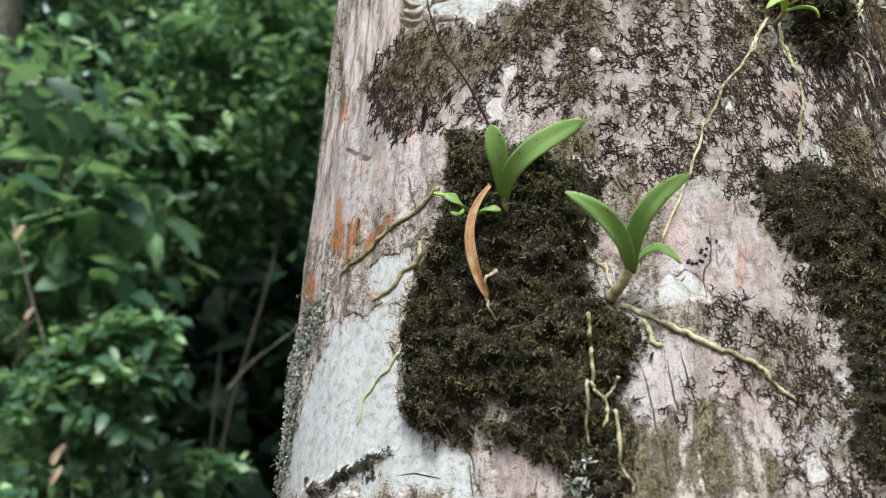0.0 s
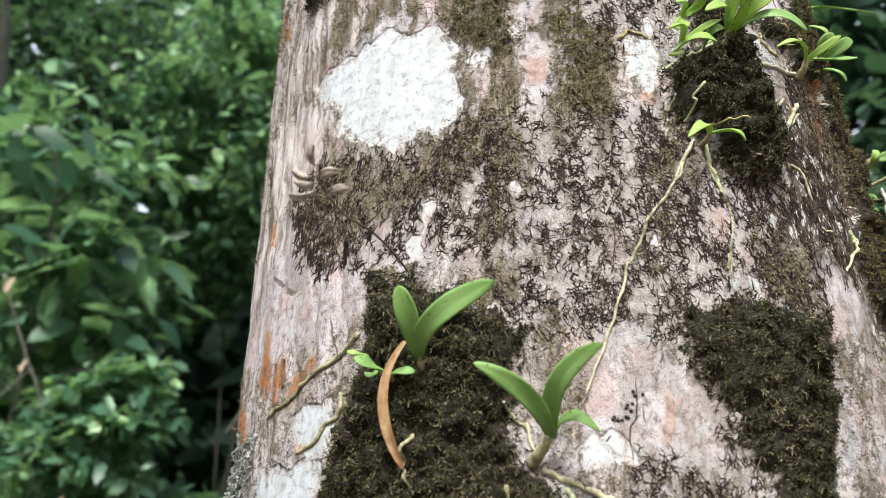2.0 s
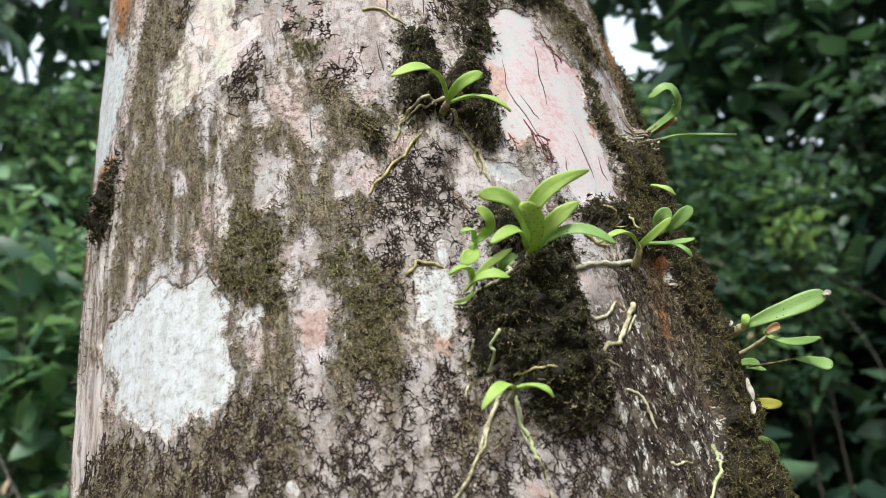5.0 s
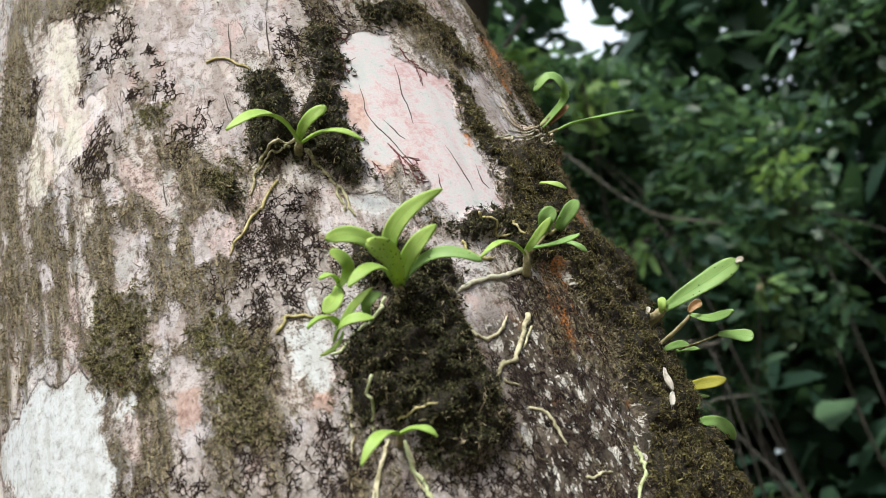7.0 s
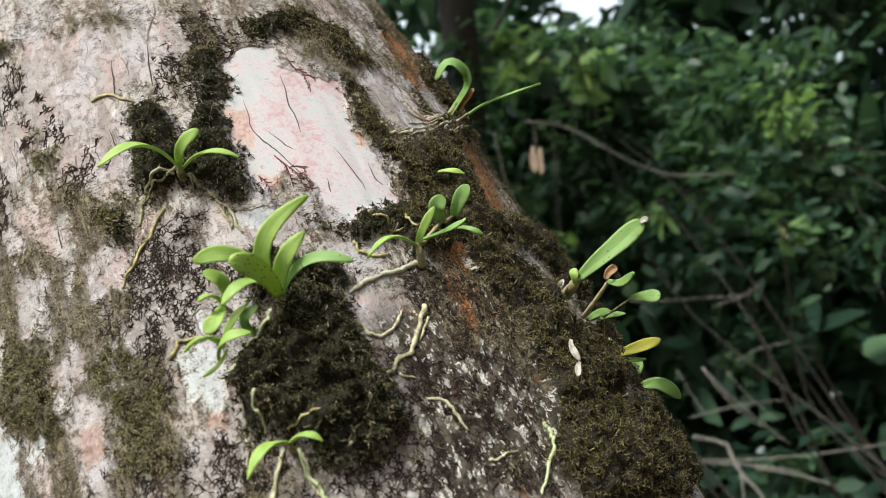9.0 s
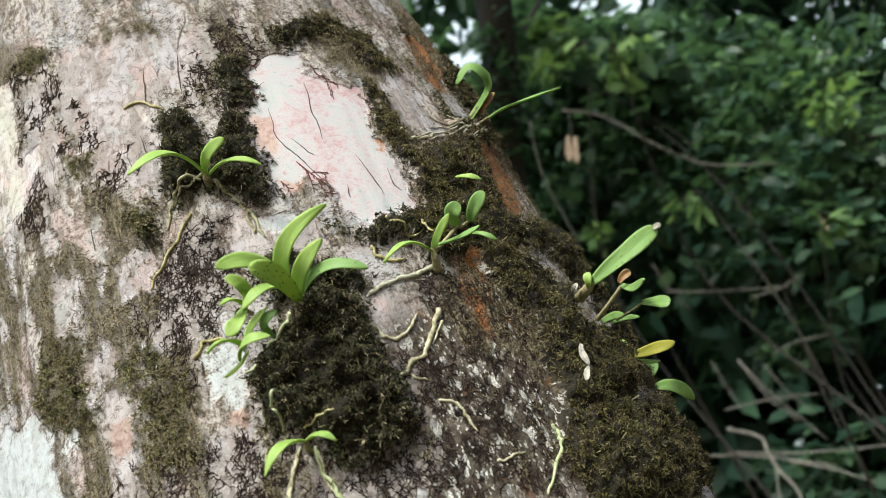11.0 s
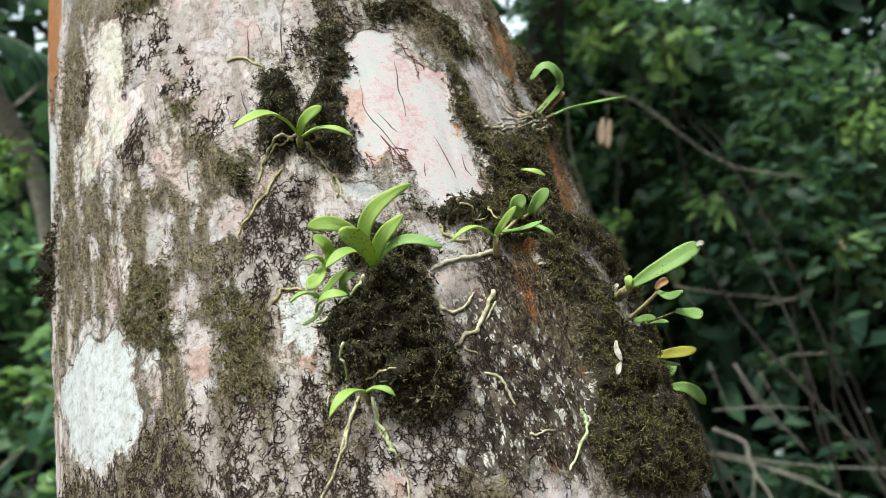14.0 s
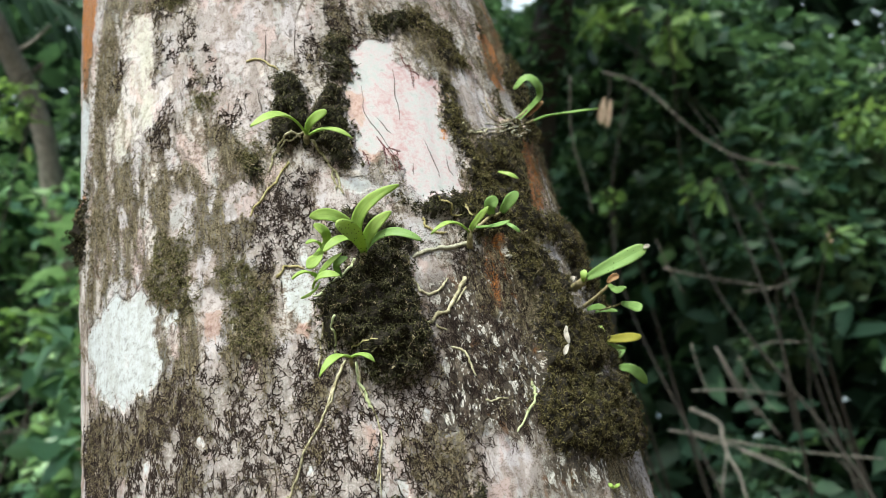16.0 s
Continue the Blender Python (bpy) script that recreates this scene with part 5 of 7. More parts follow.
def build_trunk():
    dense = np.radians(np.linspace(-112, 112, 490))
    cols = np.concatenate([dense, np.radians(np.linspace(112, 248, 36)[1:-1])])
    rows = np.concatenate([np.linspace(-0.05, 1.38, 46)[:-1], np.linspace(1.38, 2.14, 440), np.linspace(2.14, 6.0, 60)[1:]])
    A, Z = np.meshgrid(cols, rows)
    W = np.where(A > math.pi, A - 2 * math.pi, A)
    got, height = growth(W, Z)
    r = radius(Z) + height
    co = np.stack([CX + r * np.sin(A), CY - r * np.cos(A), Z], -1).reshape(-1, 3)
    n, m = len(cols), len(rows)
    i, j = np.meshgrid(np.arange(m - 1), np.arange(n), indexing="ij")
    k = (j + 1) % n
    quads = np.stack([i * n + j, i * n + k, (i + 1) * n + k, (i + 1) * n + j], -1).reshape(-1, 4)
    tree = new("lichened_tree")
    tree.location = (0, 0, 0)
    ob = raw_mesh("trunk", co, quads, BARK, tree)
    for name in LAYERS:
        a = ob.data.attributes.new(name, "FLOAT", "POINT")
        a.data.foreach_set("value", got[name].astype(np.float32).ravel())
    a = ob.data.attributes.new("unroll", "FLOAT_VECTOR", "POINT")
    a.data.foreach_set("vector", np.stack([W * GIRTH, Z, 0 * Z], -1).astype(np.float32).ravel())
    names = {"white": "white lichen crust", "pink": "pink and white lichen crust", "cream": "cream lichen crust", "salmon": "salmon lichen crust", "orange": "rusty orange algae streak"}
    for layer, poly, lift, amount in PATCHES:
        if layer not in names:
            continue
        lo, hi = poly.min(axis=0) - 0.012, poly.max(axis=0) + 0.012
        gx, gz = np.meshgrid(np.arange(lo[0], hi[0], 0.0012), np.arange(lo[1], hi[1], 0.0012))
        d = depth_in(*wander(gx, gz), poly)
        crust, high = growth(gx / GIRTH, gz)
        high = radius(gz) + high + np.clip(d * 0.12, -0.0003, 0.0002)
        full = d > -0.0008
        full = full[:-1, :-1] | full[1:, :-1] | full[:-1, 1:] | full[1:, 1:]
        if full.sum() < 4:
            continue
        n = gx.shape[1]
        i, j = np.nonzero(full)
        q = np.stack([i * n + j, i * n + j + 1, (i + 1) * n + j + 1, (i + 1) * n + j], -1)
        used, q = np.unique(q, return_inverse=True)
        pts = np.stack([CX + high * np.sin(gx / GIRTH), CY - high * np.cos(gx / GIRTH), gz], -1).reshape(-1, 3)[used]
        piece = raw_mesh("lichen_patch" if layer != "orange" else "algae_streak", pts, q.reshape(-1, 4), BARK, tree)
        piece["label"] = names[layer]
        for name in LAYERS:
            a = piece.data.attributes.new(name, "FLOAT", "POINT")
            a.data.foreach_set("value", crust[name].ravel()[used].astype(np.float32))
        a = piece.data.attributes.new("unroll", "FLOAT_VECTOR", "POINT")
        a.data.foreach_set("vector", np.stack([gx, gz, 0 * gx], -1).reshape(-1, 3)[used].astype(np.float32).ravel())
    # the limbs and crown high overhead
    rng = np.random.default_rng(91)
    leader = smooth_line([(CX, CY, 5.9), (CX + 0.05, CY + 0.04, 6.8), (CX - 0.1, CY + 0.1, 8.2), (CX + 0.05, CY, 9.6)], 6)
    link_mesh("limb", *tube(leader, 0.185 * np.linspace(1, 0.25, len(leader)), 14), WOOD, tree)
    leaves = []
    for c in range(9):
        a, z = c * 2.4, 6.3 + 0.33 * c
        s = np.array((CX, CY, z))
        e = s + np.array((1.7 * math.cos(a), 1.7 * math.sin(a), 1.1)) * (0.75 + 0.35 * rng.random())
        bough = smooth_line([s, 0.5 * (s + e) + np.array((0, 0, 0.2)), e], 6)
        link_mesh("limb", *tube(bough, 0.07 * np.linspace(1, 0.2, len(bough)), 8), WOOD, tree)
        u = rng.random((260, 1))
        leaves.append(s + (e - s) * (0.35 + 0.75 * u) + rng.standard_normal((260, 3)) * (0.32, 0.32, 0.22))
    lc, lq, lt = leaf_sheet(rng, np.concatenate(leaves), 0.16)
    leaf_mesh("crown", lc, lq, lt, FOLIAGE, tree)
    return tagged(tree, "tree with pale bark crusted in white and pink lichen", "tree")


def sprigs(name, label, mat, corner, across, up, per_mm2, length, wide, layer, droop, seed, least=0.03, stand=0.6, stray=0.2, blades=7):
    """A mat of tiny curled moss rosettes over one stretch of bark."""
    rng = np.random.default_rng(seed)
    a0, z0 = corner
    area = math.radians(across) * GIRTH * up * 1e6
    n = int(area * per_mm2 / blades)
    ang = np.radians(a0 + across * rng.random(n))
    z = z0 + up * rng.random(n)
    got, h = growth(ang, z)
    keep = (got[layer] + stray * rng.standard_normal(n) > least) & (got[layer] > min(0.15, least - 0.3))
    ang, z, h = ang[keep], z[keep], h[keep]
    n = len(ang)
    r = radius(z) + h - 0.0009 + length * (0.35 * rng.random(n) ** 2 + 3.3 * np.clip(grain(ang * GIRTH * 330, z * 330, 71, 2) + 0.1, -0.06, 0.6))
    base = np.stack([CX + r * np.sin(ang), CY - r * np.cos(ang), z], -1)
    out = np.stack([np.sin(ang), -np.cos(ang), 0 * ang], -1)
    side = np.stack([np.cos(ang), np.sin(ang), 0 * ang], -1)
    upv = np.array([0, 0, 1.0])
    out = out + 0.3 * rng.standard_normal((n, 3)) - 0.35 * droop * upv
    out /= np.linalg.norm(out, axis=1)[:, None]
    size = length * (0.55 + 0.9 * rng.random(n))
    tuft = rng.random(n)
    base, out, side, size, tuft = (np.repeat(v, blades, 0) for v in (base, out, side, size, tuft))
    n = len(base)
    turn = np.tile(np.arange(blades) * 2 * math.pi / blades, n // blades) + rng.random(n) * 0.9
    flat = np.cos(turn)[:, None] * side + np.sin(turn)[:, None] * upv
    L = (size * (0.6 + 0.8 * rng.random(n)))[:, None]
    curl = rng.standard_normal((3, n, 3)) * 0.32
    p1 = base + L * (stand * 0.62 * out + 0.16 * flat)
    p2 = p1 + L * (stand * 0.36 * out + 0.38 * flat + curl[0] - 0.12 * droop * upv)
    p3 = p2 + L * (-stand * 0.30 * out + 0.36 * flat + curl[1] - 0.2 * droop * upv)
    p4 = p3 + L * (-stand * 0.42 * out - 0.12 * flat + curl[2] - 0.1 * droop * upv)
    wv = np.cross(flat, out)
    wv /= np.linalg.norm(wv, axis=1)[:, None] + 1e-9
    wv = wv * (wide * (0.6 + 0.8 * rng.random(n)))[:, None]
    spine = ((base, 0.8), (0.25 * p1 + 0.75 * p2, 1.0), (0.4 * p3 + 0.6 * p4, 0.7))
    k = 2 * len(spine)
    co = np.stack([q + wv * w * s for q, w in spine for s in (-1, 1)], 1).reshape(-1, 3)
    b = (np.arange(n) * k)[:, None]
    quads = np.concatenate([b + [i, i + 1, i + 3, i + 2] for i in range(0, k - 2, 2)])
    ob = raw_mesh(name, co, quads, mat)
    a = ob.data.attributes.new("tuft", "FLOAT", "POINT")
    a.data.foreach_set("value", np.repeat(tuft, k).astype(np.float32))
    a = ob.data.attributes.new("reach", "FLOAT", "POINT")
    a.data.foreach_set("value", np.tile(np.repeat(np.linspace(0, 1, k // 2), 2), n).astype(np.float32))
    return tagged(ob, label, "moss", kind="stuff")


def threads(name, label, mat, starts, a0, a1, z0, z1, seed):
    """Dark branching liverwort threads that creep over the bark where it grows: ridged ribbons, in three orders of branching."""
    rng = np.random.default_rng(seed)
    step = 0.00058
    x = np.radians(rng.uniform(a0, a1, starts)) * GIRTH
    z = rng.uniform(z0, z1, starts)
    want = growth(x / GIRTH, z)[0]
    ok = (want["dark"] * np.clip(0.85 + 2.1 * grain(x * 140, z * 55, 51, 3), 0, 1.6) > rng.random(starts)) & (want["moss"] < 0.05)
    x, z = x[ok], z[ok]
    head = rng.uniform(0, 2 * math.pi, len(x))
    strips = []
    for order, steps in enumerate((10, 7, 5)):
        X, Z, H = [x], [z], head.copy()
        for i in range(steps):
            H = H + 0.45 * rng.standard_normal(len(x)) + 0.14 * np.sin(2 * H)
            X.append(X[-1] + step * np.cos(H))
            Z.append(Z[-1] + step * np.sin(H))
        X, Z = np.stack(X, 1), np.stack(Z, 1)
        ends = [growth(X[:, q] / GIRTH, Z[:, q])[0] for q in (steps, steps // 2)]
        bare = np.min([np.maximum.reduce([w["white"], w["pink"], w["cream"], w["moss"] - 0.1]) < 0.08 for w in ends], axis=0)
        X, Z, x, z = X[bare], Z[bare], x[bare], z[bare]
        strips.append((X, Z, (0.00034, 0.00029, 0.00025)[order]))
        if order < 2:
            kids = 3 if order == 0 else 2
            pick = rng.integers(2, steps, (len(x), kids))
            rows = np.arange(len(x))[:, None]
            dx, dz = X[rows, pick] - X[rows, pick - 1], Z[rows, pick] - Z[rows, pick - 1]
            x, z = X[rows, pick].ravel(), Z[rows, pick].ravel()
            head = (np.arctan2(dz, dx) + rng.choice([-1, 1], pick.shape) * rng.uniform(0.6, 1.1, pick.shape)).ravel()
    cos, faces, base = [], [], 0
    for X, Z, w in strips:
        n, m = X.shape
        dx, dz = np.gradient(X, axis=1), np.gradient(Z, axis=1)
        ln = np.hypot(dx, dz) + 1e-9
        taper = w * (1 - 0.55 * np.linspace(0, 1, m))[None, :] * (0.7 + 0.6 * rng.random((n, m)))
        ox, oz = -dz / ln * taper, dx / ln * taper
        ground_h = radius(Z) + growth(X / GIRTH, Z)[1]
        lane = []
        for s, up in ((-1, -0.0001), (0, 0.00045), (1, -0.0001)):
            A, zz, r = (X + s * ox) / GIRTH, Z + s * oz, ground_h + up
            lane.append(np.stack([CX + r * np.sin(A), CY - r * np.cos(A), zz], -1))
        cos.append(np.stack(lane, 2).reshape(-1, 3))
        i, j = np.meshgrid(np.arange(n), np.arange(m - 1), indexing="ij")
        b = base + (i * m + j) * 3
        for s in (0, 1):
            faces.append(np.stack([b + s, b + s + 1, b + s + 4, b + s + 3], -1).reshape(-1, 4))
        base += n * m * 3
    ob = raw_mesh(name, np.concatenate(cos), np.concatenate(faces), mat)
    return tagged(ob, label, "liverwort", kind="stuff")


# ---- orchids ----
PARENT_AT = {}


def plant(label, base, name="orchid", category="orchid", group="orchids on the trunk"):
    p = new(name)
    p.location = base
    p.empty_display_size = 0.01
    PARENT_AT[p.name] = np.array(base)
    return tagged(p, label, category, group)


def leaf(p, root_at, middle, tip, width, face, kind, blunt=6.0):
    """A fleshy strap leaf: keeled, rounded at the tip, thick at the midrib."""
    o = PARENT_AT[p.name]
    b, e = np.array(root_at) - o, np.array(tip) - o
    rows, cols = 18, 9
    s = 1 - (1 - np.linspace(0, 1, rows)) ** 1.35
    if isinstance(middle, list):   # a leaf with several bends
        path = smooth_line([root_at, *middle, tip], 8) - o
        way = np.concatenate([[0], np.cumsum(np.linalg.norm(np.diff(path, axis=0), axis=1))])
        mid = np.stack([np.interp(s * way[-1], way, path[:, i]) for i in range(3)], -1)
    else:
        ctrl = 2 * (np.array(middle) - o) - 0.5 * (b + e)
        mid = np.outer((1 - s) ** 2, b) + np.outer(2 * s * (1 - s), ctrl) + np.outer(s * s, e)
    tan = np.gradient(mid, axis=0)
    tan /= np.linalg.norm(tan, axis=1)[:, None]
    n = np.array(face)
    top, low, uv = [], [], []
    seed = random.random() * 50
    for i in range(rows):
        w = np.cross(tan[i], n)
        w /= np.linalg.norm(w)
        u = np.cross(w, tan[i])
        bulge = min(1.0, 1.12 * (s[i] + 0.10) ** 0.5) * math.sqrt(max(0.0, 1 - s[i] ** blunt))
        half = 0.5 * width * max(0.08, bulge)
        keel = 0.42 * (1 - 0.6 * s[i])
        if kind in ("dry", "dead", "husk"):
            keel = 0.75
        for j in range(cols):
            a = 2 * j / (cols - 1) - 1
            wave = 0.05 * width * math.sin(9 * s[i] + seed + 2 * a) * abs(a)
            q = mid[i] + w * a * half + u * (keel * half * abs(a) ** 1.5 + wave)
            thick = 0.00055 * (1.15 - a * a) + 0.00008
            top.append(q + u * thick)
            low.append(q - u * thick)
            uv.append((a * half + seed, s[i] * np.linalg.norm(e - b), 0))
    verts = top + low
    N = rows * cols
    faces = []
    for i in range(rows - 1):
        for j in range(cols - 1):
            k = i * cols + j
            faces.append((k, k + 1, k + cols + 1, k + cols))
            faces.append((N + k, N + k + cols, N + k + cols + 1, N + k + 1))
        for j in (0, cols - 1):
            k = i * cols + j
            f = (k, k + cols, N + k + cols, N + k)
            faces.append(f if j == 0 else f[::-1])
    for i in (0, rows - 1):
        for j in range(cols - 1):
            k = i * cols + j
            f = (k, N + k, N + k + 1, k + 1)
            faces.append(f if i == 0 else f[::-1])
    label = {"dry": "withered rust-brown hanging leaf", "spot": "lime leaf dotted with black spots", "amber": "yellowing leaf", "husk": "pale papery husk"}.get(kind, "")
    ob = link_mesh({"dead": "blade", "dry": "dry_leaf", "husk": "husk"}.get(kind, "leaf"), verts, faces, LEAF[kind], p, label)
    at = ob.data.attributes.new("along", "FLOAT_VECTOR", "POINT")
    at.data.foreach_set("vector", np.array(uv + uv, np.float32).ravel())
    at = ob.data.attributes.new("rib", "FLOAT", "POINT")
    at.data.foreach_set("value", np.tile(np.linspace(-1, 1, cols), 2 * rows).astype(np.float32))
    return ob


def stem(p, a, b, r):
    o = PARENT_AT[p.name]
    a, b = np.array(a) - o, np.array(b) - o
    line = smooth_line([a, 0.5 * (a + b) + np.array((0, -0.002, -0.001)), b], 5)
    rad = [r * (0.8 + 0.35 * (i / len(line)) + 0.10 * math.sin(i * 2.1)) for i in range(len(line))]
    return link_mesh("stem", *tube(line, rad, 10), STEM, p)


def root(p, kind, r, *way):
    """An aerial root that clings to the bark: crooked, knuckled, tapering to its tip."""
    o = PARENT_AT[p.name]
    line = smooth_line([(math.radians(a) * GIRTH, z) for a, z in way], 9)
    k = np.arange(len(line))
    seed = random.random() * 90
    line = line + np.stack([grain(k * 0.23 + seed, k * 0 + 2, 4, 4), grain(k * 0.23 + seed, k * 0 + 9, 6, 4)], -1) * r * 2.1
    sunk = growth(line[:, 0] / GIRTH, line[:, 1])[0]
    pts = on_bark(line[:, 0] / GIRTH, line[:, 1], r * 0.55 + 0.0022 * np.clip(8 * np.maximum(sunk["moss"], sunk["olive"]), 0, 1)) - o
    f = k / max(1, len(line) - 1)
    rad = (0.92 if r > 0.00125 else 0.74) * r * (1.08 - 0.25 * f + 0.42 * grain(k * 0.8 + seed, k * 0 + 5, 7, 3)) * np.where(f > 0.9, 0.55 + 4.5 * (1 - f), 1)
    return link_mesh("root", *tube(pts, rad, 9), ROOT[kind], p)


def crack(*way):
    """A dark hair crack in the bark or its crust."""
    line = smooth_line([(math.radians(a) * GIRTH, z) for a, z in way], 6)
    k = np.arange(len(line))
    line = line + np.stack([grain(k * 0.4 + line[0, 0] * 90, k * 0 + 2, 4, 3), grain(k * 0.4, k * 0 + line[0, 1] * 90, 6, 3)], -1) * 0.0008
    pts = on_bark(line[:, 0] / GIRTH, line[:, 1], 0.0002)
    rad = 0.00036 * (0.35 + 0.65 * np.sin(np.pi * np.clip(k / len(k), 0.05, 0.95))) * (1 + 0.5 * grain(k * 0.9, k * 0 + 3, 9, 2))
    return link_mesh("crack", *tube(pts, rad, 5), CRACK, trunk)


# ---- woodland behind ----
def leaf_sheet(rng, centres, size, droop=0.3):
    """Many folded leaves, one at each centre: corner points and faces."""
    n = len(centres)
    d = rng.standard_normal((n, 3))
    d[:, 2] = d[:, 2] * 0.45 - droop
    d /= np.linalg.norm(d, axis=1)[:, None]
    up = rng.standard_normal((n, 3)) * 0.45 + np.array([0, -0.35, 0.9])
    w = np.cross(d, up)
    w /= np.linalg.norm(w, axis=1)[:, None] + 1e-9
    u = np.cross(w, d)
    L = (size * (0.6 + 0.8 * rng.random(n)))[:, None]
    W = L * (0.17 + 0.10 * rng.random(n))[:, None]
    c = np.asarray(centres)
    pts = [c, c + 0.3 * L * d + W * w + 0.25 * W * u, c + 0.3 * L * d, c + 0.3 * L * d - W * w + 0.25 * W * u,
           c + 0.7 * L * d + 0.85 * W * w - 0.05 * L * u, c + 0.7 * L * d - 0.07 * L * u, c + 0.7 * L * d - 0.85 * W * w - 0.05 * L * u, c + L * d - 0.16 * L * u]
    co = np.stack(pts, 1).reshape(-1, 3)
    b = (np.arange(n) * 8)[:, None]
    quads = np.concatenate([b + [0, 2, 1, 1], b + [0, 3, 2, 2], b + [1, 2, 5, 4], b + [2, 3, 6, 5], b + [4, 5, 7, 7], b + [5, 6, 7, 7]])
    tri = quads[:, 2] == quads[:, 3]
    return co, quads[~tri], quads[tri][:, :3]


def leaf_mesh(name, co, quads, tris, mat, parent=None):
    me = bpy.data.meshes.new(name)
    me.vertices.add(len(co))
    me.vertices.foreach_set("co", co.astype(np.float32).ravel())
    loops = np.concatenate([quads.ravel(), tris.ravel()]).astype(np.int32)
    me.loops.add(len(loops))
    me.loops.foreach_set("vertex_index", loops)
    nq, nt = len(quads), len(tris)
    me.polygons.add(nq + nt)
    me.polygons.foreach_set("loop_start", np.concatenate([np.arange(nq) * 4, nq * 4 + np.arange(nt) * 3]).astype(np.int32))
    me.polygons.foreach_set("loop_total", np.concatenate([np.full(nq, 4), np.full(nt, 3)]).astype(np.int32))
    me.update(calc_edges=True)
    me.materials.append(mat)
    ob = new(name, me)
    if parent is not None:
        ob.parent = parent
    return ob


# canopy gaps that show sky, cut along the camera's sight lines: direction and width
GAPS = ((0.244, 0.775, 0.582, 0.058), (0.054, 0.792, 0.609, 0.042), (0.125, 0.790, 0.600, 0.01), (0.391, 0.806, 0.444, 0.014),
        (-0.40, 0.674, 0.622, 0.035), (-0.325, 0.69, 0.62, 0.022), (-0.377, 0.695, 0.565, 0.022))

# extra small gaps at random, added for bright specks of sky
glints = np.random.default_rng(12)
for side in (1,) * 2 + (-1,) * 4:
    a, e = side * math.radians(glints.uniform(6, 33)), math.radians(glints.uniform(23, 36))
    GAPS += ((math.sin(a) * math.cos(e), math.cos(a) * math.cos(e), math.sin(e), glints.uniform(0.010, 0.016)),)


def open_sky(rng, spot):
    # sight lines start from a point on the camera's path
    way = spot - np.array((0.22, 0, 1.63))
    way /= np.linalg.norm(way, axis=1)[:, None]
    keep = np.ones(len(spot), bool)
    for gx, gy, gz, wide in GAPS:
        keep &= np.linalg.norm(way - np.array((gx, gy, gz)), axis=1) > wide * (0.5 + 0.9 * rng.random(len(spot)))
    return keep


def small_tree(label, x, y, crown_z, spread, leaves, size, mat, seed, thick=0.06, clumps=26):
    """A tapered trunk with limbs, and a loose crown of leaf sprays."""
    rng = np.random.default_rng(seed)
    t = new("tree")
    t.location = (x, y, 0)
    top = crown_z + 0.5 * spread
    line = smooth_line([(0, 0, 0), (0.1 * rng.standard_normal(), 0.1 * rng.standard_normal(), top * 0.35), (0.25 * rng.standard_normal(), 0.2 * rng.standard_normal(), top * 0.7), (0.3 * rng.standard_normal(), 0.3 * rng.standard_normal(), top)], 6)
    link_mesh("trunk", *tube(line, [thick * (1 - 0.8 * i / len(line)) for i in range(len(line))], 8), DARKWOOD, t)
    centres = []
    for c in range(clumps):
        v = rng.standard_normal(3)
        v /= np.linalg.norm(v)
        at = np.array([0, 0, crown_z]) + v * spread * (0.35 + 0.65 * rng.random()) * np.array([1, 0.7, 1.0])
        s = line[min(len(line) - 1, int(len(line) * min(0.95, max(0.3, (at[2] - 0.4 * spread) / top))))]
        bend = 0.5 * (s + at) + np.array([0, 0, 0.12 * spread])
        if c < 14:
            limb = smooth_line([s, bend, at], 5)
            link_mesh("limb", *tube(limb, [0.32 * thick * (1 - 0.75 * i / len(limb)) for i in range(len(limb))], 6), DARKWOOD, t)
        k = leaves // clumps
        u = rng.random(k)[:, None]
        spine = (1 - u) * bend + u * at
        centres.append(spine + rng.standard_normal((k, 3)) * spread * np.array([0.12, 0.11, 0.07]))
    centres = np.concatenate(centres)
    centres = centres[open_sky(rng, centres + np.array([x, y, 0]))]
    co, q, tr = leaf_sheet(rng, centres, size)
    leaf_mesh("crown", co, q, tr, mat, t)
    return tagged(t, label, "tree", "understorey trees")


trunk = build_trunk()
crack((28.10, 1.9320), (27.80, 1.9200), (27.40, 1.9100), (28.10, 1.9020), (28.90, 1.8950), (29.80, 1.8880), (31.00, 1.8750), (32.00, 1.8680), (32.00, 1.8610))
crack((35.60, 1.9480), (35.40, 1.9380), (34.70, 1.9240), (34.70, 1.9130), (34.30, 1.9010))
crack((40.10, 1.9450), (39.30, 1.9310))
crack((38.20, 1.8860), (38.80, 1.8750), (39.50, 1.8620), (39.60, 1.8540))
crack((42.30, 1.8730), (42.10, 1.8620), (42.70, 1.8560))
crack((7.50, 1.9420), (7.70, 1.9310), (7.90, 1.9200))
crack((17.40, 1.9950), (16.50, 1.9750), (16.00, 1.9610))
crack((11.10, 1.9920), (10.40, 1.9740), (10.00, 1.9620))
crack((34.60, 1.8650), (34.20, 1.8560))
crack((2.70, 1.6070), (2.50, 1.5980), (2.20, 1.5890), (1.40, 1.5840), (1.10, 1.5770), (1.30, 1.5700))
crack((-0.90, 1.5810), (-1.60, 1.5780))
crack((-7.50, 1.5410), (-6.50, 1.5250), (-5.90, 1.5080), (-5.20, 1.4940), (-5.10, 1.4850))
crack((-2.50, 1.5460), (-1.90, 1.5330), (-1.40, 1.5210))
crack((-4.20, 1.5410), (-3.80, 1.5280), (-3.40, 1.5180))
crack((-9.70, 1.5260), (-9.30, 1.5160))
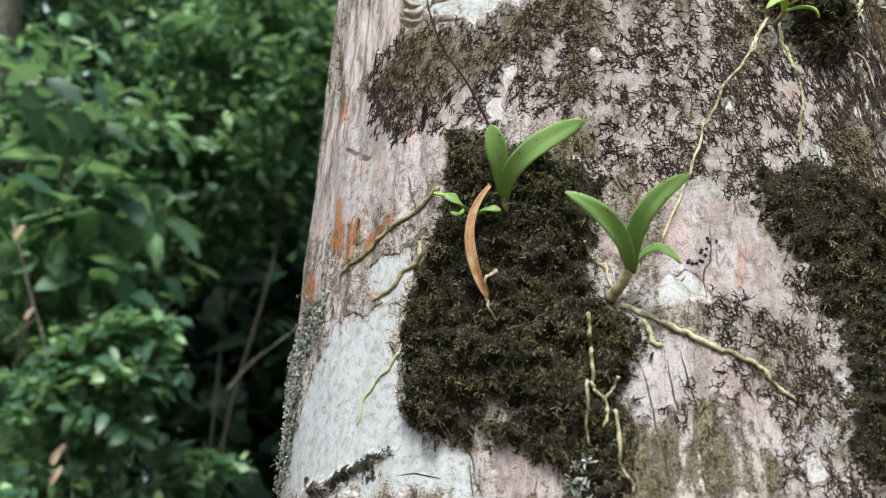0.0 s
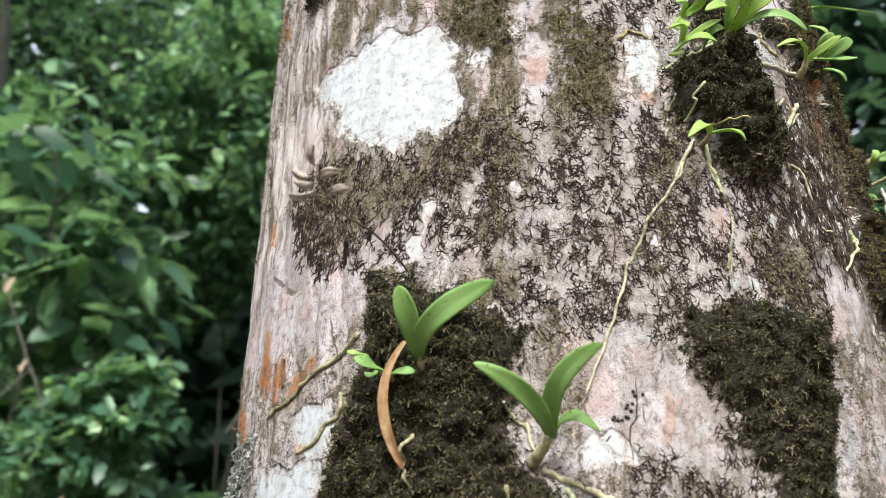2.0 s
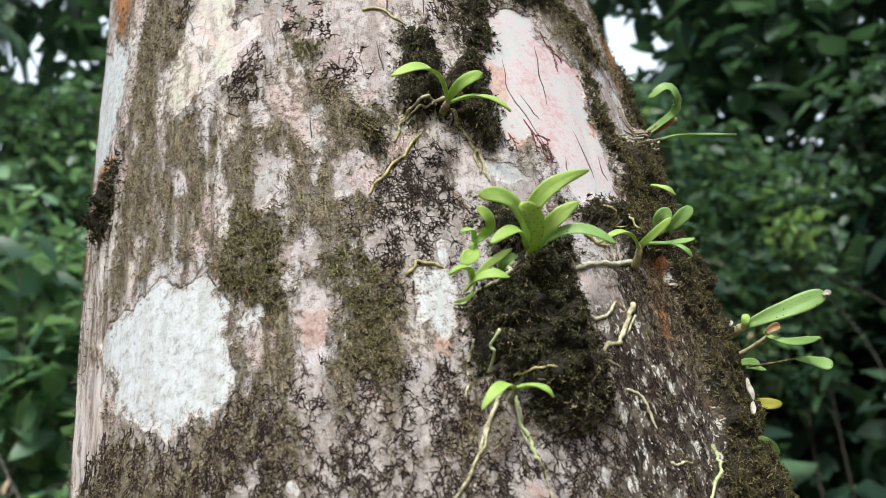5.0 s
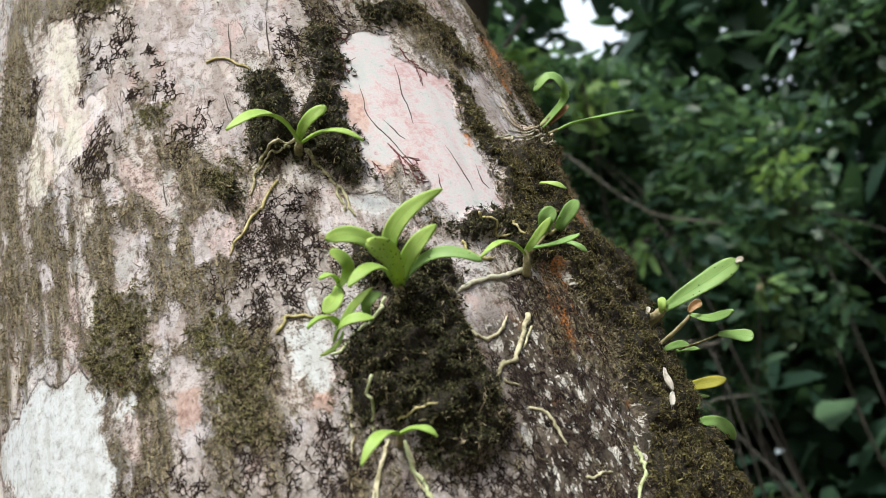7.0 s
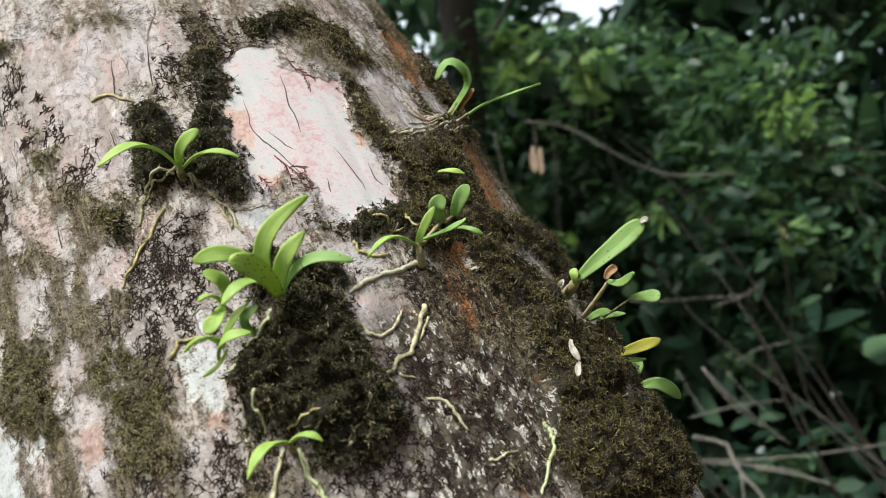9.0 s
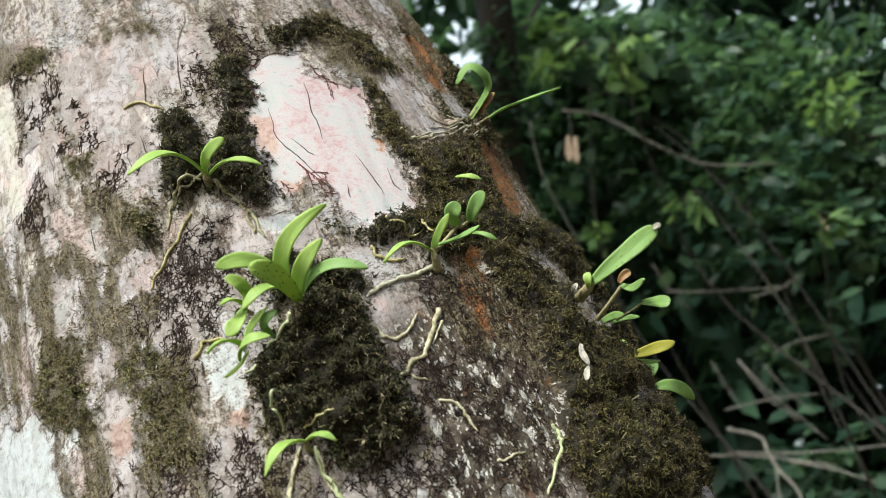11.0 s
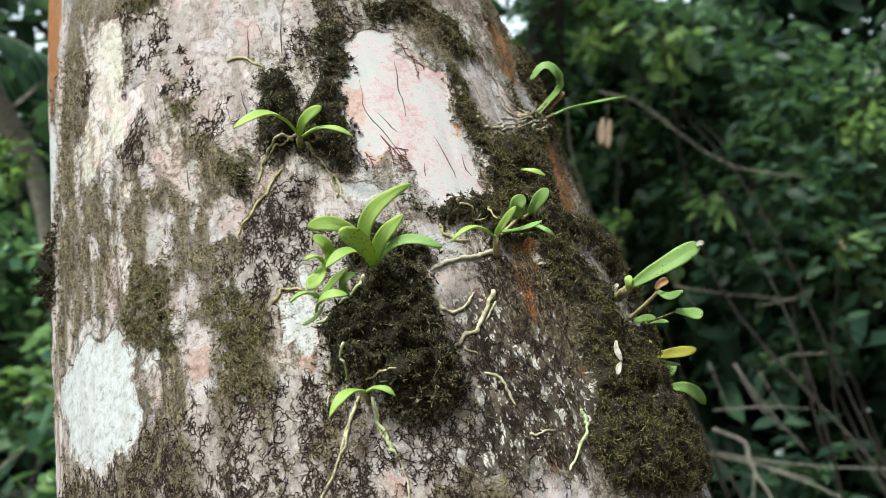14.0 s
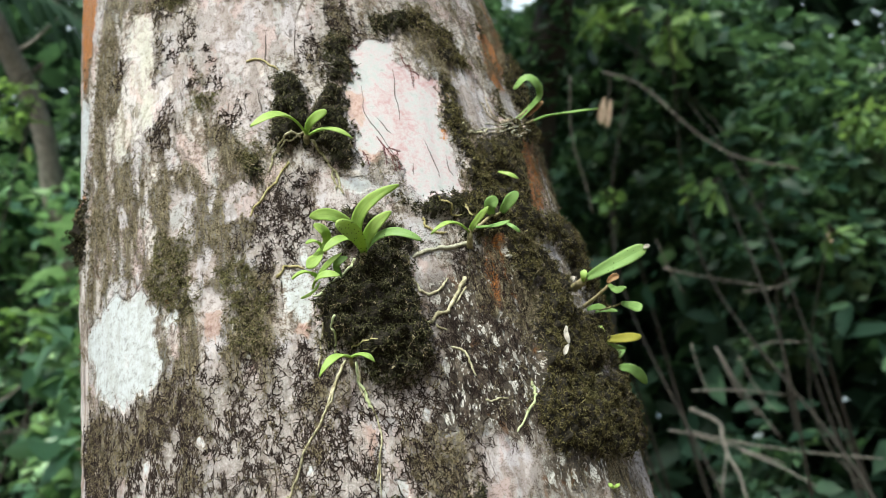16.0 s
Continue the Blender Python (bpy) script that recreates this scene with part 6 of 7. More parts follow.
crack((-28.00, 1.5030), (-28.00, 1.4910), (-27.70, 1.4840))
crack((-39.00, 1.4950), (-35.50, 1.4950), (-32.10, 1.4920))
crack((29.60, 1.9050), (30.90, 1.8950), (31.80, 1.8900))
crack((2.30, 1.6810), (2.10, 1.6730), (1.60, 1.6620))
crack((2.30, 1.6810), (3.20, 1.6790))
crack((-4.00, 1.8990), (-4.00, 1.8830))
crack((3.30, 1.8920), (3.20, 1.8800), (3.00, 1.8680))


# small orchid with two upright glossy green leaves in dark moss
p = plant("small orchid with two upright glossy green leaves in dark moss", (0.0280, 0.3750, 1.6267))
leaf(p, (0.0266, 0.3570, 1.6182), (0.0232, 0.3400, 1.6289), (0.0186, 0.3305, 1.6437), 0.0106, (-0.0703, -0.9421, -0.3278), "green")
leaf(p, (0.0266, 0.3570, 1.6182), (0.0335, 0.3351, 1.6294), (0.0599, 0.3204, 1.6405), 0.0112, (-0.0730, -0.9791, -0.1900), "green")
stem(p, (0.0266, 0.3560, 1.6192), (0.0279, 0.3648, 1.6128), 0.0019)
leaf(p, (0.0195, 0.3601, 1.6271), (0.0100, 0.3560, 1.6000), (0.0190, 0.3600, 1.5690), 0.0052, (-0.0486, -0.8963, -0.4407), "dry")
root(p, "olive", 0.0013, (-33.88, 1.6416), (-37.29, 1.6332), (-41.57, 1.6275), (-46.32, 1.6206), (-50.36, 1.6146), (-54.79, 1.6090))
root(p, "olive", 0.0013, (-36.48, 1.6127), (-37.35, 1.6023), (-39.32, 1.5976), (-41.94, 1.5903), (-44.79, 1.5863))
root(p, "rootg", 0.0011, (-39.31, 1.5550), (-42.11, 1.5463), (-45.28, 1.5364), (-47.31, 1.5214))
root(p, "olive", 0.0012, (-23.36, 1.5856), (-24.22, 1.5745), (-23.77, 1.5607))
root(p, "olive", 0.0012, (-12.81, 1.5597), (-12.98, 1.5464), (-12.89, 1.5284), (-11.70, 1.5208), (-11.87, 1.5086))
root(p, "olive", 0.0010, (-10.13, 1.5307), (-11.35, 1.5228))
root(p, "olive", 0.0010, (-13.15, 1.5285), (-13.46, 1.5039))
root(p, "olive", 0.0012, (-10.77, 1.5183), (-10.14, 1.4990), (-8.89, 1.4824))

# tiny green orchid seedling beside the upright leaves
p = plant("tiny green orchid seedling beside the upright leaves", (0.0121, 0.3824, 1.6213))
leaf(p, (0.0115, 0.3635, 1.6129), (0.0047, 0.3526, 1.6143), (-0.0023, 0.3504, 1.6178), 0.0071, (-0.0265, -0.8388, 0.5437), "green")
leaf(p, (0.0120, 0.3631, 1.6118), (0.0175, 0.3528, 1.6111), (0.0243, 0.3520, 1.6108), 0.0055, (-0.0277, -0.8382, 0.5446), "green")
leaf(p, (0.0071, 0.3657, 1.6168), (0.0049, 0.3600, 1.6118), (0.0011, 0.3608, 1.6132), 0.0033, (-0.0164, -0.8409, 0.5409), "green")
leaf(p, (0.0016, 0.3690, 1.6234), (-0.0026, 0.3614, 1.6225), (-0.0073, 0.3621, 1.6239), 0.0031, (-0.0036, -0.8442, 0.5361), "lime")
stem(p, (0.0120, 0.3621, 1.6129), (0.0134, 0.3714, 1.6110), 0.0014)

# orchid with three broad green leaves on a long crooked root
p = plant("orchid with three broad green leaves on a long crooked root", (0.0846, 0.3583, 1.5831))
leaf(p, (0.0825, 0.3494, 1.5798), (0.0715, 0.3287, 1.5934), (0.0500, 0.3206, 1.6055), 0.0108, (-0.2265, -0.9588, -0.1713), "green", 2.0)
leaf(p, (0.0830, 0.3493, 1.5798), (0.0844, 0.3250, 1.5974), (0.1010, 0.3090, 1.6086), 0.0118, (-0.2278, -0.9585, -0.1713), "green", 2.0)
leaf(p, (0.0841, 0.3491, 1.5816), (0.0906, 0.3343, 1.5854), (0.1006, 0.3328, 1.5781), 0.0063, (-0.2215, -0.9194, 0.3249), "green", 2.0)
stem(p, (0.0818, 0.3484, 1.5800), (0.0745, 0.3586, 1.5704), 0.0026)
root(p, "root", 0.0014, (-8.64, 1.5685), (-5.79, 1.5602), (-2.55, 1.5562), (-0.06, 1.5497), (3.79, 1.5436), (7.02, 1.5377), (10.33, 1.5245))
root(p, "rootg", 0.0013, (-6.61, 1.5589), (-5.94, 1.5523), (-4.72, 1.5478))
root(p, "root", 0.0011, (-10.73, 1.5870), (-10.51, 1.5785), (-9.94, 1.5714))
root(p, "root", 0.0009, (-12.70, 1.5961), (-11.75, 1.5886), (-10.61, 1.5856))

# young orchid with two arched leaves and long hanging roots
p = plant("young orchid with two arched leaves and long hanging roots", (0.1728, 0.3690, 1.7348))
leaf(p, (0.1757, 0.3593, 1.7319), (0.1692, 0.3463, 1.7300), (0.1599, 0.3442, 1.7215), 0.0073, (0.2259, -0.7666, 0.6011), "lime", 2.0)
leaf(p, (0.1757, 0.3593, 1.7319), (0.1856, 0.3515, 1.7291), (0.1907, 0.3529, 1.7237), 0.0047, (0.2259, -0.7666, 0.6011), "lime", 2.0)
stem(p, (0.1760, 0.3586, 1.7321), (0.1735, 0.3669, 1.7297), 0.0013)
root(p, "root", 0.0011, (15.38, 1.7325), (14.04, 1.7245), (12.32, 1.7133), (11.22, 1.7063))
root(p, "root", 0.0010, (14.69, 1.7282), (10.96, 1.7053), (7.00, 1.6854), (3.90, 1.6632), (3.58, 1.6626), (1.38, 1.6397), (-0.53, 1.6227), (-2.71, 1.6063), (-4.03, 1.5947))
root(p, "root", 0.0008, (17.44, 1.7279), (17.24, 1.7141), (18.07, 1.7031), (18.99, 1.6857), (16.90, 1.6614), (18.20, 1.6712), (17.36, 1.6517))
root(p, "rootg", 0.0012, (17.19, 1.7302), (17.31, 1.7162), (17.88, 1.7075), (18.39, 1.7008))
root(p, "root", 0.0009, (12.90, 1.7573), (12.26, 1.7465), (11.36, 1.7308))
root(p, "rootg", 0.0010, (14.84, 1.7548), (14.51, 1.7464), (14.10, 1.7390))
root(p, "yellow", 0.0007, (16.65, 1.7374), (18.22, 1.7383), (20.35, 1.7369))

# orchid with three spreading lime leaves on a moss pad
p = plant("orchid with three spreading lime leaves on a moss pad", (0.1680, 0.3742, 1.8951))
leaf(p, (0.1710, 0.3644, 1.8879), (0.1651, 0.3407, 1.8927), (0.1453, 0.3326, 1.8866), 0.0078, (0.2577, -0.8491, 0.4611), "lime")
leaf(p, (0.1714, 0.3644, 1.8893), (0.1799, 0.3526, 1.8903), (0.1909, 0.3515, 1.8932), 0.0069, (0.2849, -0.9418, -0.1786), "lime")
leaf(p, (0.1723, 0.3648, 1.8882), (0.1894, 0.3561, 1.8825), (0.2018, 0.3604, 1.8736), 0.0056, (0.2547, -0.8501, 0.4608), "lime", 2.0)
stem(p, (0.1717, 0.3635, 1.8885), (0.1686, 0.3721, 1.8881), 0.0021)
root(p, "olive", 0.0011, (15.55, 1.8920), (11.89, 1.8909), (9.68, 1.8842), (7.85, 1.8716))
root(p, "olive", 0.0012, (16.54, 1.8867), (17.96, 1.8751), (19.34, 1.8638), (19.90, 1.8536), (20.21, 1.8439))
root(p, "olive", 0.0009, (18.89, 1.8635), (19.23, 1.8563), (19.31, 1.8479))
root(p, "yellow", 0.0011, (11.58, 1.8745), (8.57, 1.8630), (5.67, 1.8528), (2.95, 1.8430))
root(p, "yellow", 0.0011, (6.12, 1.9665), (9.53, 1.9640), (12.29, 1.9519))
root(p, "olive", 0.0008, (14.72, 1.8931), (13.13, 1.8891), (10.77, 1.8873), (8.53, 1.8801))

# largest orchid with six lime leaves, one black-spotted
p = plant("largest orchid with six lime leaves, one black-spotted", (0.1899, 0.3775, 1.8052))
leaf(p, (0.1947, 0.3578, 1.7956), (0.2022, 0.3423, 1.8126), (0.2283, 0.3430, 1.8227), 0.0104, (0.2219, -0.9180, -0.3286), "lime", 2.0)
leaf(p, (0.1964, 0.3582, 1.7949), (0.2062, 0.3453, 1.8010), (0.2203, 0.3431, 1.8074), 0.0098, (0.2174, -0.9196, -0.3272), "lime", 2.0)
leaf(p, (0.1969, 0.3585, 1.7939), (0.2153, 0.3467, 1.7963), (0.2330, 0.3505, 1.7870), 0.0060, (0.2287, -0.9735, 0.0070), "green")
leaf(p, (0.1954, 0.3577, 1.7930), (0.1974, 0.3353, 1.7970), (0.1907, 0.3227, 1.8004), 0.0103, (0.2159, -0.9011, -0.3761), "spot")
leaf(p, (0.1951, 0.3581, 1.8003), (0.1898, 0.3368, 1.8099), (0.1748, 0.3277, 1.8114), 0.0082, (0.2288, -0.9524, -0.2016), "lime")
leaf(p, (0.1939, 0.3575, 1.7974), (0.1889, 0.3411, 1.7982), (0.1766, 0.3371, 1.7918), 0.0060, (0.2295, -0.9397, 0.2537), "lime")
stem(p, (0.1969, 0.3576, 1.7976), (0.1918, 0.3647, 1.7852), 0.0025)

# small side shoot with pale green leaves
p = plant("small side shoot with pale green leaves", (0.1656, 0.3699, 1.8093))
leaf(p, (0.1700, 0.3562, 1.8023), (0.1782, 0.3440, 1.8043), (0.1738, 0.3366, 1.8105), 0.0067, (0.2993, -0.9541, -0.0067), "lime")
leaf(p, (0.1703, 0.3565, 1.8042), (0.1702, 0.3455, 1.8039), (0.1649, 0.3436, 1.8031), 0.0042, (0.2528, -0.8094, 0.5300), "lime")
leaf(p, (0.1700, 0.3562, 1.8023), (0.1682, 0.3478, 1.7933), (0.1621, 0.3460, 1.7894), 0.0078, (0.2993, -0.9541, -0.0067), "lime")
stem(p, (0.1707, 0.3555, 1.8036), (0.1698, 0.3645, 1.8031), 0.0011)

# low orchid shoot with thin green leaves and pale root
p = plant("low orchid shoot with thin green leaves and pale root", (0.1601, 0.3677, 1.7885))
leaf(p, (0.1653, 0.3522, 1.7815), (0.1756, 0.3429, 1.7853), (0.1858, 0.3429, 1.7902), 0.0046, (0.3139, -0.9487, 0.0378), "lime", 2.0)
leaf(p, (0.1660, 0.3524, 1.7822), (0.1641, 0.3380, 1.7829), (0.1562, 0.3341, 1.7794), 0.0054, (0.1996, -0.6074, 0.7689), "lime")
leaf(p, (0.1624, 0.3514, 1.7774), (0.1716, 0.3415, 1.7792), (0.1821, 0.3439, 1.7773), 0.0054, (0.3078, -0.9055, 0.2919), "lime")
leaf(p, (0.1669, 0.3525, 1.7802), (0.1635, 0.3453, 1.7722), (0.1563, 0.3440, 1.7702), 0.0022, (0.3097, -0.9500, 0.0404), "lime")
leaf(p, (0.1794, 0.3562, 1.7818), (0.1809, 0.3455, 1.7852), (0.1880, 0.3465, 1.7881), 0.0051, (0.2752, -0.9607, 0.0366), "green")
root(p, "rootg", 0.0012, (19.63, 1.7931), (17.71, 1.7856), (15.39, 1.7809), (12.00, 1.7773))
root(p, "yellow", 0.0011, (6.84, 1.7959), (8.33, 1.8002), (11.74, 1.7966))

# creeping orchid with small alternate leaves and pale roots
p = plant("creeping orchid with small alternate leaves and pale roots", (0.2556, 0.4196, 1.8131))
leaf(p, (0.2565, 0.4039, 1.8060), (0.2481, 0.3898, 1.8099), (0.2338, 0.3889, 1.8056), 0.0054, (0.0484, -0.8391, 0.5418), "lime", 2.0)
leaf(p, (0.2574, 0.4050, 1.8074), (0.2650, 0.3942, 1.8089), (0.2736, 0.3914, 1.8140), 0.0060, (0.0541, -0.9825, -0.1782), "lime", 2.0)
leaf(p, (0.2591, 0.4066, 1.8095), (0.2739, 0.3994, 1.8034), (0.2843, 0.3988, 1.8037), 0.0042, (0.0425, -0.8407, 0.5398), "green")
leaf(p, (0.2738, 0.4214, 1.8208), (0.2738, 0.4099, 1.8228), (0.2800, 0.4084, 1.8249), 0.0094, (0.0127, -0.9444, -0.3286), "green")
leaf(p, (0.2795, 0.4279, 1.8229), (0.2852, 0.4180, 1.8241), (0.2938, 0.4157, 1.8293), 0.0083, (-0.0004, -0.9451, -0.3268), "green")
stem(p, (0.2740, 0.4210, 1.8212), (0.2590, 0.4085, 1.8080), 0.0011)
stem(p, (0.2797, 0.4275, 1.8235), (0.2735, 0.4215, 1.8195), 0.0010)
leaf(p, (0.2784, 0.4263, 1.8151), (0.2836, 0.4200, 1.8086), (0.2880, 0.4226, 1.8033), 0.0031, (0.0021, -0.9630, 0.2695), "green")
stem(p, (0.2578, 0.4040, 1.8079), (0.2539, 0.4121, 1.7989), 0.0020)
root(p, "pale", 0.0015, (42.33, 1.8023), (37.96, 1.7988), (34.32, 1.7995), (29.91, 1.7949))
root(p, "yellow", 0.0011, (34.07, 1.8212), (34.15, 1.8157), (35.56, 1.8113), (37.98, 1.8119))
root(p, "yellow", 0.0009, (37.17, 1.8340), (39.18, 1.8272), (41.19, 1.8201))
root(p, "yellow", 0.0009, (42.00, 1.8295), (42.21, 1.8199))
root(p, "root", 0.0012, (29.53, 1.7775), (30.18, 1.7714), (31.26, 1.7678), (33.57, 1.7710), (35.82, 1.7778))
root(p, "root", 0.0014, (38.69, 1.7761), (35.78, 1.7612), (32.64, 1.7539), (29.98, 1.7484))
root(p, "root", 0.0009, (38.61, 1.7700), (36.28, 1.7592))
root(p, "root", 0.0009, (31.65, 1.7469), (33.28, 1.7416))

# orchid with a curled leaf and a thin arching leaf
p = plant("orchid with a curled leaf and a thin arching leaf", (0.3163, 0.5510, 1.9585))
leaf(p, (0.3041, 0.5040, 1.9286), [(0.3192, 0.4987, 1.9341), (0.3301, 0.4912, 1.9382), (0.3294, 0.4798, 1.9431), (0.3233, 0.4745, 1.9482)], (0.3113, 0.4794, 1.9444), 0.0086, (-0.05, -0.95, 0.25), "green")
leaf(p, (0.3185, 0.5101, 1.9287), [(0.3323, 0.5075, 1.9282), (0.3520, 0.5070, 1.9247)], (0.3727, 0.5103, 1.9227), 0.0060, (-0.0496, -0.6547, 0.7543), "green", 2.0)
leaf(p, (0.3149, 0.5023, 1.9302), (0.3237, 0.4987, 1.9327), (0.3314, 0.4968, 1.9363), 0.0045, (-0.0627, -0.9512, -0.3021), "dry")
stem(p, (0.3182, 0.4996, 1.9342), (0.3008, 0.5094, 1.9306), 0.0016)
stem(p, (0.3204, 0.5082, 1.9285), (0.3050, 0.5130, 1.9287), 0.0012)
root(p, "fibre", 0.0009, (66.30, 1.9170), (62.80, 1.9180), (59.30, 1.9220), (57.90, 1.9330))
root(p, "pale", 0.0006, (66.50, 1.9150), (61.80, 1.9080), (58.00, 1.9050))
root(p, "pale", 0.0006, (66.20, 1.9190), (64.10, 1.9280), (63.10, 1.9340))
root(p, "fibre", 0.0009, (66.60, 1.9130), (68.70, 1.9130), (65.40, 1.9060))
root(p, "pale", 0.0006, (64.90, 1.9160), (59.50, 1.9140), (56.20, 1.9110))
root(p, "pale", 0.0006, (65.10, 1.9110), (61.70, 1.9030), (65.90, 1.9050))
root(p, "fibre", 0.0009, (64.80, 1.9190), (61.70, 1.9210), (60.40, 1.9310), (60.10, 1.9410))
root(p, "pale", 0.0006, (68.40, 1.9170), (72.60, 1.9200))
root(p, "pale", 0.0006, (62.70, 1.9130), (57.10, 1.9070), (53.10, 1.9010), (50.00, 1.8980))
root(p, "fibre", 0.0009, (61.30, 1.9090), (55.30, 1.8990), (53.10, 1.8990))
root(p, "root", 0.0010, (47.50, 1.8990), (48.90, 1.8970), (51.30, 1.8980), (54.10, 1.9010), (56.80, 1.9050))
stem(p, (0.2842, 0.4425, 1.8600), (0.2800, 0.4640, 1.8630), 0.0008)
leaf(p, (0.2838, 0.4421, 1.8603), (0.2903, 0.4379, 1.8547), (0.2961, 0.4421, 1.8511), 0.0034, (-0.0100, -0.9770, 0.2131), "lime")

# single long green orchid leaf sprouting from mossy bark
p = plant("single long green orchid leaf sprouting from mossy bark", (0.3139, 0.4861, 1.7748))
leaf(p, (0.3224, 0.4732, 1.7753), [(0.3342, 0.4697, 1.7772), (0.3479, 0.4665, 1.7791), (0.3606, 0.4636, 1.7812)], (0.3683, 0.4619, 1.7825), 0.0116, (-0.09, -0.99, -0.06), "green", 9.0)
leaf(p, (0.3204, 0.4735, 1.7742), (0.3217, 0.4700, 1.7771), (0.3233, 0.4704, 1.7810), 0.0052, (-0.09, -0.99, -0.06), "lime")
leaf(p, (0.3112, 0.4805, 1.7766), (0.3129, 0.4756, 1.7777), (0.3158, 0.4739, 1.7793), 0.0034, (-0.09, -0.99, -0.06), "husk")
leaf(p, (0.3661, 0.4611, 1.7815), (0.3683, 0.4608, 1.7824), (0.3698, 0.4615, 1.7814), 0.0036, (-0.09, -0.99, -0.06), "husk")
stem(p, (0.3236, 0.4729, 1.7761), (0.3133, 0.4859, 1.7751), 0.0030)

# thin orchid stem with small round leaves and a brown tip
p = plant("thin orchid stem with small round leaves and a brown tip", (0.3165, 0.5047, 1.7648))
leaf(p, (0.3378, 0.4869, 1.7706), (0.3407, 0.4624, 1.7580), (0.3444, 0.4355, 1.7505), 0.0062, (-0.09, -0.99, -0.06), "green")
leaf(p, (0.3410, 0.4652, 1.7490), (0.3464, 0.4544, 1.7427), (0.3517, 0.4501, 1.7378), 0.0066, (-0.09, -0.99, -0.06), "green", 12.0)
leaf(p, (0.3185, 0.5003, 1.7606), (0.3250, 0.4958, 1.7595), (0.3313, 0.4962, 1.7576), 0.0060, (-0.09, -0.99, -0.06), "green", 2.0)
leaf(p, (0.3232, 0.4982, 1.7566), (0.3323, 0.5100, 1.7590), (0.3397, 0.5120, 1.7564), 0.0042, (-0.09, -0.99, -0.06), "green", 2.0)
leaf(p, (0.3372, 0.4862, 1.7719), (0.3410, 0.4855, 1.7741), (0.3461, 0.4856, 1.7748), 0.0056, (-0.09, -0.99, -0.06), "dry")
stem(p, (0.3387, 0.4869, 1.7709), (0.3165, 0.5047, 1.7648), 0.0013)
stem(p, (0.3418, 0.4652, 1.7492), (0.3267, 0.5022, 1.7583), 0.0007)

# low orchid with a yellowing leaf and broad green leaves hanging over the moss
p = plant("low orchid with a yellowing leaf and broad green leaves over moss", (0.3203, 0.5447, 1.7450))
leaf(p, (0.3236, 0.5344, 1.7436), (0.3367, 0.5343, 1.7414), (0.3527, 0.5406, 1.7402), 0.0078, (-0.09, -0.99, -0.06), "amber")
leaf(p, (0.3236, 0.5341, 1.7443), (0.3244, 0.5301, 1.7480), (0.3246, 0.5295, 1.7538), 0.0048, (-0.09, -0.99, -0.06), "lime")
leaf(p, (0.3251, 0.5356, 1.7415), (0.3320, 0.5385, 1.7370), (0.3392, 0.5406, 1.7341), 0.0036, (-0.09, -0.99, -0.06), "green", 2.0)
leaf(p, (0.3251, 0.5785, 1.7285), (0.3289, 0.5683, 1.7362), (0.3391, 0.5728, 1.7425), 0.0118, (-0.09, -0.99, -0.06), "green")
leaf(p, (0.3228, 0.5810, 1.7320), (0.3249, 0.5724, 1.7407), (0.3330, 0.5741, 1.7479), 0.0090, (-0.09, -0.99, -0.06), "green")
leaf(p, (0.3253, 0.5700, 1.7265), (0.3394, 0.5555, 1.7206), (0.3471, 0.5667, 1.7087), 0.0086, (-0.09, -0.99, -0.06), "green")
stem(p, (0.3242, 0.5343, 1.7440), (0.3194, 0.5471, 1.7445), 0.0017)
stem(p, (0.3268, 0.5786, 1.7286), (0.3186, 0.5884, 1.7300), 0.0014)

# loose pale aerial roots creeping over dark bark
p = plant("loose pale aerial roots creeping over dark bark", (0.2303, 0.3957, 1.7305))
root(p, "root", 0.0010, (33.73, 1.7305), (35.58, 1.7263), (36.01, 1.7190), (36.29, 1.7127))
root(p, "root", 0.0009, (37.07, 1.6959), (38.71, 1.6951), (41.15, 1.6960))
root(p, "rootg", 0.0012, (47.16, 1.7054), (46.73, 1.6966), (44.37, 1.6850), (41.36, 1.6728))
leaf(p, (0.3005, 0.4364, 1.7360), (0.2985, 0.4334, 1.7300), (0.2992, 0.4339, 1.7240), 0.0040, (0.5, -0.85, 0.1), "husk")
leaf(p, (0.2987, 0.4332, 1.7230), (0.2961, 0.4297, 1.7200), (0.2945, 0.4273, 1.7160), 0.0034, (0.5, -0.85, 0.1), "husk")
root(p, "root", 0.0009, (73.98, 1.7210), (68.78, 1.7117), (64.04, 1.7070))

# tiny bright green seedling with two heart-shaped leaves
p = plant("tiny bright green seedling with two heart-shaped leaves", (0.3015, 0.4702, 1.6334))
leaf(p, (0.3016, 0.4543, 1.6324), (0.3005, 0.4485, 1.6333), (0.2993, 0.4510, 1.6355), 0.0026, (0.0041, -0.9824, 0.1870), "lime")
leaf(p, (0.3016, 0.4543, 1.6324), (0.3032, 0.4486, 1.6327), (0.3053, 0.4512, 1.6338), 0.0023, (0.0041, -0.9824, 0.1870), "lime")
stem(p, (0.3019, 0.4532, 1.6336), (0.3014, 0.4701, 1.6319), 0.0008)
BEADS = [(2.14, 1.5998), (2.30, 1.5981), (3.25, 1.5985), (1.91, 1.5946), (1.32, 1.5940), (1.16, 1.5928), (1.68, 1.5914), (-0.36, 1.5890), (-0.52, 1.5879), (0.03, 1.5874), (0.52, 1.5874), (1.04, 1.5888), (1.23, 1.5883)]
POD_WAY = [(0.0204, 0.3730, 1.6675), (0.0151, 0.3589, 1.6706), (0.0066, 0.3368, 1.6726), (-0.0034, 0.3088, 1.6693), (-0.0095, 0.2849, 1.6716), (-0.0103, 0.2814, 1.6769)]
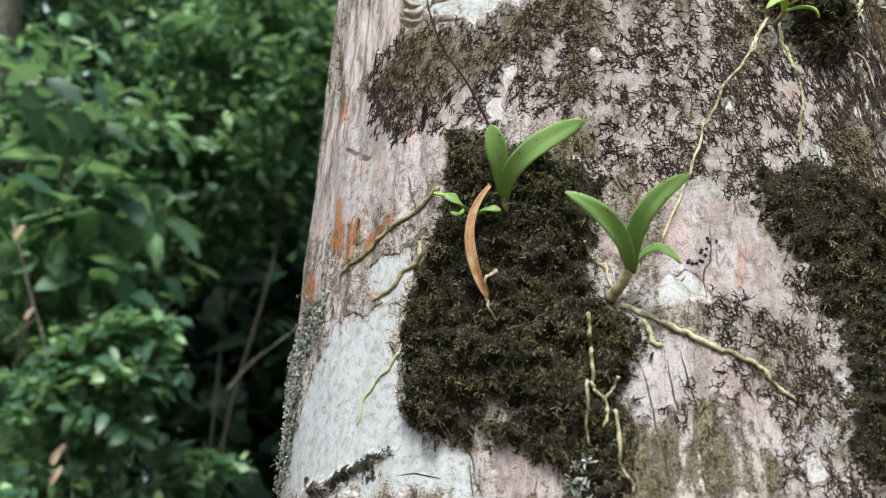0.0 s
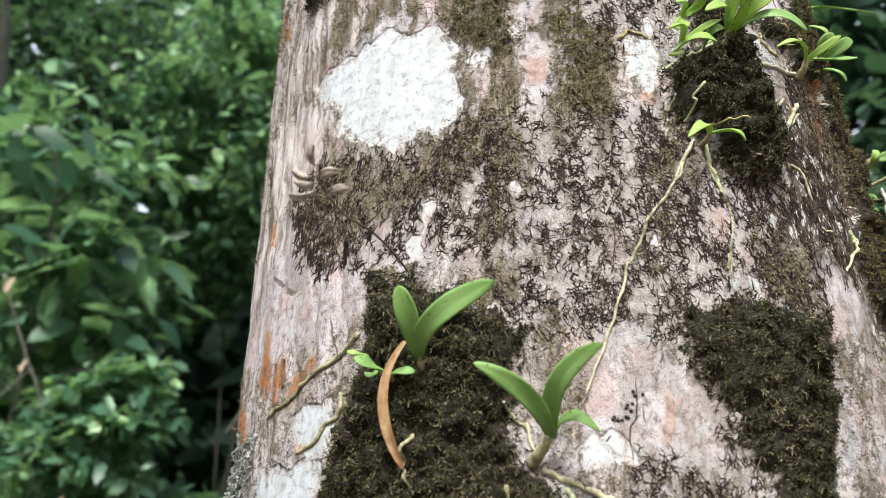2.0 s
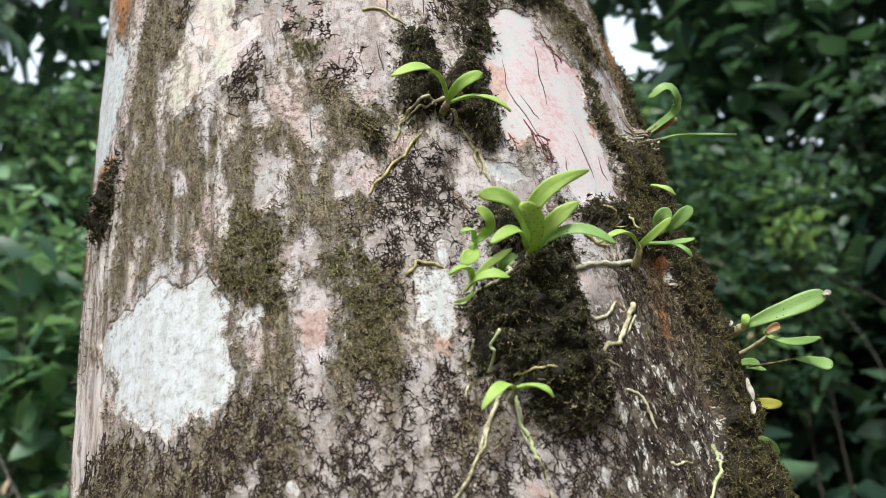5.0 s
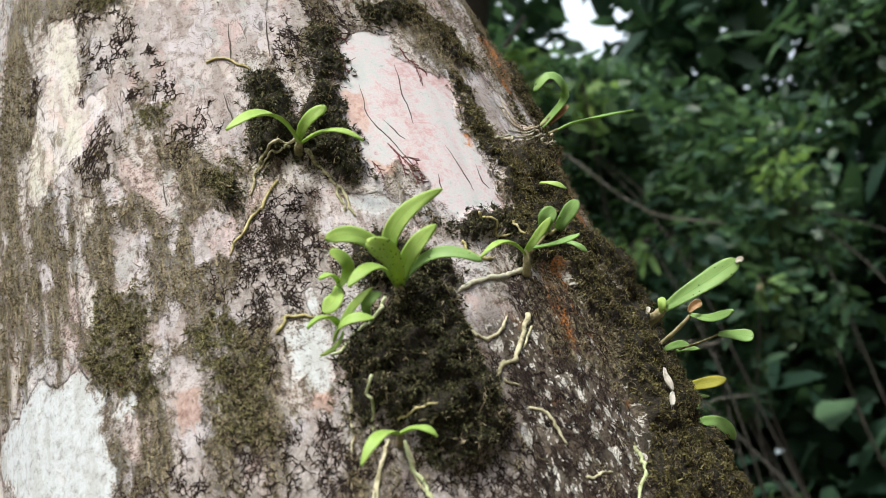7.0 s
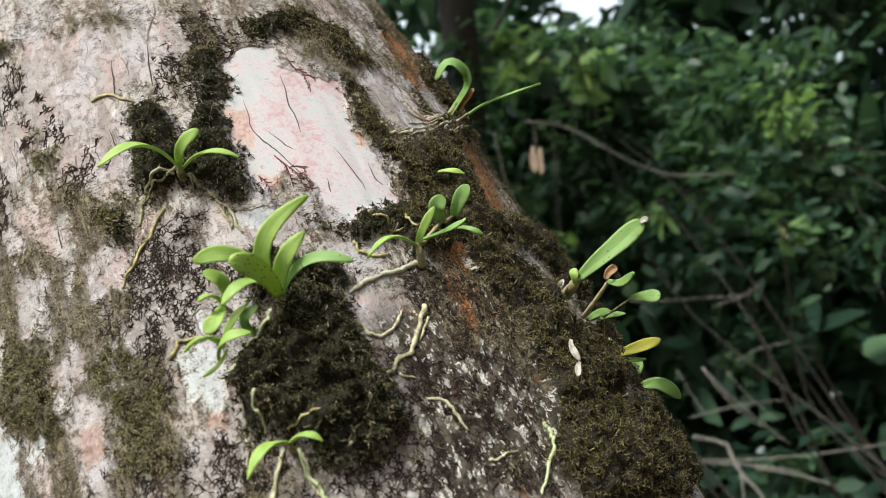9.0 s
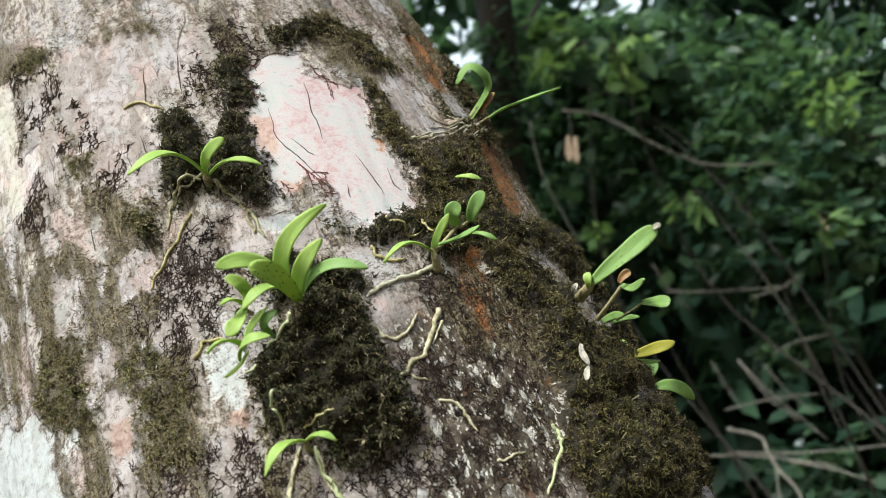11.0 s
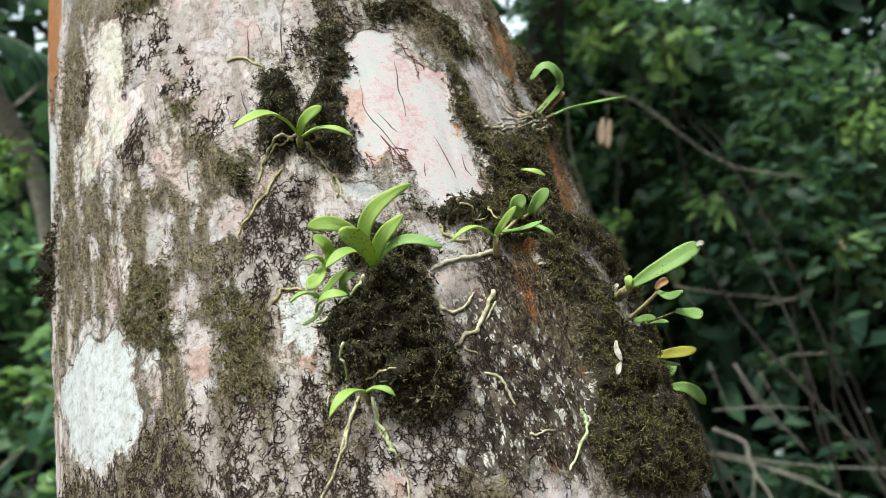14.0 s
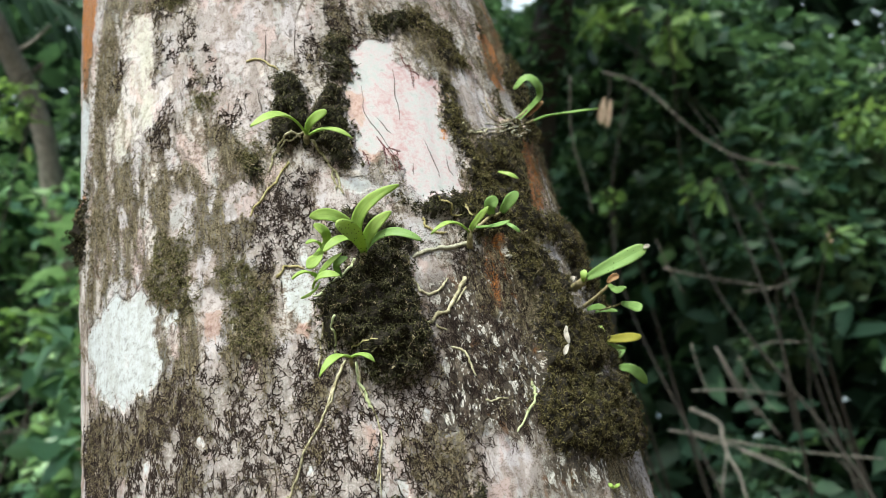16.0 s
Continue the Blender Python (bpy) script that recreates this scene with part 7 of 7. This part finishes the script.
PODS = [((-0.0103, 0.2817, 1.6766), (-0.0113, 0.2764, 1.6845)), ((-0.0127, 0.2832, 1.6736), (-0.0207, 0.2834, 1.6771)), ((-0.0091, 0.2842, 1.6727), (-0.0009, 0.2798, 1.6736)), ((-0.0111, 0.2861, 1.6691), (-0.0214, 0.2821, 1.6654)), ((-0.0070, 0.2879, 1.6669), (0.0010, 0.2906, 1.6716)), ((-0.0119, 0.2846, 1.6715), (-0.0208, 0.2885, 1.6745))]

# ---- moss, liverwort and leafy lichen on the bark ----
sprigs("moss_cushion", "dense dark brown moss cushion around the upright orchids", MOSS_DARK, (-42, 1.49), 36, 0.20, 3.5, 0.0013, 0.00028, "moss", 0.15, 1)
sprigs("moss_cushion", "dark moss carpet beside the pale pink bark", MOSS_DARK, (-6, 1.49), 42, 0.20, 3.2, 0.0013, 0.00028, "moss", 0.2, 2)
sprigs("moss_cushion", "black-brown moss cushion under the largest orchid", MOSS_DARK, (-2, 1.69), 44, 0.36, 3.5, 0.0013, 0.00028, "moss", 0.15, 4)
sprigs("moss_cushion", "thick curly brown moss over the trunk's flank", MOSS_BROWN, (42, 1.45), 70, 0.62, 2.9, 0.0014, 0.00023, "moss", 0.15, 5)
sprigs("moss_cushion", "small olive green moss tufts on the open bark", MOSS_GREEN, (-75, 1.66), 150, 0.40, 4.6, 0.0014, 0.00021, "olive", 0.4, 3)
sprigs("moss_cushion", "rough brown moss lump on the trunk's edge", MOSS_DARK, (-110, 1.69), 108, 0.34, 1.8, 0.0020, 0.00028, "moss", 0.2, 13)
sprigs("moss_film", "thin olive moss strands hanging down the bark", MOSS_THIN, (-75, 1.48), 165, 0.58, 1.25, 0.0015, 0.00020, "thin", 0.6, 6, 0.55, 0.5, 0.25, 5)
sprigs("leafy_lichen", "grey-green leafy lichen flakes along the bark", FLAKE, (-110, 1.45), 120, 0.2, 1.3, 0.0020, 0.0006, "flake", 0.0, 8, 0.1)
threads("liverwort", "dark branching liverwort threads creeping over the bark", LIVERWORT, 34000, -85, 95, 1.47, 2.06, 9)

# ---- dark red liverwort on the pink crust ----
red_patch = plant("dark red branching liverwort on the pink lichen crust", tuple(on_bark(math.radians(28.0), 1.866)), "liverwort", "liverwort", "red liverwort")


def red_frond(*way):
    """One creeping shoot with short side shoots."""
    o = PARENT_AT[red_patch.name]
    line = smooth_line([(math.radians(a) * GIRTH, z) for a, z in way], 7)
    shoots = [line]
    for i in range(2, len(line) - 1, 2):
        d = line[i + 1] - line[i]
        turn = math.atan2(d[1], d[0]) + random.choice((-1, 1)) * random.uniform(0.6, 1.1)
        reach = random.uniform(0.0015, 0.0035)
        shoots.append(np.array([line[i] + reach * f * np.array((math.cos(turn + 0.3 * f), math.sin(turn + 0.3 * f))) for f in (0, 0.4, 0.75, 1)]))
    for q in shoots:
        pts = on_bark(q[:, 0] / GIRTH, q[:, 1], 0.0003) - o
        link_mesh("shoot", *tube(pts, np.linspace(0.00038, 0.0002, len(pts)), 5), RED_LIVERWORT, red_patch)


red_frond((28.80, 1.8880), (29.70, 1.8810), (30.70, 1.8740), (31.70, 1.8670), (31.80, 1.8590))
red_frond((29.70, 1.8810), (29.70, 1.8740), (29.40, 1.8640))
red_frond((30.70, 1.8740), (30.90, 1.8660), (31.00, 1.8590))
red_frond((30.30, 1.8780), (31.70, 1.8770), (32.20, 1.8720))
red_frond((25.40, 1.8770), (25.90, 1.8730), (26.20, 1.8650))
red_frond((26.20, 1.9510), (26.80, 1.9450), (27.40, 1.9410))
red_frond((27.00, 1.9660), (28.10, 1.9680), (29.10, 1.9650))
red_frond((39.70, 1.9520), (39.70, 1.9430), (39.20, 1.9330))
red_frond((38.20, 1.9620), (38.80, 1.9540), (39.50, 1.9500))
red_frond((40.40, 1.9470), (41.40, 1.9420))

# ---- dead flower stalk with open pods ----
s = plant("dead orchid flower stalk with open beige seed pods", POD_WAY[0], "seed_head", "seed head", "dead flower stalks")
o = np.array(POD_WAY[0])
way = smooth_line(POD_WAY, 6) - o
link_mesh("stalk", *tube(way, np.linspace(0.0006, 0.0004, len(way)), 7), STALK, s)
for q, e in PODS:
    q, e = np.array(q) - o, np.array(e) - o
    side = np.cross(e - q, (0, 0.3, 1.0))
    line = np.array([q + (e - q) * u + side * 0.25 * math.sin(math.pi * u) for u in np.linspace(0, 1, 15)])
    rad = [0.0004 + 0.0013 * math.sin(math.pi * min(1, max(0, (u - 0.15) / 0.87))) ** 0.8 for u in np.linspace(0, 1, 15)]
    v, f = tube(line, rad, 18)
    for i in range(15):
        c = line[i]
        for j in range(18):
            v[i * 18 + j] = c + (v[i * 18 + j] - c) * (1.1 if j % 6 in (0, 1) else 0.55 if j % 6 in (3, 4) else 0.9)
    link_mesh("pod", v, f, POD, s)

# ---- black fungus beads ----
b = plant("cluster of tiny black fungus beads on pale bark", tuple(on_bark(math.radians(1.0), 1.594)), "fungus_beads", "fungus", "fungus")
for a, z in BEADS:
    c = on_bark(math.radians(a), z, 0.0002) - PARENT_AT[b.name]
    bm = bmesh.new()
    bmesh.ops.create_icosphere(bm, subdivisions=2, radius=0.0008 + 0.0002 * random.random(), matrix=Matrix.Translation(c) @ Matrix.Diagonal((1, 1, 0.85 + 0.2 * random.random(), 1)))
    me = bpy.data.meshes.new("bead")
    bm.to_mesh(me)
    bm.free()
    me.materials.append(BEAD)
    ob = new("bead", me)
    ob.parent = b

# ---- ground ----
g = np.linspace(-1, 1, 90)
gx, gy = np.meshgrid(np.sign(g) * np.abs(g) ** 3 * 150, np.sign(g) * np.abs(g) ** 3 * 150)
gz = 0.10 * grain(gx * 0.5, gy * 0.5, 31, 4) - 0.03
i, j = np.meshgrid(np.arange(89), np.arange(89), indexing="ij")
ground = raw_mesh("ground", np.stack([gx, gy, gz], -1).reshape(-1, 3), np.stack([i * 90 + j, i * 90 + j + 1, (i + 1) * 90 + j + 1, (i + 1) * 90 + j], -1).reshape(-1, 4), SOIL)
tagged(ground, "brown forest floor of soil and leaf litter", "ground", kind="structure")

# ---- trees ----
rng = np.random.default_rng(7)
spots = [(-3.6, 5.2, 4.6, 1.5), (-2.5, 5.0, 3.6, 1.3), (-1.5, 5.6, 5.5, 1.3), (-2.9, 5.3, 2.4, 1.1), (-2.0, 6.6, 5.0, 1.3), (-3.4, 6.4, 2.7, 1.6), (-1.2, 7.0, 6.2, 1.7), (-3.2, 7.4, 6.6, 1.8),
         (0.9, 5.8, 4.9, 1.3), (1.7, 5.4, 4.1, 1.1), (2.7, 6.4, 3.9, 1.1), (1.6, 5.0, 2.95, 0.75), (2.4, 8.0, 6.0, 1.4), (1.15, 4.7, 1.7, 0.36), (3.6, 8.8, 5.2, 1.4), (0.6, 7.2, 6.4, 1.6)]
# left-hand trees get the lit leaf copy, right-hand ones the darker copies
for n, (x, y, cz, sp) in enumerate(spots):
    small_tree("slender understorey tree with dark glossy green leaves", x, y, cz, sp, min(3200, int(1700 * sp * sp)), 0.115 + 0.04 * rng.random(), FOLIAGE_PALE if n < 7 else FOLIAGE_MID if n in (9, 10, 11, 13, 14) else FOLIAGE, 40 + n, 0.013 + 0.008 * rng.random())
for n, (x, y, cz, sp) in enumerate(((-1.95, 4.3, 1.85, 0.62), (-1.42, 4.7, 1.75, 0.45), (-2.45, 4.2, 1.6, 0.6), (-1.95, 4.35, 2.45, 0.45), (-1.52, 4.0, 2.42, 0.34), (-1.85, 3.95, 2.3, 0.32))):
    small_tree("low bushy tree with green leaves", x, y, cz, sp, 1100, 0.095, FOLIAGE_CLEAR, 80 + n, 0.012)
# sprays in direct sun: the sunlight is put into their paler leaf colour
for n, (x, y, cz, sp, count) in enumerate(((1.30, 4.9, 5.08, 0.24, 260), (2.32, 4.5, 3.55, 0.36, 42), (1.64, 4.51, 4.57, 0.26, 48), (-2.2, 4.1, 2.6, 0.16, 40), (0.86, 4.05, 4.33, 0.13, 48), (1.23, 4.0, 4.0, 0.13, 32),
                                               (2.05, 4.0, 3.3, 0.16, 48), (1.66, 4.0, 2.73, 0.06, 16), (1.11, 4.0, 3.12, 0.10, 16), (0.67, 4.0, 3.23, 0.10, 16),
                                               (-2.9, 4.0, 4.95, 0.25, 64), (-2.87, 4.0, 3.5, 0.2, 32), (-2.62, 4.0, 2.85, 0.1, 16))):
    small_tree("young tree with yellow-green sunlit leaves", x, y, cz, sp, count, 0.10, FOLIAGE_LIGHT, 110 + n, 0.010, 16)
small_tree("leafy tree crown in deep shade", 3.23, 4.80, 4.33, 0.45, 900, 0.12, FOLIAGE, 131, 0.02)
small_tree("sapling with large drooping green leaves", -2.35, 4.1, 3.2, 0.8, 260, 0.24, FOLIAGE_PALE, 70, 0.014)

# ---- far woods ----
n = 31000
az = np.radians(rng.uniform(-62, 62, n))
dist = rng.uniform(9.5, 15, n)
top = 12.5 + 2.6 * grain(az * 7, az * 0 + 3, 5, 4)
zz = rng.random(n) ** 0.85 * top * dist / 12
high = rng.random(n) < 0.45
zz = np.where(high, rng.uniform(6, 16.5, n), zz)
spot = np.stack([dist * np.sin(az), dist * np.cos(az), zz], -1)
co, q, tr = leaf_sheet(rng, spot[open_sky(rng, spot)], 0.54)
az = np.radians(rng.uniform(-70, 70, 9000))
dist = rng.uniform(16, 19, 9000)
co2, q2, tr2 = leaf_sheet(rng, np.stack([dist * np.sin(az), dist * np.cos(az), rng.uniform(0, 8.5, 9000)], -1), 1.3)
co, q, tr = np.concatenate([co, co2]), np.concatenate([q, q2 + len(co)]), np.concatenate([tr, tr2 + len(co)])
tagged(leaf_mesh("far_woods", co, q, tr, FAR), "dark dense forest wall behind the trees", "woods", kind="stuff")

# ---- bright hazy sky far behind the woods ----
az = np.radians(np.linspace(-75, 75, 31))
low, high = np.stack([70 * np.sin(az), 70 * np.cos(az), 0 * az + 24], -1), np.stack([70 * np.sin(az), 70 * np.cos(az), 0 * az + 95], -1)
j = np.arange(30)
haze = raw_mesh("backdrop", np.concatenate([low, high]), np.stack([j, j + 1, j + 32, j + 31], -1), HAZE)
tagged(haze, "bright hazy white sky beyond the forest", "sky", kind="structure")


def twig(label, r, *way):
    line = smooth_line(way, 5)
    k = np.arange(len(line))
    line = line + np.stack([grain(k * 0.7 + way[0][0] * 9, k * 0 + s, s, 2) for s in (1, 2, 3)], -1) * r * 1.3
    ob = link_mesh("branch", *tube(line, r * np.linspace(1.15, 0.7, len(line)) * (1 + 0.15 * grain(k * 1.3, k * 0 + 4, 5, 2)), 8), WOOD)
    return tagged(ob, label, "branch", "bare branches in the wood")


def bare_tree(label, r, mat, climbers, *way):
    """A stem seen between the leaves, with a few broken limbs; leafy climbers on some."""
    t = new("forest_tree")
    t.location = way[-1]
    line = smooth_line(way, 8) - np.array(way[-1])
    k = np.arange(len(line))
    link_mesh("trunk", *tube(line, r * np.linspace(1.0, 1.2, len(line)) * (1 + 0.12 * grain(k * 0.9, k * 0 + 4, 5, 2)), 14), mat, t)
    for i, turn in ((len(line) // 5, 0.4), (len(line) // 2, 2.3), (2 * len(line) // 3, 4.1)):
        a = line[i]
        b = a + np.array((math.cos(turn), 0.5 * math.sin(turn), 0.7)) * r * 5
        limb = smooth_line([a, 0.5 * (a + b) + np.array((0, 0, -0.4 * r)), b], 5)
        link_mesh("limb", *tube(limb, 0.24 * r * np.linspace(1, 0.4, len(limb)), 8), mat, t)
    if climbers:
        rng = np.random.default_rng(int(r * 1000))
        u = (0.16 + 0.84 * rng.random(int(climbers))) * (len(line) - 1)
        at = line[u.astype(int)] + (u % 1)[:, None] * (line[np.minimum(u.astype(int) + 1, len(line) - 1)] - line[u.astype(int)])
        vine = leaf_mesh("climber", *leaf_sheet(rng, at + rng.standard_normal(at.shape) * (1.1 * r, 0.9 * r, 0.5 * r) - np.array((0, 0.9 * r, 0)), 0.11), FOLIAGE_MID, t)
        vine["kind"] = "stuff"
    return tagged(t, label, "tree", "forest trees")


twig("bare grey branch arching through the undergrowth", 0.006, (0.85, 3.93, 3.96), (1.02, 3.97, 3.84), (1.19, 4.07, 3.59), (1.37, 4.13, 3.36), (1.66, 4.11, 3.17))
twig("forked pale grey dead branch", 0.009, (0.75, 4.15, 2.13), (0.86, 4.15, 2.03), (0.85, 4.16, 1.93), (0.87, 4.16, 1.78), (0.87, 4.17, 1.58))
twig("thin grey dead twig", 0.005, (0.62, 4.17, 2.06), (0.74, 4.16, 2.00), (0.89, 4.15, 1.91), (1.08, 4.13, 1.78))
twig("thin grey dead twig", 0.005, (0.86, 4.16, 1.94), (0.83, 4.16, 1.85), (0.76, 4.18, 1.70))
twig("thin grey dead twig", 0.004, (0.98, 4.28, 2.42), (1.00, 4.30, 2.29), (1.02, 4.31, 2.17), (1.08, 4.32, 2.03))
twig("thin grey dead twig", 0.003, (0.87, 4.29, 2.47), (0.87, 4.31, 2.35), (0.88, 4.33, 2.20))
twig("thin grey dead twig", 0.003, (1.11, 4.47, 2.38), (1.14, 4.49, 2.21), (1.20, 4.50, 2.04))
twig("thin grey dead twig", 0.004, (0.87, 4.38, 2.93), (1.12, 4.38, 2.79), (1.41, 4.35, 2.64))
twig("thin grey dead twig", 0.003, (0.88, 4.33, 3.08), (0.90, 4.38, 2.92), (0.94, 4.41, 2.77))
twig("thin grey dead twig", 0.004, (0.69, 4.10, 4.10), (0.61, 4.26, 3.83), (0.61, 4.40, 3.54), (0.60, 4.46, 3.38))
twig("pale stem with withered leaves", 0.005, (-2.06, 3.57, 2.99), (-2.00, 3.71, 2.73), (-1.93, 3.82, 2.48), (-1.87, 3.91, 2.23), (-1.79, 3.99, 1.98), (-1.73, 4.03, 1.73))
twig("thin grey dead twig", 0.003, (-1.17, 4.35, 2.36), (-1.04, 4.35, 2.52), (-0.78, 4.35, 2.74))
twig("thin grey dead twig", 0.003, (-2.18, 3.92, 2.48), (-2.12, 3.93, 2.54), (-2.04, 3.95, 2.63))
bare_tree("dark leaning stem in the shade, with pale bark", 0.075, WOOD, 0, (-3.07, 3.89, 6.26), (-3.09, 4.30, 5.86), (-3.11, 4.71, 5.37), (-3.25, 5.10, 4.65), (-3.15, 5.50, 3.60), (-2.95, 5.80, 1.50), (-2.90, 5.90, -0.05))
bare_tree("dark straight forest tree stem overgrown with leafy climbers", 0.115, DARKWOOD, 620, (1.01, 3.92, 5.26), (0.76, 4.35, 4.78), (0.55, 4.61, 4.41), (0.24, 4.95, 3.76), (-0.39, 5.32, 2.21), (-0.75, 5.50, -0.05))
twig("thin grey dead twig", 0.004, (0.97, 4.20, 2.40), (1.02, 4.20, 2.18), (1.12, 4.20, 1.90))
twig("thin grey dead twig", 0.004, (0.79, 4.20, 2.22), (1.00, 4.20, 2.17), (1.21, 4.20, 2.09))
twig("thin grey dead twig", 0.005, (0.70, 4.20, 2.04), (0.90, 4.20, 1.94), (1.10, 4.20, 1.85), (1.52, 4.20, 1.70))
twig("thin grey dead twig", 0.006, (0.92, 4.20, 1.89), (1.05, 4.20, 1.79), (1.20, 4.20, 1.65))
twig("thin grey dead twig", 0.003, (1.12, 4.20, 2.35), (1.26, 4.20, 2.35), (1.40, 4.20, 2.31))
twig("thin grey dead twig", 0.003, (1.19, 4.20, 2.64), (1.32, 4.20, 2.62), (1.47, 4.20, 2.63))
twig("pale dead twig under the palm frond", 0.007, (-3.17, 4.20, 3.14), (-2.98, 4.20, 3.21), (-2.84, 4.20, 3.30))
twig("pale dead twig under the palm frond", 0.005, (-2.96, 4.20, 3.43), (-2.86, 4.20, 3.52), (-2.77, 4.20, 3.58))


def palm_frond(label, seed, *way):
    """An arching rib with two rows of narrow hanging leaflets."""
    rng = np.random.default_rng(seed)
    t = new("palm_frond")
    t.location = way[0]
    line = smooth_line(way, 12) - np.array(way[0])
    link_mesh("rib", *tube(line, 0.012 * np.linspace(1, 0.25, len(line)), 8), WOOD, t)
    for i in range(2, len(line) - 1):
        along = line[i + 1] - line[i]
        along /= np.linalg.norm(along)
        for side in (-1, 1):
            out = np.array((0.35 * side, -0.5 * side, -0.75)) + 0.75 * along + 0.07 * rng.standard_normal(3)
            out /= np.linalg.norm(out)
            long = (0.62 - 0.3 * i / len(line)) * (0.85 + 0.3 * rng.random())
            wide = np.cross(out, along)
            wide *= 0.016 / np.linalg.norm(wide)
            rows = [line[i] + long * u * out - np.array((0, 0, 0.22 * long * u * u)) for u in (0, 0.25, 0.5, 0.75, 1)]
            fold = np.cross(wide, out) * 0.4
            verts = [tuple(q + w * (wide * a + fold * abs(a))) for q, w in zip(rows, (0.4, 1, 0.95, 0.65, 0.05)) for a in (-1, 0, 1)]
            faces = [(3 * a + b, 3 * a + b + 1, 3 * a + b + 4, 3 * a + b + 3) for a in range(4) for b in (0, 1)]
            link_mesh("leaflet", verts, faces, FOLIAGE, t)
    return tagged(t, label, "palm frond")


palm_frond("dark green feathery palm frond hanging in the shade", 5, (-3.73, 4.30, 6.93), (-2.98, 4.30, 6.43), (-2.35, 4.30, 5.69))
twig("thin grey dead twig", 0.003, (0.88, 3.94, 3.94), (0.86, 3.98, 3.88), (0.83, 4.02, 3.81))

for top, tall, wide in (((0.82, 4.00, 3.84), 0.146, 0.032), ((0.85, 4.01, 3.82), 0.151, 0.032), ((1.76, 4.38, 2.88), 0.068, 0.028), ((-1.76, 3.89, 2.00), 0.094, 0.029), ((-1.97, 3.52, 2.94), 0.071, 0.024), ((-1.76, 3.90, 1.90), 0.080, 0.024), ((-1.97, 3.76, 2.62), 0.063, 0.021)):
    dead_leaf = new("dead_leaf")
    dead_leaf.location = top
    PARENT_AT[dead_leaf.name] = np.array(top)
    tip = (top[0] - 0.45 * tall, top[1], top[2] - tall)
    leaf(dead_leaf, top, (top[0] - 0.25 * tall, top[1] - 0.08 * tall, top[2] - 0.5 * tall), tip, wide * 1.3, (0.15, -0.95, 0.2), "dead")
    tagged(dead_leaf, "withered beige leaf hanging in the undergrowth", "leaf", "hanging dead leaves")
